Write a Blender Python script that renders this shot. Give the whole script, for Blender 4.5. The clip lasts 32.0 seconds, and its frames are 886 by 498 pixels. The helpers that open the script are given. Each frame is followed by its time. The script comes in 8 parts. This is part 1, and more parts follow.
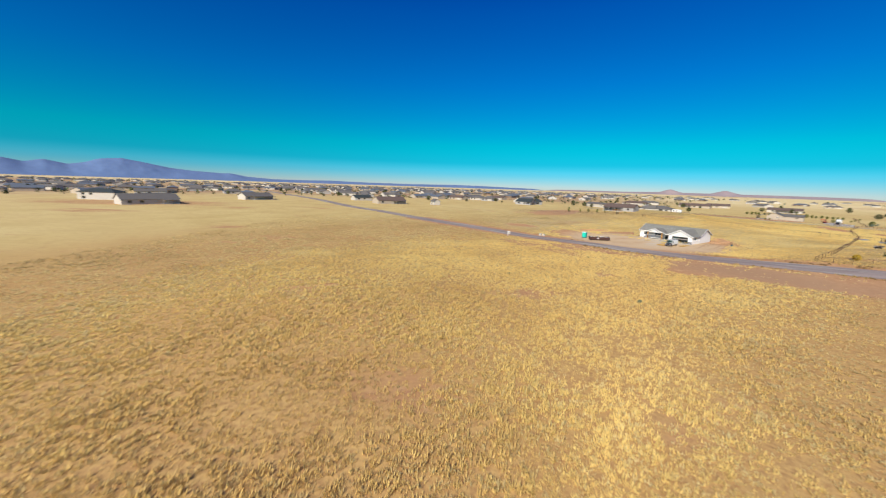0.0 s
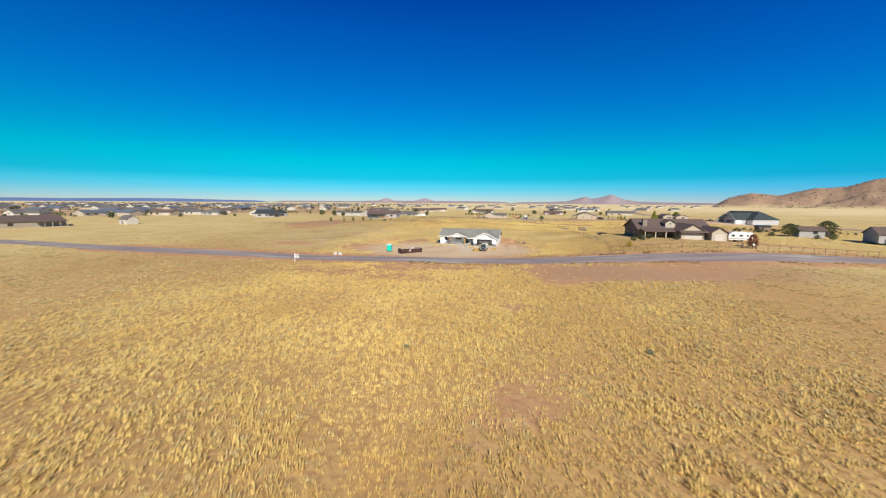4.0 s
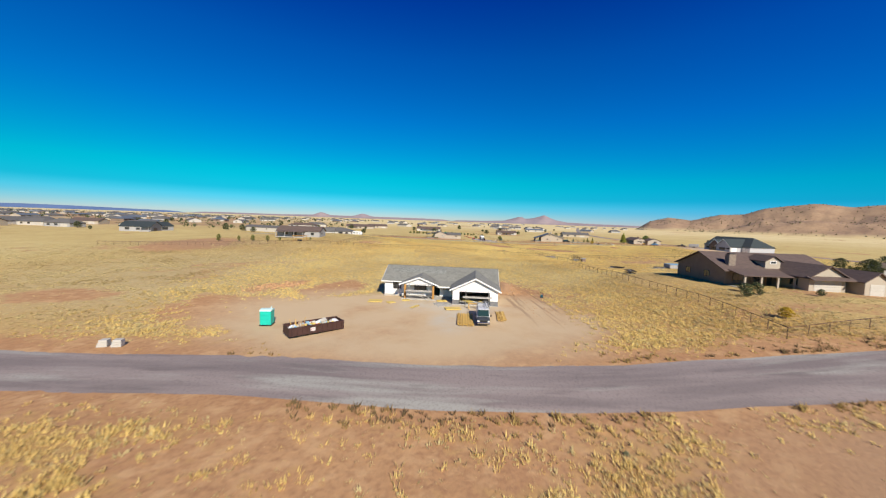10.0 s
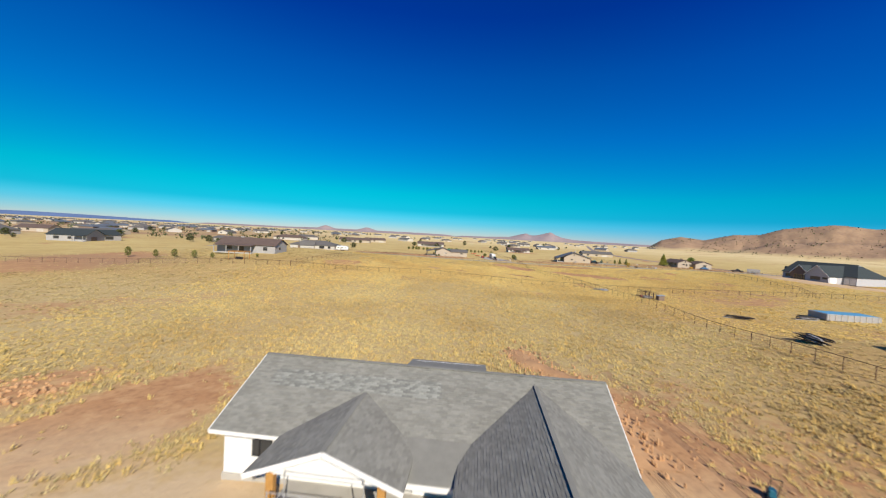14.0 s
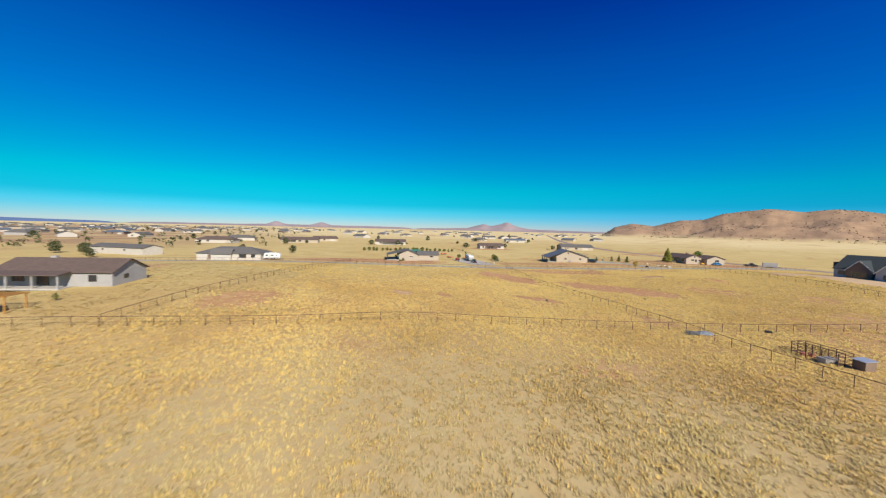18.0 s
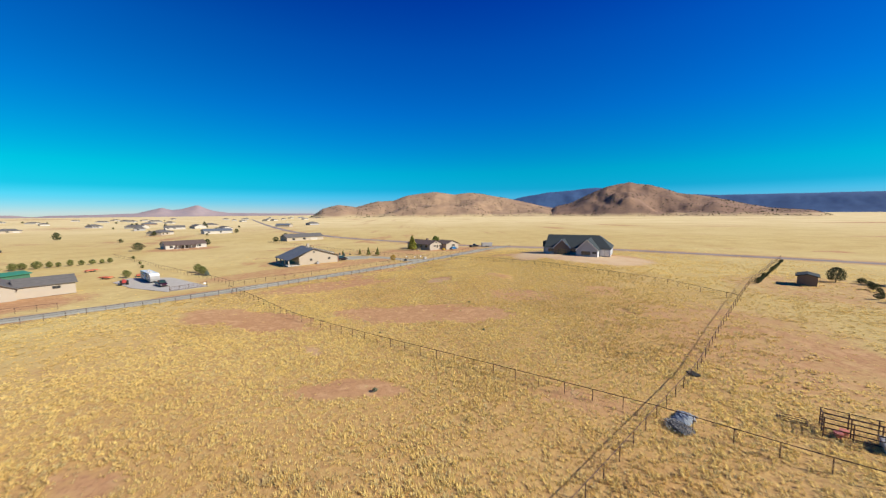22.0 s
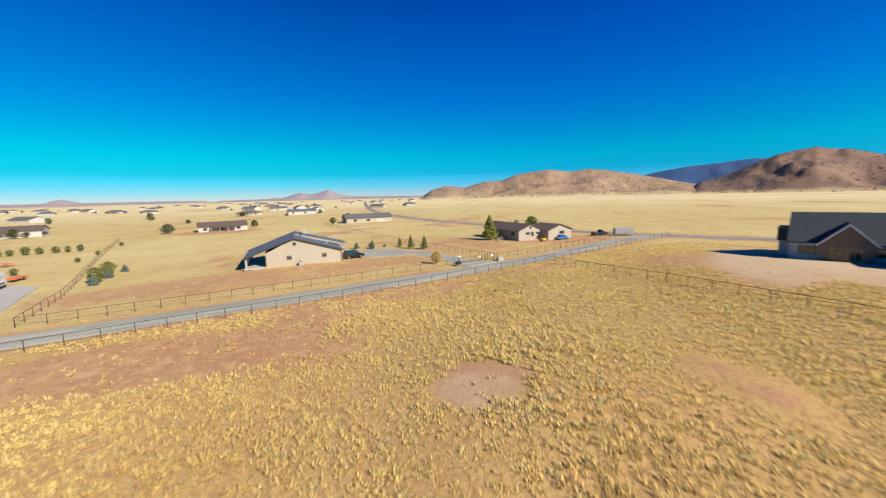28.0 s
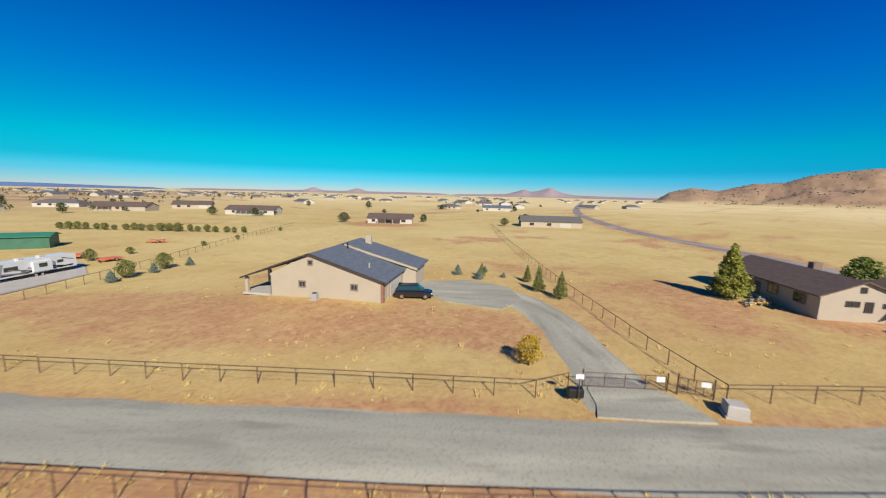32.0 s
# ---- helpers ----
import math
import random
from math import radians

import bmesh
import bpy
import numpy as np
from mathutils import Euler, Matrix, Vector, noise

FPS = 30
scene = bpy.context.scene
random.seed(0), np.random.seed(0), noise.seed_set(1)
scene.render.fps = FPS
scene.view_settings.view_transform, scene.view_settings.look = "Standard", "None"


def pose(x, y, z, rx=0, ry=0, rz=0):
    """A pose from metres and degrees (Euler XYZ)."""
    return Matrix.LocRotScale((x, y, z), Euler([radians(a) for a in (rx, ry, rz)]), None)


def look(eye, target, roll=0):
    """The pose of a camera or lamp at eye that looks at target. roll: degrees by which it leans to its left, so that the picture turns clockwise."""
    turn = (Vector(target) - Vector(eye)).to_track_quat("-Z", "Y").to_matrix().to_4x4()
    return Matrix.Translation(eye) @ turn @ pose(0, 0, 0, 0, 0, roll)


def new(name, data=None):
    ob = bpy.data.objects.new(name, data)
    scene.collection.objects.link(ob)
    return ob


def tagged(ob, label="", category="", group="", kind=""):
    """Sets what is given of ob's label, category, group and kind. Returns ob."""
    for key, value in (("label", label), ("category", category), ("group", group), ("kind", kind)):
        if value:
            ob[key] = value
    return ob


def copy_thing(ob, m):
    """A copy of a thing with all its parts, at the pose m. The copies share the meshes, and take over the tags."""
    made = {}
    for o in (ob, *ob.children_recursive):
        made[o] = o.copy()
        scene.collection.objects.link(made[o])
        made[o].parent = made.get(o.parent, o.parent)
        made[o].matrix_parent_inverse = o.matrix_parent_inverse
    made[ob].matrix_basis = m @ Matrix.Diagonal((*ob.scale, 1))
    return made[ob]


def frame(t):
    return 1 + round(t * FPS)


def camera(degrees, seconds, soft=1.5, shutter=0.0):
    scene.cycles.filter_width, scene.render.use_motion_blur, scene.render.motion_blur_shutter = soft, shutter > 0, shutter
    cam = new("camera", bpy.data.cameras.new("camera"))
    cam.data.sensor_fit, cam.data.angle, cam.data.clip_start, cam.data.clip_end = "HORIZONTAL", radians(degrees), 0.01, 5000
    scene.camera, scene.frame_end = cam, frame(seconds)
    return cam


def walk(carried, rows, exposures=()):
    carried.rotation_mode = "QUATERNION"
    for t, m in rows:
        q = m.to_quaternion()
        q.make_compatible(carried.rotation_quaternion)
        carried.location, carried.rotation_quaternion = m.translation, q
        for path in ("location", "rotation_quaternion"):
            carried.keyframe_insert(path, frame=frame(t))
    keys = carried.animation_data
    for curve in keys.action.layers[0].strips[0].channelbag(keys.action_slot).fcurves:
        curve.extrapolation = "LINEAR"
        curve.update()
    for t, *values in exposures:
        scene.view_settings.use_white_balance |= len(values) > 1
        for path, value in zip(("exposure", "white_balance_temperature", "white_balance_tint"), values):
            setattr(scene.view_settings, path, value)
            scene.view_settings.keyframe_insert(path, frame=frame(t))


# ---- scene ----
cam = camera(100.4, 32.0, soft=1.2, shutter=0.45)
PATH = [
    (0, (12.159, -33.741, 16.922), (10.427, -14.103, 13.549), 1.85),
    (0.5, (8.748, -28.944, 16.236), (8.916, -9.190, 13.109), 2.49),
    (1, (6.052, -23.816, 15.622), (8.140, -4.124, 12.814), 2.61),
    (1.5, (4.145, -18.370, 15.213), (8.108, 1.066, 12.656), 2.32),
    (2, (2.946, -12.808, 15.000), (8.681, 6.187, 12.485), 1.74),
    (2.5, (2.312, -7.497, 14.910), (9.564, 10.959, 12.305), 1.18),
    (3, (1.863, -2.362, 14.766), (10.569, 15.458, 12.189), 0.93),
    (3.5, (1.754, 2.661, 14.593), (11.826, 19.748, 12.030), 0.41),
    (4, (2.013, 7.644, 14.445), (13.395, 23.893, 11.912), 0.40),
    (4.5, (3.035, 12.074, 14.358), (15.265, 27.717, 11.962), -0.54),
    (6.5, (10.755, 30.470, 14.348), (24.482, 44.882, 12.383), -0.59),
    (7, (13.564, 34.583, 14.593), (27.376, 48.913, 12.620), -0.53),
    (7.5, (16.741, 38.462, 14.652), (30.608, 52.740, 12.687), -0.34),
    (8, (20.143, 42.594, 14.678), (34.071, 56.814, 12.727), 0.12),
    (8.5, (23.898, 46.673, 14.498), (37.843, 60.885, 12.617), 0.60),
    (9, (27.808, 50.658, 14.305), (41.746, 64.892, 12.527), 1.14),
    (9.5, (31.799, 54.816, 14.188), (45.761, 69.036, 12.501), 1.48),
    (10, (35.871, 58.854, 13.949), (49.842, 73.080, 12.380), 1.96),
    (10.5, (40.045, 62.824, 13.796), (54.006, 77.072, 12.354), 2.28),
    (11, (44.172, 66.731, 13.677), (58.125, 80.997, 12.344), 2.48),
    (11.5, (48.387, 70.901, 13.634), (62.339, 85.176, 12.383), 2.76),
    (12, (52.702, 75.180, 13.602), (66.643, 89.472, 12.426), 2.94),
    (12.5, (56.958, 79.395, 13.605), (70.873, 93.717, 12.483), 3.19),
    (13, (61.317, 83.719, 13.536), (75.204, 98.074, 12.486), 3.04),
    (13.5, (65.676, 87.946, 13.330), (79.493, 102.378, 12.430), 3.16),
    (14, (69.669, 92.119, 13.241), (83.482, 106.563, 12.484), 3.00),
    (14.5, (73.576, 95.912, 13.362), (87.375, 110.369, 12.598), 2.72),
    (16.5, (89.815, 117.668, 14.443), (104.125, 131.614, 13.588), 1.82),
    (17, (93.944, 121.748, 14.961), (108.381, 135.552, 13.947), 1.77),
    (17.5, (97.933, 125.751, 15.569), (112.621, 139.284, 14.508), 1.55),
    (18, (101.789, 130.383, 16.138), (117.122, 143.178, 15.038), 1.36),
    (18.5, (105.602, 135.077, 16.624), (121.865, 146.663, 15.484), 1.17),
    (19, (109.738, 139.823, 17.146), (126.983, 149.888, 16.003), 0.90),
    (19.5, (114.250, 144.610, 17.689), (132.408, 152.912, 16.522), 0.83),
    (20, (119.492, 149.278, 18.140), (138.519, 155.338, 17.023), 0.68),
    (20.5, (125.388, 153.436, 18.444), (145.041, 157.005, 17.443), 0.57),
    (21, (131.389, 156.624, 18.816), (151.329, 157.827, 17.829), 0.34),
    (21.5, (136.836, 158.893, 19.331), (156.793, 158.550, 18.072), -0.07),
    (22, (142.092, 160.738, 20.185), (161.958, 159.534, 18.212), -0.44),
    (22.5, (147.428, 161.987, 21.307), (167.036, 160.198, 17.792), -0.81),
    (23, (154.012, 162.878, 22.058), (173.042, 160.738, 16.287), -0.81),
    (23.5, (160.957, 163.329, 22.150), (178.904, 161.074, 13.617), -0.59),
    (24, (167.393, 163.174, 21.550), (184.948, 160.987, 12.219), -0.67),
    (24.5, (174.213, 162.819, 20.418), (191.965, 160.642, 11.467), -0.56),
    (25, (181.261, 162.205, 18.871), (199.959, 160.251, 12.047), -0.16),
    (25.5, (188.176, 161.285, 17.338), (207.358, 159.713, 11.901), -0.64),
    (27.5, (213.361, 153.827, 15.097), (232.946, 156.430, 11.993), -1.57),
    (28, (219.723, 152.140, 14.716), (238.952, 156.833, 11.853), -1.39),
    (28.5, (226.710, 150.586, 14.151), (245.279, 157.508, 11.453), -1.09),
    (29, (233.385, 149.770, 13.755), (251.175, 158.537, 11.177), -0.27),
    (29.5, (239.573, 149.466, 13.491), (256.578, 159.687, 10.973), 0.37),
    (30, (245.806, 149.781, 13.445), (262.034, 161.182, 10.862), 0.84),
    (30.5, (252.077, 150.504, 13.390), (267.562, 162.893, 10.794), 1.00),
    (31, (258.181, 151.782, 13.641), (272.990, 164.952, 10.945), 1.15),
    (31.5, (264.138, 153.665, 14.076), (278.332, 167.467, 11.241), 1.11),
    (32, (269.989, 155.895, 14.406), (283.572, 170.275, 11.459), 1.32),
]
LIGHT = [(0, 0.38), (4.5, 0.42), (9, 0.38), (12, 0.36), (17, 0.38), (19.5, 0.46), (21, 0.50), (23, 0.48), (25, 0.48), (28, 0.54), (30, 0.46), (32, 0.36)]
walk(cam, [(t, look(eye, target, roll)) for t, eye, target, roll in PATH], LIGHT)

# ---- light ----
SUN_TO = Vector((-0.405, -0.914, 0.0)).normalized()
SUN_ELEV = radians(33.5)
sun = new("sun", bpy.data.lights.new("sun", "SUN"))
sun.data.energy, sun.data.angle, sun.data.color = 5.0, radians(0.55), (1.0, 0.93, 0.80)
sun.matrix_world = look((0, 0, 60), (Vector((0, 0, 60)) - SUN_TO * math.cos(SUN_ELEV) - Vector((0, 0, math.sin(SUN_ELEV)))))
world = bpy.data.worlds.new("sky")
scene.world = world
world.use_nodes = True
wn = world.node_tree.nodes
wl = world.node_tree.links
wn.clear()
sky = wn.new("ShaderNodeTexSky")
sky.sky_type = "NISHITA"
sky.sun_disc = False
sky.sun_elevation = SUN_ELEV
sky.sun_rotation = math.atan2(SUN_TO.x, SUN_TO.y)
sky.altitude, sky.air_density, sky.dust_density, sky.ozone_density = 1500, 1.0, 0.1, 3.0
hsv = wn.new("ShaderNodeHueSaturation")
hsv.inputs["Saturation"].default_value = 1.9
hsv.inputs["Hue"].default_value = 0.5
bg = wn.new("ShaderNodeBackground")
bg.inputs["Strength"].default_value = 0.095
wo = wn.new("ShaderNodeOutputWorld")
wl.new(sky.outputs[0], hsv.inputs["Color"])
# clear desert air: deep blue overhead, turquoise low down, a pale line at the horizon
way = wn.new("ShaderNodeTexCoord")
up = wn.new("ShaderNodeSeparateXYZ")
wl.new(way.outputs["Generated"], up.inputs[0])
air = wn.new("ShaderNodeValToRGB")
AIR = [(0.004, 1.22, 0.78, 1.38), (0.032, 0.50, 0.78, 1.15), (0.06, 0.08, 0.86, 0.95), (0.103, 0.05, 1.38, 0.95), (0.168, 0.05, 1.23, 1.09), (0.245, 0.1, 1.05, 1.24), (0.384, 0.2, 0.82, 1.30), (0.5, 0.3, 0.47, 1.24)]
while len(air.color_ramp.elements) < len(AIR):
    air.color_ramp.elements.new(0.5)
for e, (z, r, g, b) in zip(air.color_ramp.elements, AIR):
    e.position, e.color = z, (r / 1.5, g / 1.5, b / 1.5, 1)
wl.new(up.outputs["Z"], air.inputs["Fac"])
tint = wn.new("ShaderNodeMix")
tint.data_type, tint.blend_type = "RGBA", "MULTIPLY"
tint.inputs["Factor"].default_value = 1.0
wl.new(air.outputs["Color"], tint.inputs["B"])
wl.new(hsv.outputs[0], tint.inputs["A"])
base_tint = wn.new("ShaderNodeMix")
base_tint.data_type, base_tint.blend_type = "RGBA", "MULTIPLY"
base_tint.inputs["Factor"].default_value = 1.0
base_tint.inputs["B"].default_value = (0.5, 1.0, 1.0, 1)
wl.new(tint.outputs["Result"], base_tint.inputs["A"])
east = wn.new("ShaderNodeVectorMath")
east.operation = "DOT_PRODUCT"
east.inputs[1].default_value = (0.93, -0.36, 0.0)
wl.new(way.outputs["Generated"], east.inputs[0])
turn_ = wn.new("ShaderNodeMapRange")
turn_.interpolation_type = "SMOOTHSTEP"
turn_.inputs["From Min"].default_value, turn_.inputs["From Max"].default_value = 0.5, 1.0
wl.new(east.outputs["Value"], turn_.inputs["Value"])
cool = wn.new("ShaderNodeMix")
cool.data_type, cool.blend_type = "RGBA", "MULTIPLY"
cool.inputs["B"].default_value = (1.0, 1.02, 1.22, 1)
wl.new(turn_.outputs[0], cool.inputs["Factor"])
wl.new(base_tint.outputs["Result"], cool.inputs["A"])
wl.new(cool.outputs["Result"], bg.inputs["Color"])
wl.new(bg.outputs[0], wo.inputs["Surface"])

# ---- materials ----
MATS = {}


def mat(name, a, b=None, scale=2.0, rough=0.85, metal=0.0, bump=0.15, fine=14.0, spec=0.3, island=False, obj=False, stretch=(1, 1, 1)):
    """A surface that wanders between two colours at two scales, with fine relief."""
    if name in MATS:
        return MATS[name]
    b = b or tuple(v * 0.8 for v in a)
    m = bpy.data.materials.new(name)
    m.use_nodes = True
    n, l = m.node_tree.nodes, m.node_tree.links
    p = n["Principled BSDF"]
    tc = n.new("ShaderNodeTexCoord")
    mp = n.new("ShaderNodeMapping")
    mp.inputs["Scale"].default_value = stretch
    l.new(tc.outputs["Object"], mp.inputs["Vector"])
    t1 = n.new("ShaderNodeTexNoise")
    t1.inputs["Scale"].default_value, t1.inputs["Detail"].default_value = scale, 4
    t2 = n.new("ShaderNodeTexNoise")
    t2.inputs["Scale"].default_value, t2.inputs["Detail"].default_value = fine, 3
    l.new(mp.outputs[0], t1.inputs["Vector"])
    l.new(mp.outputs[0], t2.inputs["Vector"])
    add = n.new("ShaderNodeMath")
    add.operation = "MULTIPLY_ADD"
    l.new(t2.outputs["Fac"], add.inputs[0])
    add.inputs[1].default_value = 0.55
    l.new(t1.outputs["Fac"], add.inputs[2])
    src = add.outputs[0]
    if island or obj:
        gi = n.new("ShaderNodeNewGeometry" if island else "ShaderNodeObjectInfo")
        ad = n.new("ShaderNodeMath")
        ad.operation = "MULTIPLY_ADD"
        l.new(gi.outputs["Random Per Island" if island else "Random"], ad.inputs[0])
        ad.inputs[1].default_value = 0.5
        sb = n.new("ShaderNodeMath")
        sb.operation = "SUBTRACT"
        l.new(src, sb.inputs[0])
        sb.inputs[1].default_value = 0.25
        l.new(sb.outputs[0], ad.inputs[2])
        src = ad.outputs[0]
    r = n.new("ShaderNodeMapRange")
    r.inputs["From Min"].default_value, r.inputs["From Max"].default_value = 0.5, 1.05
    l.new(src, r.inputs["Value"])
    mx = n.new("ShaderNodeMix")
    mx.data_type = "RGBA"
    mx.inputs["A"].default_value, mx.inputs["B"].default_value = (*a, 1), (*b, 1)
    l.new(r.outputs[0], mx.inputs["Factor"])
    l.new(mx.outputs["Result"], p.inputs["Base Color"])
    p.inputs["Roughness"].default_value, p.inputs["Metallic"].default_value = rough, metal
    p.inputs["Specular IOR Level"].default_value = spec
    if bump:
        bp = n.new("ShaderNodeBump")
        bp.inputs["Strength"].default_value, bp.inputs["Distance"].default_value = bump, 0.02
        l.new(t2.outputs["Fac"], bp.inputs["Height"])
        l.new(bp.outputs[0], p.inputs["Normal"])
    MATS[name] = m
    return m


WHITE = mat("white_paint", (0.78, 0.77, 0.74), (0.70, 0.69, 0.66), 0.6, 0.7)
SHINGLE = mat("grey_shingle", (0.265, 0.262, 0.23), (0.195, 0.192, 0.168), 0.8, 0.9, bump=0.5, fine=30, island=True)
SHINGLE_BASE = mat("grey_roof_felt", (0.25, 0.247, 0.217), (0.195, 0.192, 0.168), 1.5, 0.9, bump=0.5, fine=30)
ROOF_BROWN = mat("brown_shingle", (0.145, 0.103, 0.085), (0.095, 0.068, 0.058), 1.2, 0.9, bump=0.5, fine=18, stretch=(1, 1, 4))
ROOF_BLUE = mat("slate_blue_shingle", (0.13, 0.155, 0.19), (0.085, 0.10, 0.125), 1.2, 0.85, bump=0.5, fine=18, stretch=(1, 1, 4))
ROOF_DARK = mat("dark_green_shingle", (0.045, 0.058, 0.06), (0.028, 0.036, 0.038), 1.2, 0.85, bump=0.5, fine=18, stretch=(1, 1, 4))
ROOF_GREY = mat("weathered_grey_shingle", (0.15, 0.14, 0.13), (0.10, 0.095, 0.09), 1.2, 0.9, bump=0.5, fine=18, stretch=(1, 1, 4))
TAN = mat("tan_stucco", (0.42, 0.355, 0.27), (0.385, 0.325, 0.245), 0.5, 0.9, bump=0.3, fine=40)
SAND = mat("sand_stucco", (0.41, 0.35, 0.275), (0.375, 0.32, 0.25), 0.5, 0.9, bump=0.3, fine=40)
GREYW = mat("grey_stucco", (0.36, 0.35, 0.34), (0.30, 0.29, 0.28), 0.7, 0.9, bump=0.3, fine=40)
OFFW = mat("offwhite_stucco", (0.50, 0.465, 0.405), (0.44, 0.41, 0.36), 0.7, 0.9, bump=0.3, fine=40)
BROWNW = mat("brown_stucco", (0.23, 0.165, 0.12), (0.18, 0.13, 0.095), 0.7, 0.9, bump=0.3, fine=40)
GREENW = mat("green_metal_siding", (0.06, 0.16, 0.10), (0.045, 0.12, 0.075), 0.7, 0.5, fine=10)
TRIM = mat("dark_trim", (0.06, 0.05, 0.045), (0.04, 0.035, 0.03), 2, 0.6)
TRIMG = mat("grey_trim", (0.22, 0.19, 0.16), (0.17, 0.15, 0.125), 2, 0.7)
WOOD = mat("fresh_lumber", (0.62, 0.40, 0.14), (0.50, 0.30, 0.09), 3, 0.75, island=True, fine=20)
OSB = mat("osb_sheet", (0.66, 0.50, 0.16), (0.55, 0.39, 0.10), 5, 0.8, fine=40)
POSTW = mat("stained_post", (0.45, 0.24, 0.07), (0.36, 0.18, 0.05), 4, 0.6)
STEEL = mat("scaffold_steel", (0.50, 0.50, 0.49), (0.40, 0.39, 0.37), 6, 0.45, 0.5)
RUST = mat("rusty_pipe", (0.13, 0.075, 0.055), (0.085, 0.05, 0.038), 5, 0.7, 0.2)
CONC = mat("concrete", (0.46, 0.43, 0.38), (0.37, 0.345, 0.30), 0.8, 0.9, bump=0.3, fine=20)
BLACKP = mat("black_plastic", (0.02, 0.02, 0.022), (0.015, 0.015, 0.016), 4, 0.5)
RUBBER = mat("rubber", (0.022, 0.022, 0.022), (0.03, 0.028, 0.026), 6, 0.9)
CHROME = mat("chrome", (0.75, 0.75, 0.76), (0.65, 0.65, 0.66), 4, 0.18, 1.0, bump=0.0)
BARK = mat("bark", (0.16, 0.115, 0.08), (0.10, 0.07, 0.05), 6, 0.95, bump=0.8)


def paved(name, a, b, c, grain=5.0):
    """Worn paving: long streaks along the road, pale patches, wheel tracks and fine stones."""
    m = bpy.data.materials.new(name)
    m.use_nodes = True
    n, l = m.node_tree.nodes, m.node_tree.links
    p = n["Principled BSDF"]
    p.inputs["Roughness"].default_value, p.inputs["Specular IOR Level"].default_value = 0.92, 0.2
    at = n.new("ShaderNodeAttribute")
    at.attribute_name = "run"
    tc = n.new("ShaderNodeTexCoord")

    def noise(src, scale, sx=1.0, sy=1.0, detail=4):
        mp = n.new("ShaderNodeMapping")
        mp.inputs["Scale"].default_value = (sx, sy, 1)
        l.new(src, mp.inputs["Vector"])
        t = n.new("ShaderNodeTexNoise")
        t.inputs["Scale"].default_value, t.inputs["Detail"].default_value = scale, detail
        l.new(mp.outputs[0], t.inputs["Vector"])
        return t.outputs["Fac"]

    def blend(f, lo, hi, x, y, top=1.0):
        r = n.new("ShaderNodeMapRange")
        r.inputs["From Min"].default_value, r.inputs["From Max"].default_value, r.inputs["To Max"].default_value = lo, hi, top
        l.new(f, r.inputs["Value"])
        mx = n.new("ShaderNodeMix")
        mx.data_type = "RGBA"
        l.new(r.outputs[0], mx.inputs["Factor"])
        for k, v in (("A", x), ("B", y)):
            if isinstance(v, tuple):
                mx.inputs[k].default_value = (*v, 1)
            else:
                l.new(v, mx.inputs[k])
        return mx.outputs["Result"]
    run = at.outputs["Vector"]
    col = blend(noise(run, 1.0, 0.06, 0.42), 0.40, 0.62, a, b)
    col = blend(noise(run, 1.0, 0.045, 0.32, 5), 0.53, 0.66, col, c, 0.85)
    col = blend(noise(run, 1.0, 0.14, 0.7), 0.56, 0.70, col, tuple(v * 0.72 for v in b), 0.6)
    fine = noise(tc.outputs["Object"], grain, 1, 1, 6)
    col = blend(fine, 0.50, 0.72, col, tuple(v * 0.6 for v in b), 0.45)
    l.new(col, p.inputs["Base Color"])
    bp = n.new("ShaderNodeBump")
    bp.inputs["Strength"].default_value, bp.inputs["Distance"].default_value = 0.5, 0.02
    l.new(fine, bp.inputs["Height"])
    l.new(bp.outputs[0], p.inputs["Normal"])
    return m


def glass(name, tint, rough=0.08):
    m = bpy.data.materials.new(name)
    m.use_nodes = True
    n, l = m.node_tree.nodes, m.node_tree.links
    p = n["Principled BSDF"]
    p.inputs["Base Color"].default_value = (*tint, 1)
    p.inputs["Roughness"].default_value = rough
    p.inputs["Specular IOR Level"].default_value = 0.9
    t = n.new("ShaderNodeTexNoise")
    t.inputs["Scale"].default_value = 1.5
    b = n.new("ShaderNodeBump")
    b.inputs["Strength"].default_value, b.inputs["Distance"].default_value = 0.03, 0.02
    l.new(t.outputs["Fac"], b.inputs["Height"])
    l.new(b.outputs[0], p.inputs["Normal"])
    return m


GLASS = glass("window_glass", (0.025, 0.03, 0.035))
ROADM = paved("worn_chip_seal", (0.305, 0.25, 0.225), (0.225, 0.185, 0.17), (0.40, 0.385, 0.33))
LANEM = paved("grey_green_gravel", (0.375, 0.365, 0.285), (0.305, 0.295, 0.235), (0.47, 0.45, 0.345))
CARGLASS = glass("tinted_car_glass", (0.02, 0.045, 0.04), 0.05)

# ---- building helpers ----


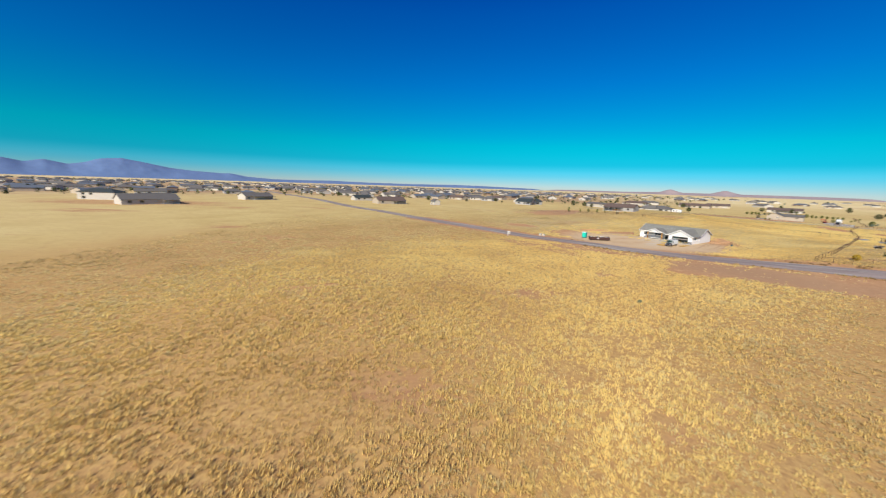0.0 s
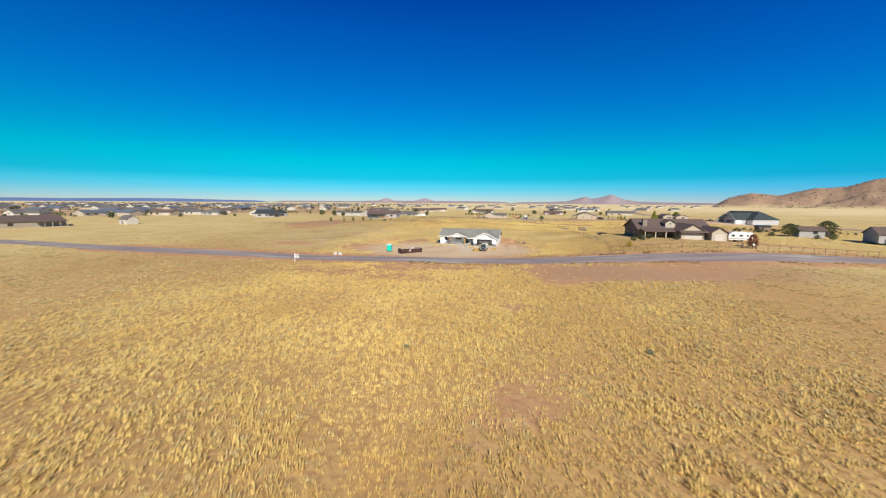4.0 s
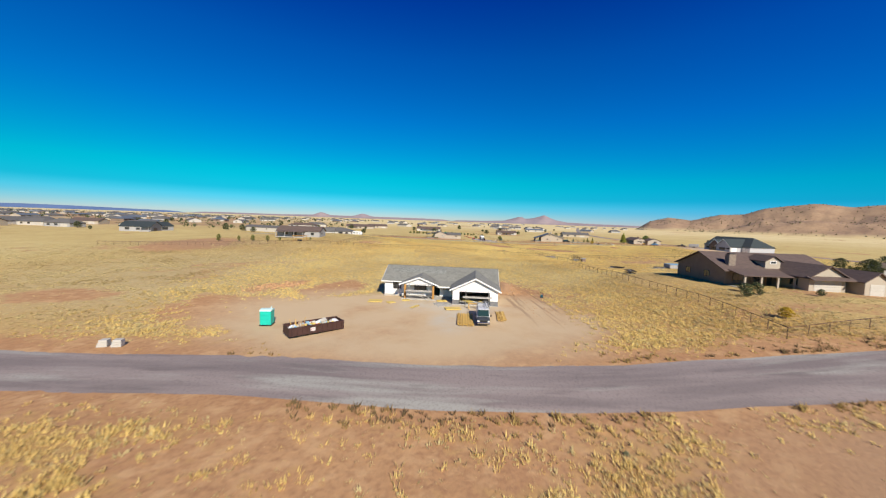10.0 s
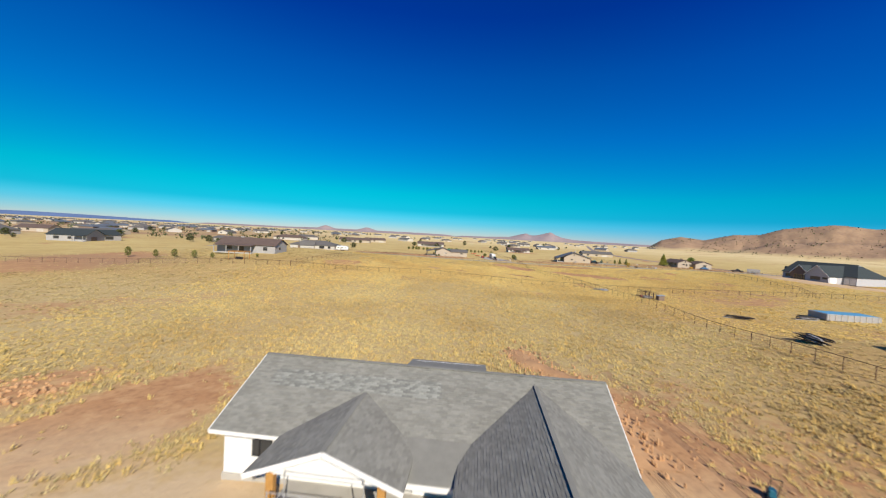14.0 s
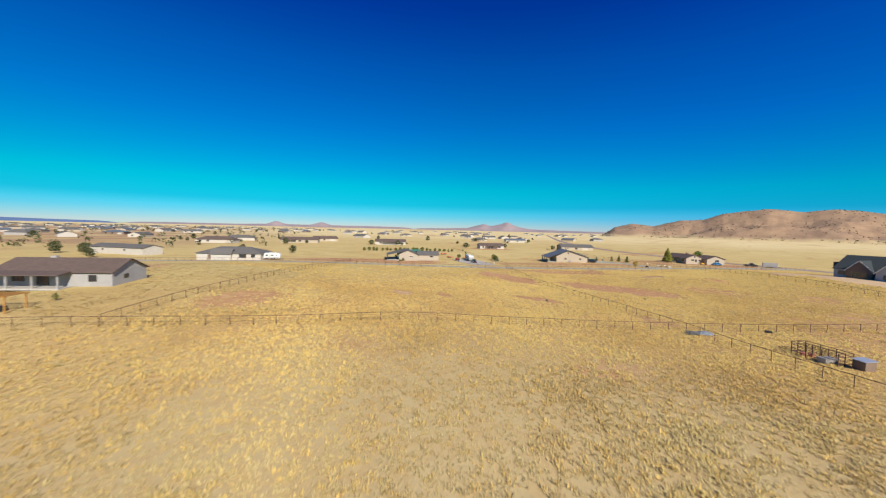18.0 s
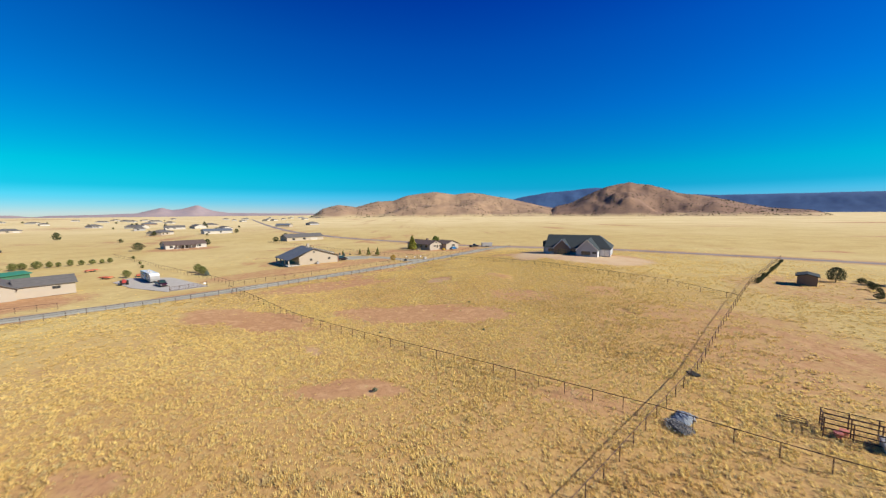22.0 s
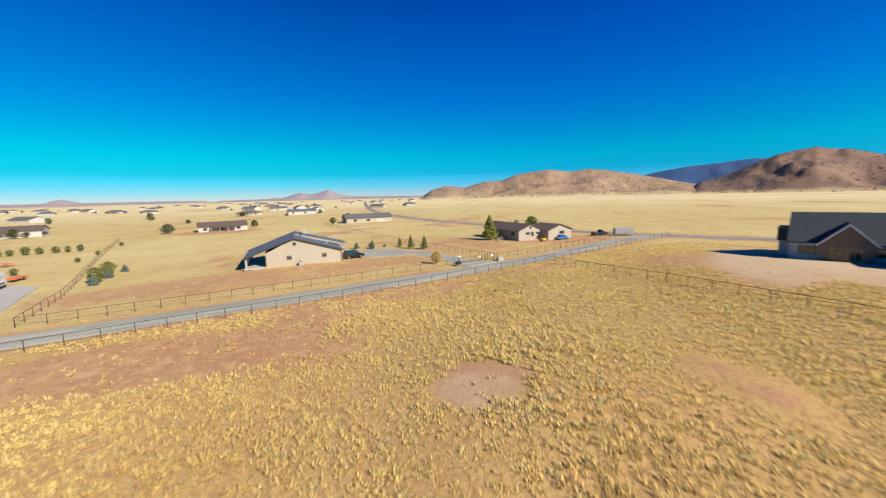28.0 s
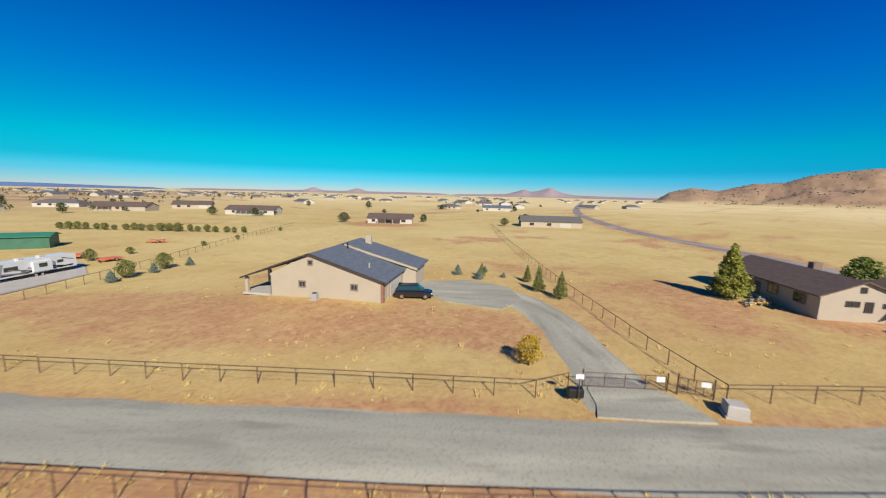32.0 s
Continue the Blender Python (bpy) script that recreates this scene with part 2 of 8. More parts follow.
class Geo:
    """Collects faces for one mesh."""

    def __init__(self):
        self.v, self.f = [], []

    def add(self, vs, fs):
        k = len(self.v)
        self.v += [tuple(p) for p in vs]
        self.f += [tuple(i + k for i in q) for q in fs]
        return self

    def box(self, x0, y0, z0, x1, y1, z1):
        vs = [(x, y, z) for z in (z0, z1) for y in (y0, y1) for x in (x0, x1)]
        return self.add(vs, [(0, 2, 3, 1), (4, 5, 7, 6), (0, 1, 5, 4), (2, 6, 7, 3), (0, 4, 6, 2), (1, 3, 7, 5)])

    def cham(self, x0, y0, z0, x1, y1, z1, c=0.05):
        """A box with its upright edges and its top edge chamfered."""
        def ring(d, z):
            return [(x0 + d + c, y0 + d, z), (x1 - d - c, y0 + d, z), (x1 - d, y0 + d + c, z), (x1 - d, y1 - d - c, z),
                    (x1 - d - c, y1 - d, z), (x0 + d + c, y1 - d, z), (x0 + d, y1 - d - c, z), (x0 + d, y0 + d + c, z)]
        return self.loft([ring(0, z0), ring(0, z1 - c), ring(c, z1)])

    def loft(self, rings, cap=True):
        k, n = len(self.v), len(rings[0])
        for r in rings:
            self.v += [tuple(p) for p in r]
        for a in range(len(rings) - 1):
            for i in range(n):
                j = (i + 1) % n
                self.f.append((k + a * n + i, k + a * n + j, k + (a + 1) * n + j, k + (a + 1) * n + i))
        if cap:
            self.f.append(tuple(k + i for i in reversed(range(n))))
            self.f.append(tuple(k + (len(rings) - 1) * n + i for i in range(n)))
        return self

    def tube(self, a, b, r, n=6, r2=None):
        a, b = Vector(a), Vector(b)
        d = (b - a).normalized()
        s = d.cross(Vector((0, 0, 1)) if abs(d.z) < 0.9 else Vector((1, 0, 0))).normalized()
        q = d.cross(s)
        r2 = r if r2 is None else r2
        ring = lambda c, rr: [c + (s * math.cos(2 * math.pi * i / n) + q * math.sin(2 * math.pi * i / n)) * rr for i in range(n)]
        return self.loft([ring(a, r), ring(b, r2)])

    def bar(self, a, b, w, h):
        """A square bar from a to b."""
        a, b = Vector(a), Vector(b)
        d = (b - a).normalized()
        s = d.cross(Vector((0, 0, 1)) if abs(d.z) < 0.95 else Vector((1, 0, 0))).normalized()
        q = s.cross(d)
        ring = lambda c: [c + s * (w / 2 * i) + q * (h / 2 * j) for i, j in ((-1, -1), (1, -1), (1, 1), (-1, 1))]
        return self.loft([ring(a), ring(b)])

    def prism(self, pts, x0, x1):
        """A section of (y, z) points drawn out along x."""
        return self.loft([[(x0, y, z) for y, z in pts], [(x1, y, z) for y, z in pts]])

    def prism_y(self, pts, y0, y1):
        return self.loft([[(x, y0, z) for x, z in pts], [(x, y1, z) for x, z in pts]])

    def make(self, name, material, parent=None, label="", smooth=False):
        me = bpy.data.meshes.new(name)
        me.from_pydata(self.v, [], self.f)
        b = bmesh.new()
        b.from_mesh(me)
        bmesh.ops.recalc_face_normals(b, faces=b.faces)
        b.to_mesh(me)
        b.free()
        me.materials.append(material)
        if smooth:
            me.polygons.foreach_set("use_smooth", [True] * len(me.polygons))
        ob = new(name, me)
        if parent:
            ob.parent = parent
        if label:
            tagged(ob, label)
        return ob


def thing(name, x, y, z, ang, label, category, group=""):
    ob = new(name)
    ob.matrix_world = pose(x, y, z, 0, 0, ang)
    return tagged(ob, label, category, group)


# ---- terrain ----
LAT = np.random.RandomState(7).rand(64, 64)


def vnoise(x, y, size, seed=0):
    """Smooth value noise between 0 and 1 with cells of that size in metres."""
    x, y = np.asarray(x, float) / size + seed * 7.3, np.asarray(y, float) / size + seed * 3.1
    i, j = np.floor(x).astype(int), np.floor(y).astype(int)
    u, v = x - i, y - j
    u, v = u * u * (3 - 2 * u), v * v * (3 - 2 * v)
    g = lambda a, b: LAT[a % 64, b % 64]
    return (g(i, j) * (1 - u) + g(i + 1, j) * u) * (1 - v) + (g(i, j + 1) * (1 - u) + g(i + 1, j + 1) * u) * v


def fbm(x, y, size, seed=0, octaves=3):
    out, amp, tot = 0, 1.0, 0
    for k in range(octaves):
        out = out + vnoise(x, y, size / 2 ** k, seed + k) * amp
        tot += amp
        amp *= 0.5
    return out / tot


def step(a, b, v):
    """A smooth rise from 0 at a to 1 at b."""
    t = np.clip((np.asarray(v, float) - a) / (b - a), 0, 1)
    return t * t * (3 - 2 * t)


# gentle rises and hollows: x, y, reach along x, reach along y, height
HUMPS = [(122, 54, 36, 32, 3.42), (128, 246, 48, 46, 4.51), (272, 112, 40, 36, 3.19), (-10, 22, 22, 26, 2.29), (38, 112, 26, 24, -0.9), (84, 105, 13, 13, 0.3), (272, 240, 40, 34, -0.66), (212, 176, 30, 30, -0.7), (200, 60, 45, 40, 2.03), (335, 160, 26, 26, 0.78), (80, 60, 18, 18, 0.12), (110, 200, 34, 26, 1.56), (292, 203, 13, 13, 0.5), (246, 150, 13, 13, 1.3), (140, 168, 18, 18, 1.1), (138, 84, 15, 15, 1.3), (152, 118, 14, 14, 0.8), (130, 150, 14, 14, 0.7)]


def gz(x, y):
    """The height of the ground."""
    x, y = np.asarray(x, float), np.asarray(y, float)
    out = np.zeros(np.broadcast(x, y).shape)
    for cx, cy, rx, ry, h in HUMPS:
        out = out + h * np.exp(-(((x - cx) / rx) ** 2 + ((y - cy) / ry) ** 2))
    return out


def G(x, y):
    return float(gz(x, y))


ROAD = [(-560, 830), (-300, 505), (-160, 339), (-80, 231), (-50, 198), (-16.5, 156), (5, 133), (20, 119.5), (30, 110), (45, 95.5), (57.3, 80.5), (69, 69.5), (80, 60.5), (92.5, 50), (103, 41), (120, 30), (147, 16), (175, -5), (230, -60), (420, -250)]
LANE = [(120, 343), (150, 311), (190, 271), (232, 224), (245.5, 209.5), (255, 199.8), (264.6, 189.6), (274.5, 179.2), (283.3, 170), (291, 161.8), (303, 150), (322, 136.5), (340, 125), (358, 108)]
HIGHWAY = [(1500, 760), (700, 375), (480, 246), (400, 172), (367, 136), (349, 100), (335, 66), (302, 26), (278, 0), (240, -36), (100, -165), (-200, -440)]
DRIVE = [(294.9, 163.6), (297.4, 166.0), (300.5, 168.8), (308.5, 178), (312, 186), (312.5, 194), (306, 198.5)]


def smooth_line(pts, n=8):
    out = []
    P = [pts[0], *pts, pts[-1]]
    for k in range(1, len(P) - 2):
        a, b, c, d = (np.array(q, float) for q in P[k - 1:k + 3])
        for i in range(n):
            t = i / n
            out.append(0.5 * (2 * b + (c - a) * t + (2 * a - 5 * b + 4 * c - d) * t * t + (3 * b - a - 3 * c + d) * t ** 3))
    out.append(np.array(pts[-1], float))
    return np.array(out)


ROAD_S, LANE_S, HIGH_S, DRIVE_S = (smooth_line(q) for q in (ROAD, LANE, HIGHWAY, DRIVE))


def line_dist(x, y, line):
    """How far points lie from a line, and on which side."""
    best = np.full(np.shape(x), 1e9)
    for a, b in zip(line[:-1], line[1:]):
        d = b - a
        t = np.clip(((x - a[0]) * d[0] + (y - a[1]) * d[1]) / (d @ d), 0, 1)
        best = np.minimum(best, np.hypot(x - a[0] - t * d[0], y - a[1] - t * d[1]))
    return best


# bare patches: x, y, half length, half width, turn, strength
BARE = [(68, 97, 27, 17, -47, 1.25), (60, 111, 24, 12, -47, 1.0), (52, 123, 10, 5, -75, 1.0), (71, 125, 9, 5, 40, 1.05), (92, 98, 9, 17, -45, 1.0), (101, 92, 5, 16, -45, 0.5), (34, 100, 40, 5, -47, 0.8), (70, 51, 17, 8, -38, 1.0), (68, 238, 30, 17, 62, 0.95), (28, 84, 13, 6, -60, 0.75), (76, 43, 22, 7, -32, 1.0), (-11, 14, 6, 2, 40, 0.6), (7, -6, 6, 3.7, 10, 0.6), (26, -8, 3, 2, 24, 0.5), (21, 25, 9, 3.5, 10, 0.62), (63, 49, 10, 6, -40, 1.05), (40, 42, 2.2, 2, 0, 0.85), (28, 50, 2, 1.3, 59, 1.0), (36, 69, 9, 4, -55, 0.7), (45, 77, 17, 5.5, -47, 0.95), (33, 145, 8, 5, -45, 0.9), (64, 133, 9, 4, 30, 0.8),
        (129, 200, 9, 5.5, 8, 0.75), (163, 193, 3.4, 2.6, 90, 1.05), (170, 185, 4, 2.3, 73, 0.8), (183, 168, 6.6, 2.8, 84, 1.15), (147, 142, 7, 4.5, -40, 0.6), (186, 106, 8, 5.5, 89, 0.75), (215, 195, 15, 6, 67, 1.1), (216, 160, 20, 6.4, 84, 1.1), (197, 178, 4, 2.5, 83, 1.15), (227, 137, 9, 6, 70, 0.75), (228, 119, 6, 4.5, 81, 0.7), (179, 143, 6, 2.2, 67, 0.7),
        (244, 155, 4, 2.6, 90, 1.2), (248.8, 139.6, 1.7, 1.1, 34, 1.15), (245.6, 137.1, 2.4, 1.1, -60, 1.3), (247, 186, 18, 6, -60, 0.95), (272, 170, 27, 2.6, -50, 0.75), (259, 179, 6, 3.2, -65, 0.8), (251, 175, 9, 5, -60, 0.72), (291, 150, 8, 2.7, -54, 0.85), (297, 123, 13, 7, -50, 0.85), (277, 206, 34, 9, -52, 0.72), (299, 182, 14, 7, -50, 0.75), (328, 168, 15, 7, 42, 0.8), (270, 180, 26, 3.5, -47, 0.75),
        (322, 172, 18, 14, -40, 0.5), (285, 92, 24, 20, -30, 1.5), (297, 111, 28, 9, -24, 1.5), (271, 98, 12, 16, -30, 1.3), (160, 70, 16, 22, 40, 0.6), (225, 262, 24, 14, -45, 1.0), (205, 282, 22, 12, -45, 0.9), (368, 300, 20, 14, -40, 0.9), (340, 142, 20, 10, -50, 0.9), (170, 308, 20, 14, -40, 0.7), (196, 112, 24, 18, 0, 0.6), (222, 63, 26, 22, 0, 0.6), (118, 262, 20, 14, -40, 0.7), (-210, 190, 60, 30, 20, 0.7), (140, 47, 26, 5, -42, 0.8), (120, 50, 40, 3, -42, 0.6)]

# thick grass: x, y, half length, half width, turn
LUSH = [(49, 62, 11, 6.6, -51), (29, 45, 8, 6, 70), (110, 82, 19, 6, 36), (18, 38, 12, 6, -30), (199, 141, 18, 6, 81), (199, 187, 12, 3.5, 69), (266, 163, 10, 4, -45)]
WAY = np.array([(12, -34), (2, -5), (4, 14), (11, 31), (28, 51), (52, 75), (74, 96), (90, 118), (110, 140), (131, 157), (154, 163), (188, 161), (220, 152), (246, 150), (270, 156)], float)


def bare(x, y):
    """How bare the ground is: 0 thick grass, 1 and more open earth."""
    x, y = np.asarray(x, float), np.asarray(y, float)
    w1, w2 = fbm(x, y, 9, 3) - 0.5, fbm(x, y, 9, 5) - 0.5
    w3, w4 = fbm(x, y, 2.6, 8) - 0.5, fbm(x, y, 2.6, 15) - 0.5
    xx, yy = x + 5 * w1 + 2.4 * w3, y + 5 * w2 + 2.4 * w4
    out = np.zeros(np.shape(x))
    for cx, cy, a, b, ang, s in BARE:
        c, sn = math.cos(radians(ang)), math.sin(radians(ang))
        u, v = ((xx - cx) * c + (yy - cy) * sn) / a, (-(xx - cx) * sn + (yy - cy) * c) / b
        out = np.maximum(out, s * step(1.35, 0.65, np.hypot(u, v)))
    near = np.hypot(x - 150, y - 120) < 700
    if np.any(near):
        d = np.full(np.shape(x), 99.0)
        d[near] = line_dist(x[near], y[near], ROAD_S[40:])
        out = np.maximum(out, 1.0 * step(13, 5, d + 5 * w1 + 4 * (fbm(x, y, 2.5, 9) - 0.5)))
        d[near] = line_dist(x[near], y[near], LANE_S)
        out = np.maximum(out, 0.85 * step(6.0, 2.5, d + 5 * w2))
        d[near] = line_dist(x[near], y[near], HIGH_S[8:])
        out = np.maximum(out, 0.7 * step(12, 5, d + 5 * w2))
    wild = 0.85 * step(0.58, 0.78, 0.6 * fbm(x, y, 34, 11) + 0.4 * fbm(x, y, 11, 17)) + 0.35 * step(0.55, 0.75, fbm(x, y, 4, 21))
    open_ = step(25, 90, line_dist(x, y, WAY))
    out = np.maximum(out, wild * (0.5 + 0.5 * open_))
    for cx, cy, a, b, ang in LUSH:
        c, sn = math.cos(radians(ang)), math.sin(radians(ang))
        u, v = ((xx - cx) * c + (yy - cy) * sn) / a, (-(xx - cx) * sn + (yy - cy) * c) / b
        out = out * (1 - step(1.3, 0.8, np.hypot(u, v)))
    return out


def grid_axis(lo, hi, cell, far):
    core = list(np.arange(lo, hi + cell, cell))
    out, d = [], cell
    while not out or out[-1] < far:
        d *= 1.28
        out.append((out[-1] if out else core[-1]) + d)
    left, d, p = [], cell, core[0]
    while p > -far:
        d *= 1.28
        p -= d
        left.append(p)
    return np.array(left[::-1] + core + out)


def make_ground():
    xs, ys = grid_axis(-70, 370, 1.6, 4950), grid_axis(-40, 330, 1.6, 4950)
    X, Y = np.meshgrid(xs, ys)
    Z = gz(X, Y)
    lumps = np.exp(-(((X - 248.8) / 1.8) ** 2 + ((Y - 139.6) / 1.5) ** 2)) * 0.4 + np.exp(-(((X - 245.6) / 2) ** 2 + ((Y - 137.1) / 1.8) ** 2)) * 0.6
    near = step(420, 250, np.hypot(X - 150, Y - 120))
    Z = Z + near * ((fbm(X, Y, 5, 31) - 0.5) * 0.16 + lumps) - 0.05
    for ln, w in ((ROAD_S[40:], 5), (LANE_S, 4), (HIGH_S[8:], 6), (DRIVE_S, 3)):
        d = line_dist(X, Y, ln)
        Z = np.where(d < w, np.minimum(Z, gz(X, Y) - 0.06), Z)
    n, m = len(ys), len(xs)
    me = bpy.data.meshes.new("ground")
    me.vertices.add(n * m)
    me.vertices.foreach_set("co", np.stack([X, Y, Z], -1).ravel())
    i = np.arange(n * m).reshape(n, m)
    q = np.stack([i[:-1, :-1], i[:-1, 1:], i[1:, 1:], i[1:, :-1]], -1).reshape(-1)
    me.loops.add(len(q))
    me.loops.foreach_set("vertex_index", q)
    me.polygons.add(len(q) // 4)
    me.polygons.foreach_set("loop_start", np.arange(0, len(q), 4))
    me.polygons.foreach_set("use_smooth", np.ones(len(q) // 4, bool))
    me.update(calc_edges=True)
    at = me.attributes.new("bare", "FLOAT", "POINT")
    at.data.foreach_set("value", bare(X, Y).ravel().astype(np.float32))
    pad = np.maximum(step(1.2, 0.7, np.hypot(((X - 70) * 0.65 - (Y - 100) * 0.76) / 30, ((X - 70) * 0.76 + (Y - 100) * 0.65) / 19)), 0.9 * step(1.2, 0.8, np.hypot((X - 280) / 22, (Y - 95) / 24)))
    for cx, cy, a, b, tn in ((297, 111, 28, 9, -24), (244, 155, 4, 2.6, 90), (197, 178, 4, 2.5, 83), (163, 193, 3.4, 2.6, 90)):
        c, sn = math.cos(radians(tn)), math.sin(radians(tn))
        pad = np.maximum(pad, (0.85 if a > 9 else 0.5) * step(1.25, 0.7, np.hypot(((X - cx) * c + (Y - cy) * sn) / a, (-(X - cx) * sn + (Y - cy) * c) / b)))
    at = me.attributes.new("pale", "FLOAT", "POINT")
    at.data.foreach_set("value", pad.ravel().astype(np.float32))
    rut = step(1.3, 0.6, np.hypot(((X - 96) * 0.70 + (Y - 100) * 0.71) / 22, ((X - 96) * -0.71 + (Y - 100) * 0.70) / 9))
    straw = np.maximum(step(62, 26, np.hypot(X - 108, Y - 134)), step(60, 25, np.hypot(X - 62, Y - 158)))
    at = me.attributes.new("straw", "FLOAT", "POINT")
    at.data.foreach_set("value", straw.ravel().astype(np.float32))
    at = me.attributes.new("ruts", "FLOAT", "POINT")
    at.data.foreach_set("value", rut.ravel().astype(np.float32))
    east = step(60, 120, X)
    far = step(60 - 34 * east, 130 - 52 * east, line_dist(X, Y, np.array([(2, -30), (11, 31), (74, 96), (154, 163), (220, 152), (290, 160)], float)))
    far = np.maximum(far, 0.6 * step(3, 14, (X - 271.5) * 0.72 + (Y - 175) * 0.69))
    at = me.attributes.new("thatch", "FLOAT", "POINT")
    at.data.foreach_set("value", far.ravel().astype(np.float32))
    site = np.maximum(step(1.4, 0.6, np.hypot(((X - 77.5) * 0.65 - (Y - 100) * 0.76) / 8.5, ((X - 77.5) * 0.76 + (Y - 100) * 0.65) / 4.2)), step(1.4, 0.6, np.hypot(((X - 73) * 0.74 + (Y - 94) * 0.67) / 6.0, ((X - 73) * -0.67 + (Y - 94) * 0.74) / 3.2)))
    at = me.attributes.new("site", "FLOAT", "POINT")
    at.data.foreach_set("value", site.ravel().astype(np.float32))
    rr, aa = np.hypot(X - 20, Y - 20), np.degrees(np.arctan2(X - 20, Y - 20))
    lots = step(360, 560, rr) * step(2600, 1600, rr) * step(-80, -60, aa) * step(34, 14, aa)
    lots = np.maximum(lots, 0.85 * step(1.5, 0.5, np.hypot(((X - 84) * 0.79 - (Y - 40) * 0.62) / 34, ((X - 84) * 0.62 + (Y - 40) * 0.79) / 9)))
    lots = np.maximum(lots, 0.7 * step(1.5, 0.5, np.hypot(((X - 68) * 0.6 - (Y - 238) * 0.8) / 32, ((X - 68) * 0.8 + (Y - 238) * 0.6) / 17)))
    at = me.attributes.new("lots", "FLOAT", "POINT")
    at.data.foreach_set("value", lots.ravel().astype(np.float32))
    # grows with distance: how much painted haze the far grass takes on
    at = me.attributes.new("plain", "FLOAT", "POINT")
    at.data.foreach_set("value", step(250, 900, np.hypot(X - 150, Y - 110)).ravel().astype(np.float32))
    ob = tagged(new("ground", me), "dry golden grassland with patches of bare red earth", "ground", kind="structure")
    m_ = bpy.data.materials.new("prairie")
    m_.use_nodes = True
    nd, l = m_.node_tree.nodes, m_.node_tree.links
    p = nd["Principled BSDF"]
    p.inputs["Roughness"].default_value, p.inputs["Specular IOR Level"].default_value = 0.95, 0.1
    tc = nd.new("ShaderNodeTexCoord")

    def tex(scale, detail=4, rough=0.6):
        t = nd.new("ShaderNodeTexNoise")
        t.inputs["Scale"].default_value, t.inputs["Detail"].default_value, t.inputs["Roughness"].default_value = scale, detail, rough
        l.new(tc.outputs["Object"], t.inputs["Vector"])
        return t.outputs["Fac"]

    def rng(v, a, b, c=0.0, d=1.0):
        r = nd.new("ShaderNodeMapRange")
        for k, q_ in zip(("From Min", "From Max", "To Min", "To Max"), (a, b, c, d)):
            r.inputs[k].default_value = q_
        l.new(v, r.inputs["Value"])
        return r.outputs[0]

    def mix(f, a, b):
        x_ = nd.new("ShaderNodeMix")
        x_.data_type = "RGBA"
        l.new(f, x_.inputs["Factor"])
        for k, v in (("A", a), ("B", b)):
            if isinstance(v, tuple):
                x_.inputs[k].default_value = (*v, 1)
            else:
                l.new(v, x_.inputs[k])
        return x_.outputs["Result"]

    def math2(op, a, b):
        x_ = nd.new("ShaderNodeMath")
        x_.operation = op
        for k, v in ((0, a), (1, b)):
            if isinstance(v, (int, float)):
                x_.inputs[k].default_value = v
            else:
                l.new(v, x_.inputs[k])
        return x_.outputs[0]

    def attr(name):
        a = nd.new("ShaderNodeAttribute")
        a.attribute_name = name
        return a.outputs["Fac"]

    litter = mix(rng(tex(0.15, 5), 0.40, 0.66), SOIL_A, SOIL_B)
    litter = mix(rng(tex(2.4, 5), 0.44, 0.66), litter, SOIL_C)
    litter = mix(math2("MULTIPLY", attr("straw"), rng(tex(0.5, 5), 0.3, 0.6, 0.55, 0.95)), litter, STRAW)
    thick = mix(rng(tex(0.02, 4), 0.38, 0.62), GRASS_A, GRASS_B)
    thick = mix(rng(tex(0.06, 5), 0.44, 0.66), thick, GRASS_C)
    thick = mix(rng(tex(0.45, 5), 0.46, 0.72, 0, 0.8), thick, GRASS_D)
    thick = mix(rng(tex(0.006, 3), 0.5, 0.7, 0, 0.5), thick, GRASS_E)
    grass = mix(attr("thatch"), litter, mix(math2("MULTIPLY", attr("plain"), rng(tex(0.012, 4), 0.3, 0.6, 0.35, 0.95)), thick, GRASS_HAZE))
    earth = mix(rng(tex(0.07, 4), 0.35, 0.65), EARTH_A, EARTH_B)
    earth = mix(rng(tex(2.2, 6), 0.44, 0.68, 0, 0.9), earth, EARTH_C)
    earth = mix(rng(tex(0.6, 6), 0.50, 0.64, 0, 0.8), earth, EARTH_Q)
    earth = mix(math2("MULTIPLY", attr("pale"), rng(tex(0.11, 4), 0.30, 0.55, 0.5, 1.0)), earth, EARTH_P)
    edge = math2("ADD", attr("bare"), math2("ADD", rng(tex(1.1, 6), 0.2, 0.8, -0.4, 0.4), rng(tex(0.17, 4), 0.25, 0.75, -0.25, 0.25)))
    base = mix(rng(edge, 0.25, 0.85), grass, earth)
    base = mix(math2("MULTIPLY", attr("lots"), rng(tex(0.016, 5), 0.40, 0.56, 0.3, 1.0)), base, EARTH_T)
    base = mix(math2("MULTIPLY", attr("site"), rng(tex(0.35, 5), 0.35, 0.6, 0.35, 0.95)), base, EARTH_G)
    # wheel ruts pressed into the dirt beside the new house
    mp_ = nd.new("ShaderNodeMapping")
    mp_.vector_type = "TEXTURE"
    mp_.inputs["Rotation"].default_value = (0, 0, radians(48))
    mp_.inputs["Scale"].default_value = (16.0, 0.8, 1.0)
    l.new(tc.outputs["Object"], mp_.inputs["Vector"])
    rt = nd.new("ShaderNodeTexNoise")
    rt.inputs["Scale"].default_value, rt.inputs["Detail"].default_value, rt.inputs["Roughness"].default_value = 1.0, 5, 0.65
    l.new(mp_.outputs[0], rt.inputs["Vector"])
    groove = math2("MULTIPLY", attr("ruts"), rng(rt.outputs["Fac"], 0.54, 0.62))
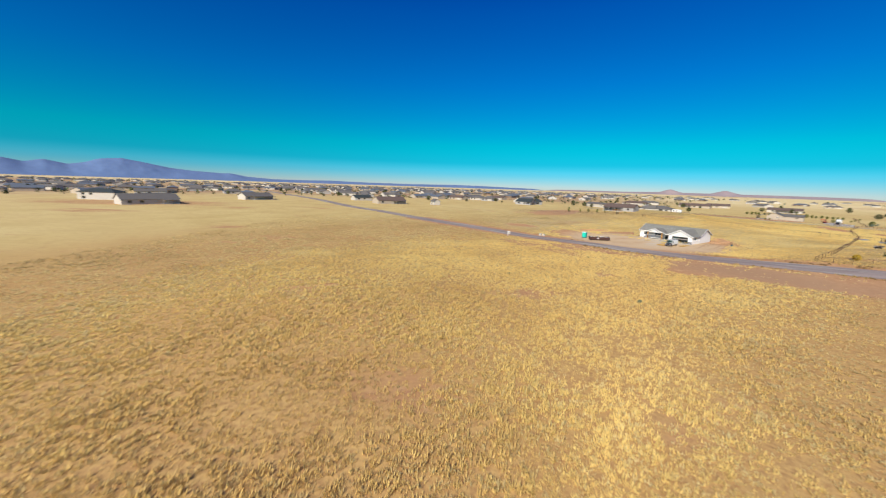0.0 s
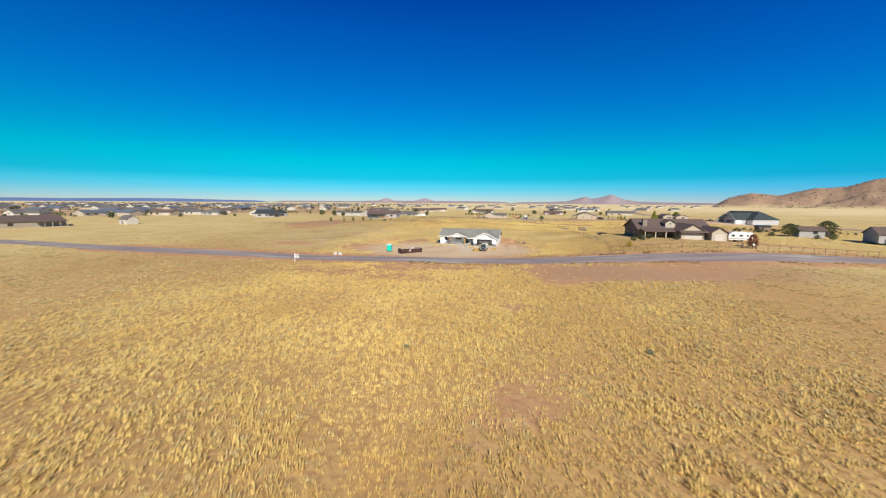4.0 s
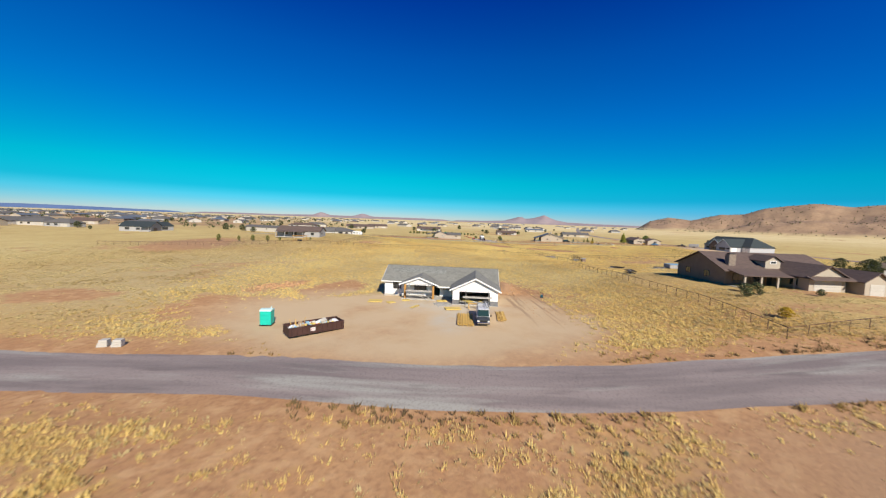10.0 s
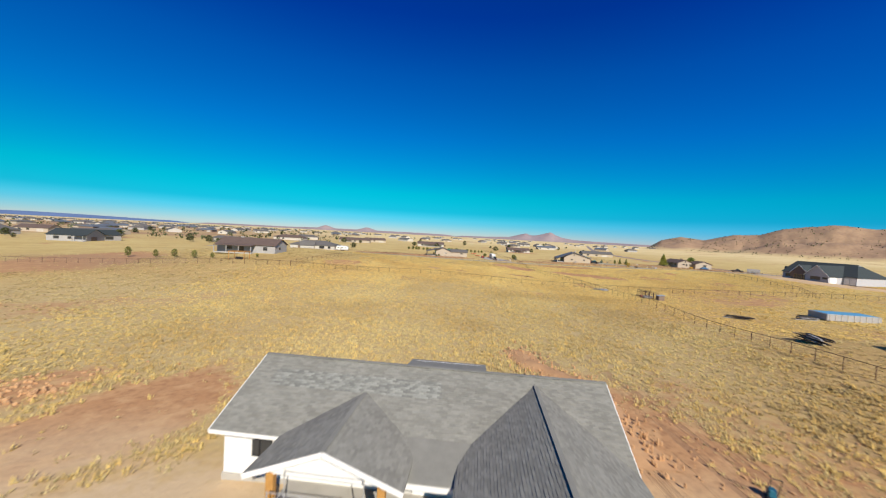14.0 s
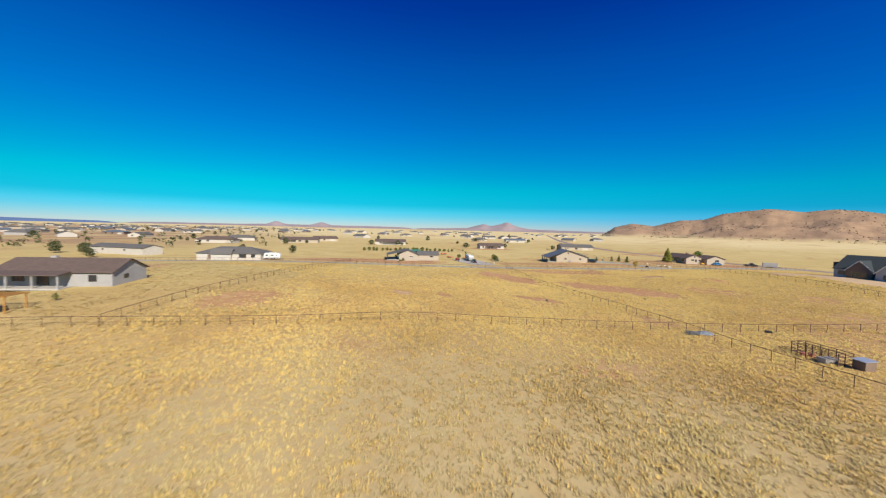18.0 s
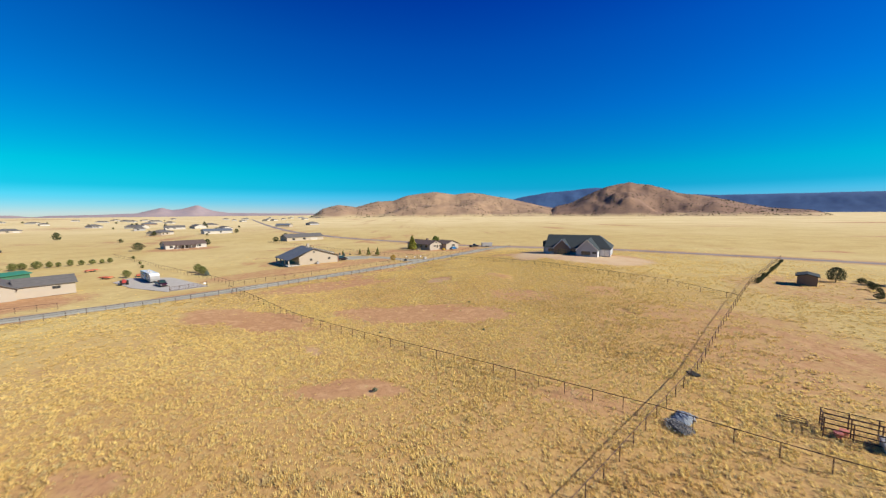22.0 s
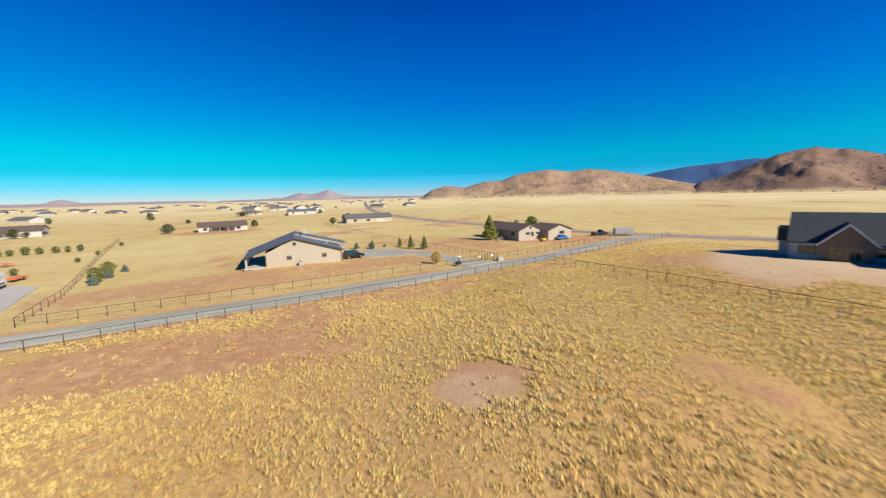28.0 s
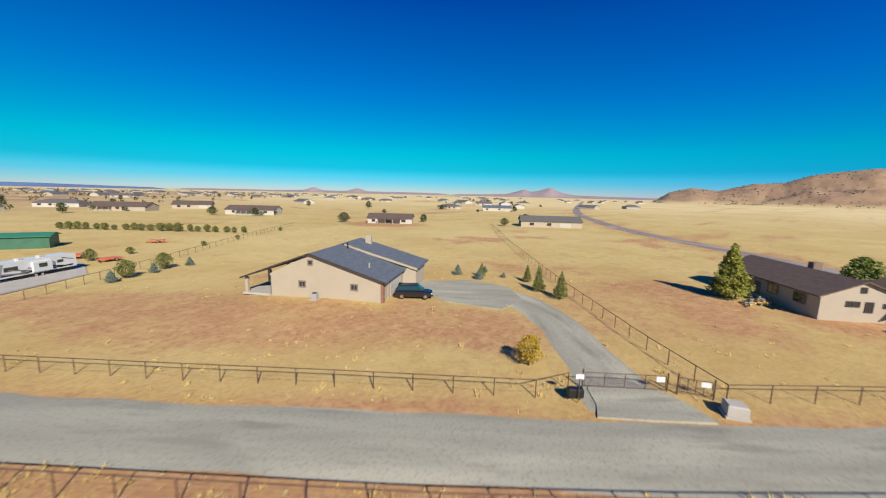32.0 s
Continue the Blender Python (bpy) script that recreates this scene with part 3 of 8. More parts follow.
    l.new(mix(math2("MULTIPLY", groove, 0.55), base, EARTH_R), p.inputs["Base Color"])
    bp = nd.new("ShaderNodeBump")
    bp.inputs["Strength"].default_value, bp.inputs["Distance"].default_value = 0.5, 0.12
    l.new(math2("SUBTRACT", tex(2.8, 6), groove), bp.inputs["Height"])
    l.new(bp.outputs[0], p.inputs["Normal"])
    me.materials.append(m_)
    return ob


GRASS_A, GRASS_B, GRASS_C, GRASS_D, GRASS_E = (0.59, 0.47, 0.20), (0.55, 0.42, 0.17), (0.49, 0.36, 0.14), (0.45, 0.31, 0.125), (0.62, 0.50, 0.235)
# far grass colour, paled to imitate haze over the plain
GRASS_HAZE = (0.72, 0.59, 0.32)
SOIL_A, SOIL_B, SOIL_C = (0.52, 0.34, 0.13), (0.47, 0.29, 0.11), (0.37, 0.215, 0.09)
EARTH_A, EARTH_B, EARTH_C, EARTH_P = (0.49, 0.285, 0.138), (0.43, 0.232, 0.112), (0.345, 0.185, 0.094), (0.56, 0.42, 0.255)
STRAW = (0.49, 0.385, 0.195)
EARTH_G = (0.53, 0.465, 0.355)
EARTH_Q, EARTH_R, EARTH_T = (0.55, 0.34, 0.17), (0.27, 0.165, 0.10), (0.36, 0.225, 0.13)
make_ground()


def strip(name, line, width, lift, material, label, category, kind="structure", wob=0.25, cols=4):
    """A road laid over the ground."""
    g = Geo()
    t = np.gradient(line, axis=0)
    t /= np.linalg.norm(t, axis=1)[:, None]
    nrm = np.stack([-t[:, 1], t[:, 0]], -1)
    s = np.r_[0, np.cumsum(np.linalg.norm(np.diff(line, axis=0), axis=1))]
    rows = []
    for k, p in enumerate(line):
        row = []
        for c in range(cols + 1):
            f = (c / cols - 0.5) * width
            if c in (0, cols):
                f += (float(vnoise(s[k], 10 * c, 4, 41)) - 0.5) * wob * 2
            q = p + nrm[k] * f
            row.append((q[0], q[1], G(q[0], q[1]) + lift - (0.1 if c in (0, cols) else 0.0)))
        rows.append(row)
    n = cols + 1
    for r in rows:
        g.v += r
    for k in range(len(rows) - 1):
        for c in range(cols):
            a = k * n + c
            g.f.append((a, a + 1, a + n + 1, a + n))
    ob = g.make(name, material, smooth=True)
    at = ob.data.attributes.new("run", "FLOAT_VECTOR", "POINT")
    run = [(s[k], (c / cols - 0.5) * width, 0.0) for k in range(len(line)) for c in range(cols + 1)]
    at.data.foreach_set("vector", np.array(run, np.float32).ravel())
    return tagged(ob, label, category, kind=kind)


def dense(line, gap):
    s = np.r_[0, np.cumsum(np.linalg.norm(np.diff(line, axis=0), axis=1))]
    q = np.arange(0, s[-1], gap)
    return np.stack([np.interp(q, s, line[:, 0]), np.interp(q, s, line[:, 1])], -1)


strip("road", dense(ROAD_S, 3), 8.6, 0.05, ROADM, "worn grey-mauve paved country road with ragged edges", "road")
strip("lane", dense(LANE_S, 2.5), 6.0, 0.05, LANEM, "pale grey gravel lane between pipe fences", "road")
strip("highway", dense(HIGH_S, 8), 7.5, 0.06, ROADM, "long grey road across the plain", "road")
strip("driveway", dense(DRIVE_S, 1.5), 5.6, 0.03, LANEM, "curving grey gravel driveway to the tan house", "driveway")

# ---- hills and far ranges ----


def hill_mat(name, a, b, foot, z0, z1):
    """Scrubby slopes over a foot of pale grass that thins out uphill."""
    m = mat(name, a, b, 0.02, 0.95, bump=0.0, fine=0.12)
    n, l = m.node_tree.nodes, m.node_tree.links
    p = n["Principled BSDF"]
    src = p.inputs["Base Color"].links[0].from_socket
    tc = n.new("ShaderNodeTexCoord")
    sp = n.new("ShaderNodeSeparateXYZ")
    l.new(tc.outputs["Object"], sp.inputs[0])
    t = n.new("ShaderNodeTexNoise")
    t.inputs["Scale"].default_value, t.inputs["Detail"].default_value = 0.012, 6
    l.new(tc.outputs["Object"], t.inputs["Vector"])
    ad = n.new("ShaderNodeMath")
    ad.operation = "MULTIPLY_ADD"
    l.new(t.outputs["Fac"], ad.inputs[0])
    ad.inputs[1].default_value = -1.6 * z1
    l.new(sp.outputs["Z"], ad.inputs[2])
    r = n.new("ShaderNodeMapRange")
    r.inputs["From Min"].default_value, r.inputs["From Max"].default_value = z0 - 0.8 * z1, z1 - 0.8 * z1
    l.new(ad.outputs[0], r.inputs["Value"])
    mx = n.new("ShaderNodeMix")
    mx.data_type = "RGBA"
    mx.inputs["A"].default_value = (*foot, 1)
    l.new(src, mx.inputs["B"])
    l.new(r.outputs[0], mx.inputs["Factor"])
    l.new(mx.outputs["Result"], p.inputs["Base Color"])
    return m


HILL_ROCK = hill_mat("brown_hill_scrub", (0.39, 0.262, 0.155), (0.24, 0.155, 0.10), (0.58, 0.45, 0.23), 1.0, 15.0)
HILL_DARK = hill_mat("dark_hill_scrub", (0.30, 0.185, 0.115), (0.15, 0.095, 0.07), (0.55, 0.41, 0.21), 1.0, 14.0)
# the mesa's blue is distance haze put straight into the base colour
RIDGE_HAZE = mat("far_ridge_haze_blue", (0.055, 0.115, 0.24), (0.035, 0.075, 0.17), 0.004, 1.0, bump=0.0, fine=0.02)
RIDGE_PALE = mat("far_pale_ridge", (0.34, 0.27, 0.26), (0.24, 0.20, 0.22), 0.004, 1.0, bump=0.0, fine=0.02)
# mountain range coloured as seen through haze, not as bare rock
RIDGE_HAZE_LEFT = mat("far_mountain_haze", (0.13, 0.20, 0.36), (0.095, 0.155, 0.29), 0.004, 1.0, bump=0.0, fine=0.02)
MID = (150.0, 120.0)


def range_of_hills(name, skyline, dist, depth, material, label, rough=0.16, seed=0, eye=15.0, sub=60):
    """Hills along a skyline of (bearing from north, height in degrees), with gullied slopes toward the plain."""
    az = np.array([a for a, _ in skyline], float)
    el = np.array([e for _, e in skyline], float)
    n = max(40, int((az[-1] - az[0]) * sub / 10))
    A = np.linspace(az[0], az[-1], n)
    E = np.interp(A, az, el)
    k = np.exp(-np.linspace(-2, 2, 7) ** 2)
    E = np.convolve(np.pad(E, 3, mode="edge"), k / k.sum(), "valid")
    D = np.linspace(-1, 0.8, 40)
    end = step(0, 2.5, A - A[0]) * step(0, 2.5, A[-1] - A)
    g = Geo()
    for d in D:
        for a, e, w in zip(A, E, end):
            r = dist + d * depth
            x, y = MID[0] + r * math.sin(radians(a)), MID[1] + r * math.cos(radians(a))
            top = (dist * math.tan(radians(max(e, 0.0))) + eye - 0.5) * w
            s = 0.6 * (0.5 + 0.5 * math.cos(math.pi * d)) + 0.4 * max(0.0, 1 - abs(d) ** 1.25)
            gully = float(fbm(x, y, depth * 0.45, seed, 5)) - 0.5
            z = top * s * (1 + rough * 4 * gully * (1 - s) * 1.6) + rough * 0.5 * gully * top * s
            g.v.append((x, y, z - 1.5))
    for i in range(len(D) - 1):
        for j in range(n - 1):
            b = i * n + j
            g.f.append((b, b + 1, b + n + 1, b + n))
    ob = g.make(name, material, smooth=True)
    tagged(ob, label, "hills", kind="structure")
    return ob


HILL_1 = range_of_hills("hill_1", [(72, 0.0), (73, 0.45), (76.6, 1.35), (79.2, 1.05), (82.4, 2.05), (84.7, 2.05), (86.8, 2.8), (91.0, 3.25), (94, 2.95), (96.8, 3.2), (102, 2.3), (107, 1.15), (110.5, 0.4), (113, 0.0)], 2000, 430, HILL_ROCK, "rounded brown grassy hills with dark gullies", 0.42, 2, sub=90)
HILL_2 = range_of_hills("hill_2", [(107, 0.0), (108.8, 0.85), (111.2, 1.4), (113.2, 2.35), (116.1, 3.6), (117.8, 4.05), (119.1, 4.25), (121.4, 3.85), (125, 2.45), (130.2, 1.55), (134.2, 0.5), (137.5, 0.2), (140, 0.0)], 1900, 400, HILL_DARK, "dark scrub-covered rounded hill", 0.42, 5, sub=90)
range_of_hills("ridge_1", [(98, 0.0), (102, 1.6), (105, 2.3), (109, 2.95), (115.5, 3.45), (124, 2.35), (130, 2.0), (138, 1.95), (150, 1.8), (165, 1.2), (180, 0.5), (190, 0.0)], 4450, 420, RIDGE_HAZE, "long flat-topped mesa on the skyline, painted haze blue", 0.1, 8)
range_of_hills("ridge_2", [(44, 0.0), (50, 0.1), (53.5, 0.25), (55.2, 0.75), (55.9, 0.95), (56.8, 0.62), (57.8, 0.75), (59.0, 1.1), (59.6, 1.3), (60.4, 0.85), (61.4, 0.5), (63, 0.25), (67, 0.15), (71, 0.1), (80, 0.0)], 4500, 300, RIDGE_PALE, "distant pink twin-peaked mountains", 0.1, 11)
range_of_hills("ridge_3", [(8, 0.0), (12.7, 0.05), (20, 0.05), (24.0, 0.15), (25.2, 0.6), (26.6, 0.15), (29.8, 0.15), (31.3, 0.6), (32.8, 0.15), (40, 0.15), (46, 0.05)], 4600, 220, RIDGE_PALE, "low distant hills with two cones", 0.08, 13)
range_of_hills("mountain_1", [(-75, 1.2), (-66, 1.6), (-60, 1.5), (-57.4, 1.5), (-56, 1.15), (-54.6, 1.5), (-52.8, 1.1), (-51.4, 1.4), (-50.3, 1.85), (-48.4, 2.05), (-46.8, 1.75), (-44.1, 1.2), (-41.8, 0.95), (-38.2, 0.75), (-37.5, 0.82), (-35.5, 0.45), (-32, 0.2), (-27.5, 0.22), (-24.5, 0.28), (-20, 0.18), (-12, 0.15), (-6, 0.25), (-2.3, 0.22), (3, 0.1), (9, 0.0)], 4500, 380, RIDGE_HAZE_LEFT, "mountain range on the horizon, painted hazy blue-grey", 0.1, 17)

# ---- houses ----


def roof_gable(x0, x1, ya, yb, e, apex_y, h, o=0.45, t=0.16, along="x", e2=None):
    """A gabled roof slab whose ridge runs along x (or y)."""
    e2 = e if e2 is None else e2
    s1, s2 = h / (apex_y - ya), (e + h - e2) / (yb - apex_y)
    sec = [(ya - o, e - o * s1), (apex_y, e + h), (yb + o, e2 - o * s2), (yb + o, e2 - o * s2 + t), (apex_y, e + h + t), (ya - o, e - o * s1 + t)]
    g = Geo()
    return g.prism(sec, x0 - o, x1 + o) if along == "x" else g.prism_y(sec, x0 - o, x1 + o)


def roof_hip(x0, y0, x1, y1, e, h, o=0.55, t=0.14):
    g = Geo()
    a, b, c, d = x0 - o, y0 - o, x1 + o, y1 + o
    m = min(c - a, d - b) / 2
    if c - a >= d - b:
        r = [(a + m, (b + d) / 2), (c - m, (b + d) / 2)]
        fs = [(0, 1, 5, 4), (1, 2, 5), (2, 3, 4, 5), (3, 0, 4)]
    else:
        r = [((a + c) / 2, b + m), ((a + c) / 2, d - m)]
        fs = [(0, 1, 4), (1, 2, 5, 4), (2, 3, 5), (3, 0, 4, 5)]
    for dz in (0, t):
        vs = [(a, b, e - 0.12 + dz), (c, b, e - 0.12 + dz), (c, d, e - 0.12 + dz), (a, d, e - 0.12 + dz), (*r[0], e + h + dz), (*r[1], e + h + dz)]
        g.add(vs, fs)
    g.f += [(i, (i + 1) % 4, (i + 1) % 4 + 6, i + 6) for i in range(4)]
    return g


def side_pt(side, box, s, d, z):
    """A point on a house's side: s along it from its left end, d proud of it."""
    x0, y0, x1, y1 = box
    return {"front": (x0 + s, y0 - d, z), "back": (x1 - s, y1 + d, z), "right": (x1 + d, y0 + s, z), "left": (x0 - d, y1 - s, z)}[side]


def panel(g, side, box, s0, s1, z0, z1, d0, d1):
    a, b = side_pt(side, box, s0, d0, z0), side_pt(side, box, s1, d1, z1)
    lo, hi = [min(p, q) for p, q in zip(a, b)], [max(p, q) for p, q in zip(a, b)]
    return g.box(*lo, *hi)


def window(parent, side, box, s, z, w, h, trim=None, panes=2, fr=0.09, name="window"):
    g = Geo()
    ring = ((s, z), (s + w, z), (s + w, z + h), (s, z + h)), ((s + fr, z + fr), (s + w - fr, z + fr), (s + w - fr, z + h - fr), (s + fr, z + h - fr))
    v = [side_pt(side, box, p, d, q) for d in (0.0, 0.07) for r in ring for p, q in r]
    f = []
    for k in range(4):
        m = (k + 1) % 4
        f += [(8 + k, 8 + m, 12 + m, 12 + k), (k, m, 8 + m, 8 + k), (4 + k, 12 + k, 12 + m, 4 + m)]
    g.add(v, f)
    win = g.make(name, trim or TRIM, parent)
    for k in range(1, panes):
        c = s + w * k / panes
        panel(Geo(), side, box, c - 0.03, c + 0.03, z + fr, z + h - fr, 0.0, 0.06).make("mullion", trim or TRIM, win)
    for k in range(panes):
        a, b = s + w * k / panes, s + w * (k + 1) / panes
        panel(Geo(), side, box, a + 0.05, b - 0.05, z + 0.05, z + h - 0.05, 0.005, 0.03).make("pane", GLASS, win)
    return win


def garage_door(parent, side, box, s, w, h, material):
    g = Geo()
    rows = 4
    for k in range(rows):
        panel(g, side, box, s, s + w, 0.02 + h * k / rows, h * (k + 1) / rows - 0.02, 0.0, 0.05)
    return g.make("garage_door", material, parent)


def door(parent, side, box, s, material, w=0.95, h=2.05):
    d = panel(Geo(), side, box, s, s + w, 0.05, h, 0.0, 0.06).make("door", material, parent)
    panel(Geo(), side, box, s + w - 0.16, s + w - 0.08, 1.0, 1.08, 0.06, 0.12).make("handle", CHROME, d)
    return d


def gable_walls(parent, box, e, apex, h, material, along="x", e2=None):
    x0, y0, x1, y1 = box
    e2 = e if e2 is None else e2
    if along == "x":
        return Geo().prism([(y0, -0.3), (y1, -0.3), (y1, e2), (apex, e + h), (y0, e)], x0, x1).make("wall", material, parent)
    return Geo().prism_y([(x0, -0.3), (x1, -0.3), (x1, e2), (apex, e + h), (x0, e)], y0, y1).make("wall", material, parent)


def posts(parent, pts, z1, material, w=0.22):
    for x, y in pts:
        Geo().box(x - w / 2, y - w / 2, -0.2, x + w / 2, y + w / 2, z1).make("post", material, parent)


def simple_house(x, y, ang, L, D, e, h, roof, wallm, roofm, label, wins=(), garages=(), doors=(), porch=None, chimney=None, group="", trim=None, gar_mat=None, z=None):
    """A single-storey house: front wall from its left corner along x, with its depth along y."""
    hs = thing("house", x, y, G(x, y) if z is None else z, ang, label, "house", group)
    box = (0, 0, L, D)
    if roof == "hip":
        Geo().box(0, 0, -0.3, L, D, e).make("wall", wallm, hs)
        roof_hip(0, 0, L, D, e, h).make("roof", roofm, hs)
    else:
        gable_walls(hs, box, e, D / 2, h, wallm)
        roof_gable(0, L, 0, D, e, D / 2, h).make("roof", roofm, hs)
    for w in wins:
        window(hs, *w[:1], box, *w[1:], trim=trim)
    for side, s, w in garages:
        garage_door(hs, side, box, s, w, 2.2, gar_mat or OFFW)
    for side, s in doors:
        door(hs, side, box, s, TRIM)
    if porch:
        s0, s1, dp = porch
        Geo().prism([(-dp - 0.3, e - 0.45), (0, e - 0.02), (0, e + 0.12), (-dp - 0.3, e - 0.31)], s0, s1).make("porch_roof", roofm, hs)
        n = max(2, int((s1 - s0) / 3.2) + 1)
        posts(hs, [(s0 + 0.2 + (s1 - s0 - 0.4) * k / (n - 1), -dp) for k in range(n)], e - 0.4, wallm)
        Geo().box(s0, -dp - 0.2, -0.25, s1, 0, 0.06).make("porch_floor", CONC, hs)
    if chimney:
        cx, cy, cz = chimney
        Geo().box(cx - 0.5, cy - 0.4, e, cx + 0.5, cy + 0.4, cz).make("chimney", wallm, hs)
    return hs


# ---- the new house ----
HX, HY, HA, HZ = 74.83, 113.2, -49.35, 0.31
E0, RUN, RISE, WID = 2.57, 4.62, 2.05, 19.96
nh = thing("house", HX, HY, HZ, HA, "unfinished white single-storey house with a grey shingle roof", "house")
DEP = 2 * RUN


def wall_with_holes(name, x0, x1, z0, z1, y, holes, material, parent, t=0.18, axis="x"):
    """An upright wall with openings that go through it."""
    xs = sorted({x0, x1, *[h[0] for h in holes], *[h[1] for h in holes]})
    zs = sorted({z0, z1, *[h[2] for h in holes], *[h[3] for h in holes]})
    n, m = len(xs), len(zs)
    full = lambda i, j: 0 <= i < n - 1 and 0 <= j < m - 1 and not any(h[0] <= xs[i] and xs[i + 1] <= h[1] and h[2] <= zs[j] and zs[j + 1] <= h[3] for h in holes)
    g = Geo()
    ids = {}

    def v(i, j, k):
        if (i, j, k) not in ids:
            d = y + t * k
            g.v.append((xs[i], d, zs[j]) if axis == "x" else (d, xs[i], zs[j]))
            ids[i, j, k] = len(g.v) - 1
        return ids[i, j, k]
    for i in range(n - 1):
        for j in range(m - 1):
            if full(i, j):
                for k in (0, 1):
                    g.f.append((v(i, j, k), v(i + 1, j, k), v(i + 1, j + 1, k), v(i, j + 1, k)))
                for di, dj, e in ((-1, 0, ((i, j), (i, j + 1))), (1, 0, ((i + 1, j), (i + 1, j + 1))), (0, -1, ((i, j), (i + 1, j))), (0, 1, ((i, j + 1), (i + 1, j + 1)))):
                    if not full(i + di, j + dj):
                        (a, b), (c, d) = e
                        g.f.append((v(a, b, 0), v(c, d, 0), v(c, d, 1), v(a, b, 1)))
    return g.make(name, material, parent)


GX0, GPROJ = 12.63, 5.69
PX, PW, PQ = 6.7, 2.44, 2.9
wall_with_holes("front_wall", 0, GX0, -0.3, E0, 0, [(1.5, 3.0, 1.0, 2.2), (5.4, 7.6, 0.95, 2.3), (9.0, 10.0, 0.05, 2.15), (10.5, 12.2, 1.2, 2.1)], WHITE, nh)
wall_with_holes("back_wall", 0, WID, -0.3, E0, DEP - 0.18, [(3, 5, 1, 2.2), (8, 11, 0.1, 2.2), (15, 16.5, 1, 2.2)], WHITE, nh)
for nm, xx in (("left_wall", 0.0), ("right_wall", WID - 0.18)):
    g = Geo().box(xx, 0.18, -0.3, xx + 0.18, DEP - 0.18, E0)
    g.prism([(0.0, E0), (DEP, E0), (RUN, E0 + RISE - 0.02)], xx, xx + 0.18)
    g.make(nm, WHITE, nh)
wall_with_holes("garage_wall", GX0, WID, -0.3, E0, -GPROJ, [(GX0 + 1.1, WID - 1.3, 0.05, 2.15)], WHITE, nh)
GA = (GX0 + WID) / 2
GRISE = 1.77
Geo().prism_y([(GX0, E0), (WID, E0), (GA, E0 + GRISE - 0.03)], -GPROJ, -GPROJ + 0.18).make("gable", WHITE, nh)
wall_with_holes("garage_side_wall", -GPROJ + 0.18, 0.0, -0.3, E0, GX0, [], WHITE, nh, axis="y")
wall_with_holes("garage_side_wall", -GPROJ + 0.18, 0.0, -0.3, E0, WID - 0.18, [(-3.6, -2.4, 1.0, 2.0)], WHITE, nh, axis="y")
STONE = mat("grey_stone_veneer_backing", (0.20, 0.20, 0.20), (0.13, 0.13, 0.135), 3, 0.9, bump=0.6, fine=25)
for a, b in ((GX0 - 0.02, GX0 + 1.1), (WID - 1.3, WID + 0.02)):
    Geo().box(a, -GPROJ - 0.03, -0.25, b, -GPROJ - 0.002, 0.78).make("wainscot", STONE, nh, "grey base course beside the garage opening")
Geo().box(-0.05, -0.1, -0.35, WID + 0.05, DEP + 0.05, 0.03).make("slab", CONC, nh)
Geo().box(GX0 - 0.05, -GPROJ - 0.25, -0.35, WID + 0.05, 0, 0.03).make("garage_slab", CONC, nh)
Geo().box(PX - PW - 0.6, -PQ - 0.5, -0.35, GX0, -0.1, 0.05).make("porch_slab", CONC, nh)
Geo().box(0.18, 0.18, E0 - 0.05, WID - 0.18, DEP - 0.18, E0).make("ceiling", OFFW, nh)
Geo().box(GX0 + 0.18, 0.0, 0.03, GX0 + 0.3, DEP - 0.2, E0 - 0.05).make("inner_wall", OFFW, nh)
O = 0.5
roof_gable(0, WID, 0, DEP, E0, RUN, RISE, o=O, t=0.12).make("roof", SHINGLE_BASE, nh, "grey architectural shingle main roof")
# garage roof runs from the front gable into the main slope
SL = RISE / RUN
run_in = GRISE / SL


def cross_roof(xa, xb, yf, rise, name):
    """A gable that runs back into the main slope."""
    xm, back = (xa + xb) / 2, rise / SL
    s = rise / ((xb - xa) / 2)
    zo = E0 - O * s
    up = 0.13
    vs, fs = [], []
    for dz in (0.0, up):
        vs += [(xa - O, yf - O, zo + dz), (xm, yf - O, E0 + rise + dz), (xb + O, yf - O, zo + dz),
               (xa - O, -O * 0.9, zo + dz), (xm, back + 0.25, E0 + rise + dz), (xb + O, -O * 0.9, zo + dz)]
    fs = [(0, 1, 4, 3), (1, 2, 5, 4), (6, 9, 10, 7), (7, 10, 11, 8), (0, 3, 9, 6), (2, 8, 11, 5), (0, 6, 7, 1), (1, 7, 8, 2)]
    g = Geo().add(vs, fs)
    ob = g.make(name, SHINGLE_BASE, nh)
    f = Geo()
    for sx, xe in ((-1, xa - O), (1, xb + O)):
        f.bar((xm + sx * 0.0, yf - O - 0.02, E0 + rise + 0.02), (xe, yf - O - 0.02, zo + 0.02), 0.04, 0.22)
    f.make("fascia", WHITE, nh)
    return ob


cross_roof(GX0, WID, -GPROJ, GRISE, "garage_roof")
cross_roof(PX - PW - 0.5, PX + PW + 0.5, -PQ, 1.11, "porch_roof")
Geo().prism_y([(PX - PW, E0 - 0.2), (PX + PW, E0 - 0.2), (PX + PW, E0), (PX, E0 + 1.05), (PX - PW, E0)], -PQ - 0.1, -PQ + 0.1).make("porch_gable", WHITE, nh)
Geo().box(PX + PW + 0.5, -2.44, E0 - 1.12 * SL - 0.1, GX0, -2.4, E0 - 1.12 * SL + 0.14).make("porch_beam", WHITE, nh)
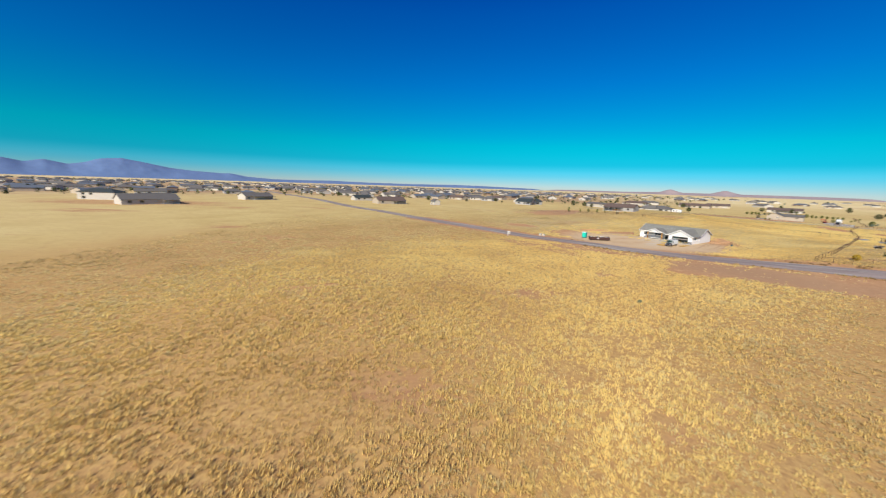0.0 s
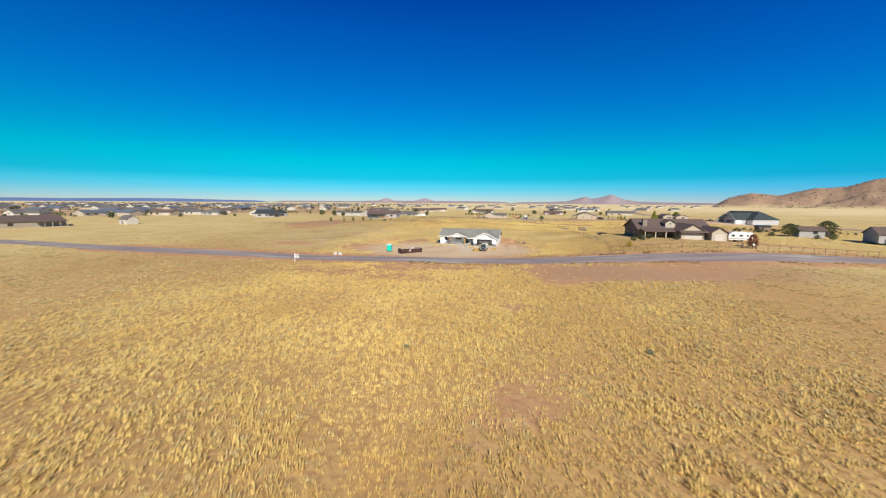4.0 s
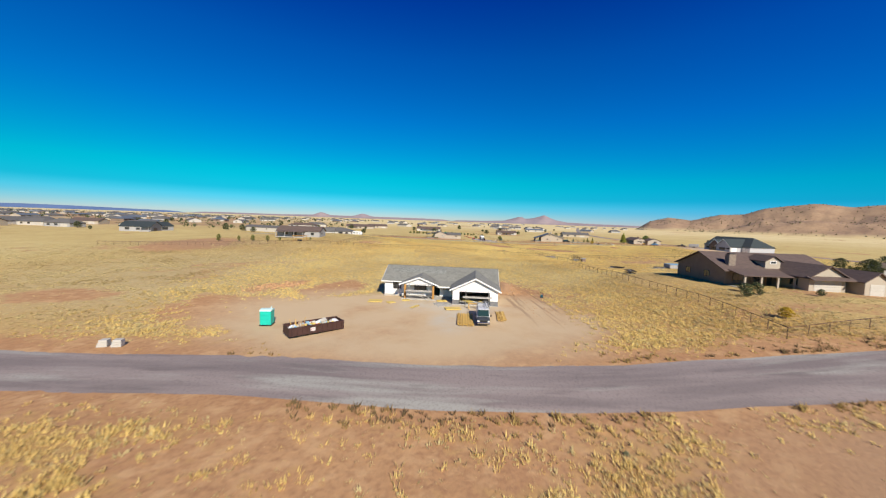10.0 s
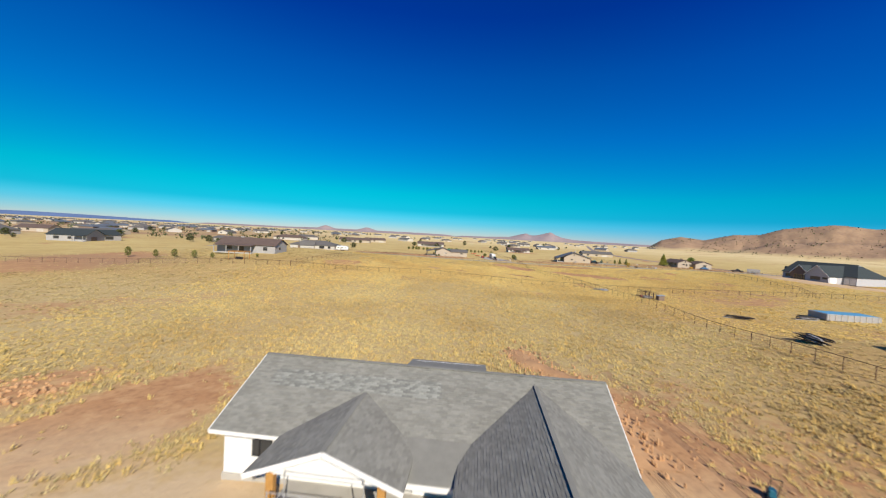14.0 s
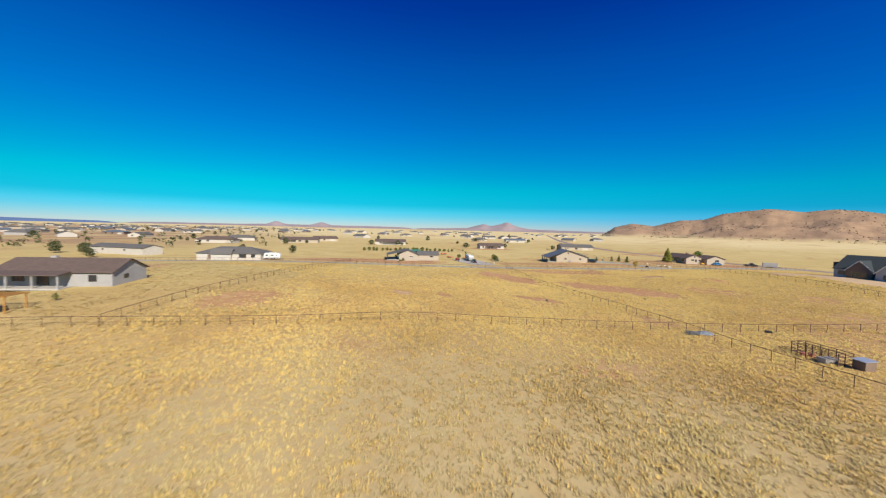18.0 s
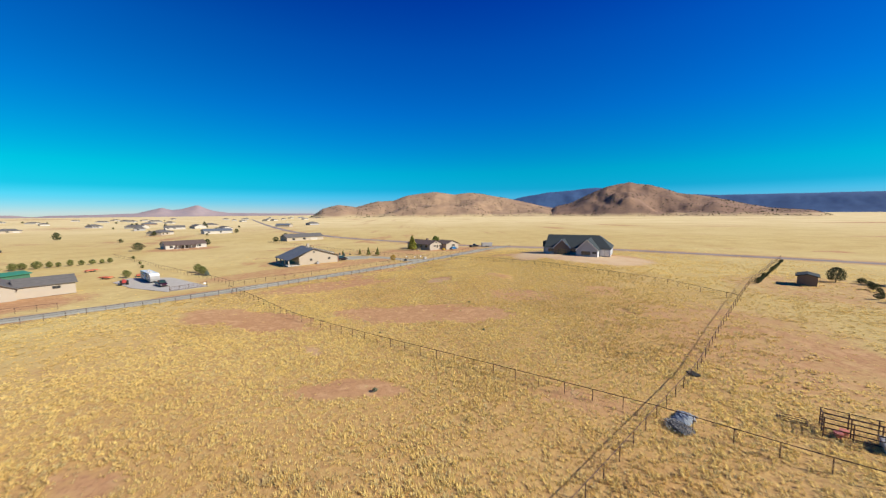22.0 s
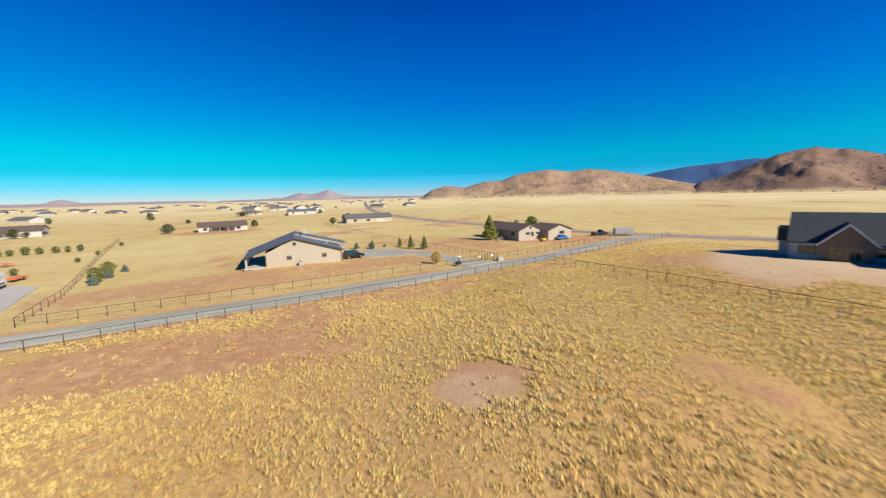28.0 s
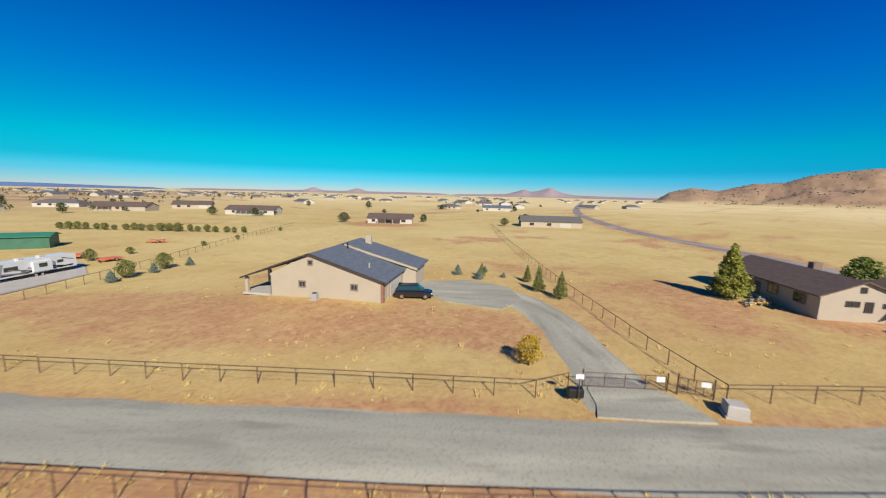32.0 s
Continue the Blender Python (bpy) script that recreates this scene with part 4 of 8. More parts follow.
Geo().prism([(-2.4, E0 - 1.0 * SL), (0.3, E0 + 0.13), (0.3, E0 + 0.24), (-2.4, E0 - 1.0 * SL + 0.13)], PX + PW, GX0 + 0.1).make("porch_shed_roof", SHINGLE_BASE, nh)
for px in (PX - PW, PX + PW):
    Geo().cham(px - 0.17, -PQ - 0.17, -0.05, px + 0.17, -PQ + 0.17, E0 - 0.15, 0.03).make("porch_post", POSTW, nh, "stained timber porch post")
f = Geo()
f.box(-O, -O - 0.03, E0 - O * SL - 0.06, PX - PW - 0.9, -O, E0 - O * SL + 0.13)
f.make("fascia", WHITE, nh)
for xx in (-O - 0.03, WID + O):
    f = Geo()
    f.bar((xx, -O, E0 - O * SL + 0.03), (xx, RUN, E0 + RISE + 0.03), 0.04, 0.2)
    f.bar((xx, DEP + O, E0 - O * SL + 0.03), (xx, RUN, E0 + RISE + 0.03), 0.04, 0.2)
    f.make("rake_board", WHITE, nh)
for s, z, w, h, pn in ((1.15, 1.0, 1.5, 1.2, 2), (5.4, 0.95, 2.2, 1.35, 3), (10.5, 1.2, 1.7, 0.9, 2)):
    window(nh, "front", (0, 0.08, WID, DEP), s, z, w, h, trim=BLACKP, panes=pn, fr=0.06)
wall_with_holes("trim_surround", 1.03, 2.77, 0.88, 2.32, -0.025, [(1.15, 2.65, 1.0, 2.2)], WHITE, nh, t=0.022)
bo = Geo().box(7.9, DEP - 0.02, -0.3, 13.3, DEP + 3.6, E0 - 0.3).make("rear_wing", WHITE, nh)
Geo().prism([(DEP - 1.0, E0 + 1.0 * SL - O * 0.2), (DEP + 4.2, E0 - 0.55), (DEP + 4.2, E0 - 0.42), (DEP - 1.0, E0 + 1.0 * SL + 0.06)], 7.5, 13.7).make("rear_wing_roof", SHINGLE_BASE, nh)
for vx, vy in ((2.6, 6.6), (8.9, 7.4), (9.8, 7.9), (16.0, 6.4), (17.2, 7.2)):
    zz = E0 + RISE - (vy - RUN) * SL
    Geo().tube((vx, vy, zz), (vx, vy, zz + 0.42), 0.05, 8).make("vent_pipe", BLACKP, nh)

# ---- the scaffolds, lumber and site things ----


def world_of(x, y, z=0.0):
    c, s = math.cos(radians(HA)), math.sin(radians(HA))
    return HX + c * x - s * y, HY + s * x + c * y, HZ + z


def at_house(name, x, y, label, category, group="", turn=0.0, z=None):
    wx, wy, _ = world_of(x, y)
    return thing(name, wx, wy, G(wx, wy) if z is None else z, HA + turn, label, category, group)


def scaffold(x, y, w, dp, lab, z0):
    s = at_house("scaffold", x, y, lab, "scaffold", "scaffolds at the house", z=z0)
    for ex in (0, w):
        g = Geo()
        for ey in (0, dp):
            g.tube((ex, ey, 0), (ex, ey, 2.9), 0.026)
        for hz in (0.35, 0.95, 1.55, 2.05):
            g.tube((ex, 0, hz), (ex, dp, hz), 0.02)
        g.make("end_frame", STEEL, s)
    for ey in (0, dp):
        for a, b in (((0, ey, 0.35), (w, ey, 1.5)), ((0, ey, 1.5), (w, ey, 0.35))):
            Geo().tube(a, b, 0.014).make("cross_brace", STEEL, s)
        Geo().tube((0, ey, 2.85), (w, ey, 2.85), 0.02).make("guard_rail", STEEL, s)
    for k in range(3):
        Geo().box(-0.5, 0.08 + k * dp / 3, 1.58, w + 0.5, 0.02 + (k + 1) * dp / 3, 1.63).make("plank", OFFW, s)
    return s


scaffold(PX - 1.6, -PQ - 1.75, 3.4, 1.3, "steel frame scaffold with planks before the porch", HZ - 0.05)
scaffold(GX0 + 2.2, -GPROJ - 1.7, 3.6, 1.3, "steel frame scaffold with planks before the garage", HZ - 0.1)


# ---- roof shingles ----


def shingle_field(origin, along, down, nrm, width, length, inside, singles=0):
    """Courses of tabs on a slope; the first ones are parts of their own."""
    o, a, d, n = (Vector(q) for q in (origin, along, down, nrm))
    rs = random.Random(int(width * 100 + length * 10))
    ex, tab = 0.142, 0.3
    g = Geo()
    lone = None
    count = 0
    for r in range(int(length / ex)):
        off = -(r % 2) * 0.5 * tab - rs.random() * 0.06
        c = 0
        while off + c * tab < width:
            x0 = max(0.0, off + c * tab)
            x1 = min(width, off + (c + 1) * tab) - 0.012
            c += 1
            y0 = r * ex
            if x1 - x0 < 0.06 or not inside((x0 + x1) / 2, y0 + ex / 2):
                continue
            lift = 0.012 + (0.012 if rs.random() < 0.5 else 0.0)
            y1 = y0 + ex * rs.uniform(0.94, 1.06)
            if count < singles and x1 - x0 > 0.27 and abs(y0 - length * 0.35) < 0.9 and abs(x0 - width * 0.3) < 5.0:
                if lone is None:
                    q = Geo()
                    q.add([(0, 0, 0.004), (0.288, 0, 0.004), (0.288, -ex, 0.022), (0, -ex, 0.022), (0, -ex, 0.0), (0.288, -ex, 0.0)], [(0, 1, 2, 3), (3, 2, 5, 4), (0, 3, 4), (1, 5, 2)])
                    ob = q.make("shingle", SHINGLE_ONE, nh)
                    lone = ob.data
                else:
                    ob = new("shingle", lone)
                    ob.parent = nh
                p = o + a * x0 + d * y0
                m = Matrix((a, -d, n)).transposed().to_4x4()
                ob.matrix_local = Matrix.Translation(p) @ m
                count += 1
                continue
            P = lambda x, y, z: o + a * x + d * y + n * z
            g.add([P(x0, y0, 0.004), P(x1, y0, 0.004), P(x1, y1, lift), P(x0, y1, lift), P(x0, y1, 0), P(x1, y1, 0)], [(0, 1, 2, 3), (3, 2, 5, 4)])
    ob = g.make("shingles", SHINGLE, nh)
    tagged(ob, kind="stuff")


SHINGLE_ONE = mat("grey_single_shingle", (0.33, 0.335, 0.30), (0.17, 0.172, 0.155), 0.8, 0.9, bump=0.5, fine=30, obj=True)
SC = math.hypot(RUN, RISE)
D1, N1 = (0, -RUN / SC, -RISE / SC), (0, -RISE / SC, RUN / SC)


def in_main(x, y):
    """On the front slope, clear of the cross gables."""
    lx, ly = x - O, RUN - y * RUN / SC
    for xa, xb, rise in ((GX0, WID, GRISE), (PX - PW - 0.5, PX + PW + 0.5, 1.11)):
        xm, half = (xa + xb) / 2, (xb - xa) / 2 + O
        top = E0 + rise - abs(lx - xm) * rise / ((xb - xa) / 2) + 0.13
        if abs(lx - xm) < half and top > E0 + ly * SL + 0.12:
            return False
    return not (GX0 - 3.1 < lx < GX0 + 0.1 and ly < 0.25)


shingle_field((-O, RUN, E0 + RISE + 0.122), (1, 0, 0), D1, N1, WID + 2 * O, SC + O * SC / RUN, in_main, 300)
D2, N2 = (0, RUN / SC, -RISE / SC), (0, RISE / SC, RUN / SC)
shingle_field((WID + O, RUN, E0 + RISE + 0.122), (-1, 0, 0), D2, N2, WID + 2 * O, SC + O * SC / RUN, lambda x, y: True)
for xa, xb, yf, rise in ((GX0, WID, -GPROJ, GRISE), (PX - PW - 0.5, PX + PW + 0.5, -PQ, 1.11)):
    xm, hw = (xa + xb) / 2, (xb - xa) / 2
    s_ = math.hypot(hw, rise)
    back = rise / SL + 0.2
    for sg in (-1, 1):
        ln = (hw + O) * s_ / hw
        def ok(x, y, sg=sg, hw=hw, rise=rise, s_=s_, yf=yf, back=back):
            ly = (yf - O + x) if sg > 0 else (back - x)
            z = E0 + rise - y * rise / s_ + 0.13
            return z > E0 + ly * SL + 0.10 or ly < -O
        if sg > 0:
            shingle_field((xm, yf - O, E0 + rise + 0.132), (0, 1, 0), (hw / s_, 0, -rise / s_), (rise / s_, 0, hw / s_), back - yf + O, ln, ok)
        else:
            shingle_field((xm, back, E0 + rise + 0.132), (0, -1, 0), (-hw / s_, 0, -rise / s_), (-rise / s_, 0, hw / s_), back - yf + O, ln, ok)
    Geo().bar((xm, yf - O, E0 + rise + 0.15), (xm, back - 0.3, E0 + rise + 0.15), 0.22, 0.02).make("ridge_cap", SHINGLE, nh)
Geo().bar((-O, RUN, E0 + RISE + 0.15), (WID + O, RUN, E0 + RISE + 0.15), 0.28, 0.03).make("ridge_cap", SHINGLE, nh)

# ---- vehicles, fences, plants ----
SANDBAG = OFFW


def wheel(parent, x, y, r=0.36, w=0.24):
    g = Geo().tube((x, y - w / 2, r), (x, y + w / 2, r), r, 16)
    wh = g.make("wheel", RUBBER, parent, smooth=False)
    sgn = 1 if y > 0 else -1
    Geo().tube((x, y + sgn * w * 0.40, r), (x, y + sgn * (w / 2 + 0.01), r), r * 0.62, 12).make("rim", CHROME, wh)
    return wh


def body_loft(sections, name, material, parent, label=""):
    """A car body from cross sections: x, half width low, half width high, z low, z shoulder, z top."""
    rings = []
    for x, wl_, wh_, z0, zs, z1 in sections:
        rings.append([(x, -wl_ * 0.86, z0), (x, -wl_, z0 + 0.14), (x, -wl_, zs), (x, -wh_, z1 - 0.08), (x, -wh_ * 0.86, z1),
                      (x, wh_ * 0.86, z1), (x, wh_, z1 - 0.08), (x, wl_, zs), (x, wl_, z0 + 0.14), (x, wl_ * 0.86, z0)])
    return Geo().loft(rings).make(name, material, parent, label)


PAINT_W = mat("white_car_paint", (0.74, 0.74, 0.72), (0.68, 0.68, 0.66), 1.0, 0.25, bump=0.0, spec=0.6)
PAINT_K = mat("black_car_paint", (0.012, 0.014, 0.022), (0.010, 0.011, 0.016), 1.0, 0.15, bump=0.0, spec=0.8)
PAINT_B = mat("blue_car_paint", (0.03, 0.20, 0.45), (0.025, 0.16, 0.38), 1.0, 0.2, bump=0.0, spec=0.7)
PAINT_R = mat("red_paint", (0.45, 0.06, 0.05), (0.36, 0.05, 0.04), 1.5, 0.45)
PAINT_Y = mat("yellow_paint", (0.70, 0.42, 0.03), (0.60, 0.34, 0.02), 1.5, 0.45)
LAMP_R = mat("red_lens", (0.35, 0.01, 0.01), (0.3, 0.01, 0.01), 3, 0.2, bump=0.0)
LAMP_W = mat("clear_lens", (0.7, 0.7, 0.68), (0.6, 0.6, 0.58), 3, 0.15, bump=0.0)


def suv(x, y, ang, paint, label, kind="suv", glassm=None):
    z = G(x, y)
    c = thing("car", x, y, z, ang, label, "car")
    L = {"suv": 5.1, "car": 4.7, "pickup": 5.8}[kind]
    w = 0.98
    top = {"suv": 1.85, "car": 1.48, "pickup": 1.85}[kind]
    sh = {"suv": 1.12, "car": 0.95, "pickup": 1.15}[kind]
    body_loft([(-L / 2, w * 0.9, w * 0.86, 0.42, sh * 0.75, sh - 0.12), (-L / 2 + 0.25, w, w * 0.92, 0.32, sh * 0.8, sh), (0.7, w, w * 0.92, 0.3, sh * 0.82, sh),
               (L / 2 - 0.5, w, w * 0.9, 0.32, sh * 0.75, sh - 0.1), (L / 2, w * 0.86, w * 0.8, 0.42, sh * 0.65, sh - 0.22)], "body", paint, c)
    r0 = {"suv": -L / 2 + 0.15, "car": -1.5, "pickup": -0.35}[kind]
    cab = [(r0, w * 0.9, w * 0.86, sh - 0.02, sh + 0.05, sh + 0.1), (r0 + 0.3, w * 0.9, w * 0.76, sh - 0.02, sh + 0.1, top), (0.55, w * 0.9, w * 0.76, sh - 0.02, sh + 0.1, top), (1.35, w * 0.9, w * 0.84, sh - 0.02, sh + 0.03, sh + 0.06)]
    body_loft(cab, "cabin", CARGLASS, c, "dark tinted cabin glass")
    Geo().cham(r0 + 0.25, -w * 0.74, top - 0.04, 0.6, w * 0.74, top + 0.05, 0.05).make("roof", paint, c)
    for s in (-1, 1):
        for px in ((r0 + 0.3, -0.35, 0.6) if kind != "pickup" else (r0 + 0.3, 0.6)):
            Geo().bar((px, s * w * 0.90, sh), (px - 0.02, s * w * 0.765, top), 0.09, 0.05).make("pillar", paint, c)
        Geo().cham(0.75, s * (w + 0.1) - 0.08, sh + 0.02, 0.95, s * (w + 0.1) + 0.08, sh + 0.2, 0.03).make("mirror", BLACKP, c)
        Geo().box(L / 2 - 0.12, s * 0.72 - 0.16, sh * 0.62, L / 2 + 0.015, s * 0.72 + 0.16, sh * 0.62 + 0.16).make("headlight", LAMP_W, c)
        Geo().box(-L / 2 - 0.015, s * 0.78 - 0.1, sh * 0.65, -L / 2 + 0.08, s * 0.78 + 0.1, sh * 0.65 + 0.26).make("tail_light", LAMP_R, c)
    if kind == "pickup":
        g = Geo().box(-L / 2 + 0.1, -0.82, sh - 0.3, -0.5, 0.82, sh + 0.01)
        g.make("bed", BLACKP, c)
    for wx in (-L / 2 + 0.95, L / 2 - 0.95):
        for s in (-1, 1):
            wheel(c, wx, s * (w - 0.1))
    Geo().cham(-L / 2 - 0.05, -w * 0.8, 0.38, -L / 2 + 0.2, w * 0.8, 0.62, 0.04).make("bumper", BLACKP, c)
    Geo().cham(L / 2 - 0.2, -w * 0.8, 0.36, L / 2 + 0.06, w * 0.8, 0.6, 0.04).make("bumper", BLACKP, c)
    return c


def cargo_van(x, y, ang):
    v = thing("van", x, y, G(x, y), ang, "white cargo van with a dark bonnet and a roof ladder rack", "van")
    w, L = 1.0, 5.7
    body_loft([(-L / 2, w * 0.98, w * 0.86, 0.45, 1.25, 2.05), (1.0, w, w * 0.88, 0.40, 1.25, 2.1), (1.25, w, w * 0.86, 0.40, 1.2, 2.02)], "body", PAINT_W, v)
    body_loft([(1.2, w * 0.99, w * 0.86, 0.42, 1.18, 1.95), (1.95, w * 0.99, w * 0.9, 0.42, 1.05, 1.22)], "cab", PAINT_W, v)
    Geo().loft([[(1.27, -0.8, 2.0), (1.27, 0.8, 2.0), (1.99, 0.86, 1.26), (1.99, -0.86, 1.26)], [(1.29, -0.8, 2.02), (1.29, 0.8, 2.02), (2.01, 0.86, 1.28), (2.01, -0.86, 1.28)]]).make("windscreen", CARGLASS, v, "greenish windscreen")
    body_loft([(1.95, w * 0.98, w * 0.92, 0.42, 0.95, 1.2), (2.6, w * 0.96, w * 0.9, 0.42, 0.9, 1.1), (L / 2, w * 0.9, w * 0.84, 0.45, 0.8, 0.98)], "bonnet", mat("charcoal_paint", (0.05, 0.055, 0.065), (0.04, 0.045, 0.05), 1, 0.35, bump=0.0), v, "dark grey bonnet")
    Geo().box(L / 2 - 0.02, -0.55, 0.62, L / 2 + 0.03, 0.55, 0.86).make("grille", BLACKP, v)
    Geo().cham(L / 2 - 0.15, -0.96, 0.38, L / 2 + 0.1, 0.96, 0.58, 0.05).make("bumper", CHROME, v)
    for s in (-1, 1):
        Geo().box(L / 2 - 0.1, s * 0.75 - 0.16, 0.64, L / 2 + 0.02, s * 0.75 + 0.16, 0.84).make("headlight", LAMP_W, v)
        Geo().box(L / 2 - 0.28, s * 0.91 - 0.03, 0.64, L / 2 - 0.06, s * 0.91 + 0.03, 0.82).make("turn_light", mat("amber_lens", (0.7, 0.22, 0.02), (0.6, 0.18, 0.02), 3, 0.2, bump=0.0), v)
        Geo().cham(1.5, s * 1.16 - 0.09, 1.15, 1.66, s * 1.16 + 0.09, 1.45, 0.03).make("mirror", BLACKP, v)
        panel(Geo(), "front" if s < 0 else "back", (0.7, -0.955, 1.6, 0.955), 0.05, 0.8, 1.3, 1.75, -0.03, 0.012).make("side_window", CARGLASS, v)
    Geo().box(1.1, -0.75, 2.06, 1.5, 0.75, 2.1).make("wind_deflector", PAINT_W, v)
    g = Geo()
    for bx in (-2.5, -1.4, -0.3, 0.8):
        g.tube((bx, -0.86, 2.05), (bx, -0.86, 2.3), 0.02)
        g.tube((bx, 0.86, 2.05), (bx, 0.86, 2.3), 0.02)
        g.tube((bx, -0.9, 2.3), (bx, 0.9, 2.3), 0.022)
    for s in (-1, 1):
        g.tube((-2.6, s * 0.88, 2.3), (1.0, s * 0.88, 2.3), 0.022)
    g.make("roof_rack", BLACKP, v)
    g = Geo()
    for s in (0.35, 0.75):
        g.box(-2.7, s - 0.03, 2.33, 1.1, s + 0.03, 2.4)
    for k in range(13):
        g.tube((-2.55 + k * 0.29, 0.36, 2.365), (-2.55 + k * 0.29, 0.74, 2.365), 0.016)
    g.make("ladder", STEEL, v, "aluminium ladder on the rack")
    for wx in (-1.75, 1.85):
        for s in (-1, 1):
            wheel(v, wx, s * 0.9, 0.37)
    v.matrix_world = v.matrix_world @ Matrix.Diagonal((0.95, 0.88, 0.92, 1))
    return v


VX, VY = 75.25, 90.65
cargo_van(VX, VY, -138)


def portable_toilet(x, y, ang):
    p = thing("portable_toilet", x, y, G(x, y), ang, "turquoise plastic portable toilet with a pale roof", "portable toilet")
    teal = mat("turquoise_plastic", (0.015, 0.50, 0.38), (0.012, 0.43, 0.33), 1.5, 0.45, fine=8)
    pale = mat("pale_roof_plastic", (0.55, 0.74, 0.70), (0.48, 0.66, 0.62), 2, 0.5)
    Geo().cham(-0.58, -0.6, 0.12, 0.58, 0.6, 2.02, 0.05).make("shell", teal, p)
    for s in (-1, 1):
        g = Geo()
        for k in range(3):
            g.cham(-0.45, s * 0.6 - 0.02, 0.35 + k * 0.55, 0.45, s * 0.6 + 0.02, 0.8 + k * 0.55, 0.015)
        g.make("side_panel", teal, p)
    d = Geo().cham(-0.63, -0.42, 0.2, -0.57, 0.42, 1.95, 0.02).make("door", teal, p)
    Geo().box(-0.66, 0.28, 1.0, -0.62, 0.38, 1.12).make("handle", BLACKP, d)
    ring = [(-0.62, 2.0), (-0.5, 2.16), (-0.2, 2.25), (0.2, 2.25), (0.5, 2.16), (0.62, 2.0)]
    Geo().prism(ring, -0.62, 0.62).make("roof", pale, p)
    Geo().box(-0.62, -0.64, 0.0, 0.62, 0.64, 0.12).make("skid_base", BLACKP, p)
    Geo().tube((0.35, 0.35, 2.1), (0.35, 0.35, 2.45), 0.05, 8).make("vent_pipe", pale, p)
    p.matrix_world = p.matrix_world @ Matrix.Diagonal((1.2, 1.2, 0.95, 1))


portable_toilet(53.1, 109.2, -38)


def dumpster(x, y, ang):
    d = thing("dumpster", x, y, G(x, y), ang, "dark brown steel roll-off dumpster heaped with building rubbish", "dumpster")
    brown = mat("brown_dumpster_steel", (0.075, 0.035, 0.028), (0.05, 0.025, 0.02), 1.5, 0.6, 0.1, fine=6)
    L, W, H = 6.7, 2.3, 1.15
    for s in (-1, 1):
        g = Geo().box(-L / 2, s * W / 2 - 0.04, 0.2, L / 2, s * W / 2 + 0.04, H)
        g.box(-L / 2 - 0.03, s * W / 2 - 0.08, H - 0.06, L / 2 + 0.03, s * W / 2 + 0.08, H + 0.08)
        g.make("side_wall", brown, d)
        for k in range(11):
            xx = -L / 2 + 0.3 + k * (L - 0.6) / 10
            Geo().box(xx - 0.05, s * (W / 2 + 0.04), 0.2, xx + 0.05, s * (W / 2 + 0.12), H - 0.02).make("rib", brown, d)
    for s in (-1, 1):
        g = Geo().box(s * L / 2 - 0.04, -W / 2, 0.2, s * L / 2 + 0.04, W / 2, H + 0.04)
        g.make("end_wall", brown, d)
        Geo().tube((s * (L / 2 - 0.5), -0.9, 0.11), (s * (L / 2 - 0.5), 0.9, 0.11), 0.11, 10).make("roller", RUST, d)
    Geo().box(-L / 2, -W / 2, 0.2, L / 2, W / 2, 0.3).make("floor", brown, d)
    Geo().box(-0.9, -W / 2 - 0.13, 0.55, -0.35, -W / 2 - 0.11, 0.95).make("notice", PAINT_W, d, "white notice with unreadable print")
    for k in range(3):
        Geo().box(-0.85, -W / 2 - 0.136, 0.62 + k * 0.1, -0.42, -W / 2 - 0.13, 0.66 + k * 0.1).make("print_bar", PAINT_R, d)
    rnd = random.Random(5)
    cols = [OFFW, PAINT_W, OSB, SAND, mat("blue_wrap", (0.25, 0.42, 0.55), (0.3, 0.5, 0.6), 3, 0.4), BLACKP, OFFW, mat("cardboard", (0.42, 0.29, 0.16), (0.36, 0.24, 0.13), 3, 0.9), PAINT_R]
    for k in range(46):
        g = Geo()
        sx, sy, sz = rnd.uniform(0.25, 1.3), rnd.uniform(0.15, 0.7), rnd.uniform(0.05, 0.3)
        if rnd.random() < 0.45:
            n = 7
            g.loft([[(rnd.uniform(0.6, 1) * sx / 2 * f * math.cos(6.28 * i / n), rnd.uniform(0.6, 1) * sy / 2 * f * math.sin(6.28 * i / n), zz * (sz + 0.15)) for i in range(n)] for zz, f in ((0, 0.8), (0.5, 1.0), (1, 0.45))])
        else:
            g.cham(-sx / 2, -sy / 2, 0, sx / 2, sy / 2, sz, 0.015)
        px, py = rnd.uniform(-L / 2 + 0.6, L / 2 - 0.6), rnd.uniform(-0.75, 0.75)
        ob = g.make("rubbish", cols[rnd.randrange(len(cols))], d)
        ob.matrix_local = pose(px, py, 0.75 + rnd.uniform(0, 0.3), rnd.uniform(-25, 25), rnd.uniform(-20, 20), rnd.uniform(0, 180))
    Geo().box(-L / 2 + 0.1, -W / 2 + 0.1, 0.3, L / 2 - 0.1, W / 2 - 0.1, 0.78).make("rubbish_heap", GREYW, d)
    # crumpled white sheeting at both ends, and offcuts that stick up
    for cx, cy, sx, sy, h in ((-2.7, -0.3, 0.75, 0.7, 0.55), (-2.2, 0.4, 0.6, 0.5, 0.4), (2.6, 0.1, 0.6, 0.75, 0.5), (2.0, -0.4, 0.5, 0.4, 0.4), (0.5, 0.3, 0.7, 0.45, 0.35)):
        n, rings = 9, []
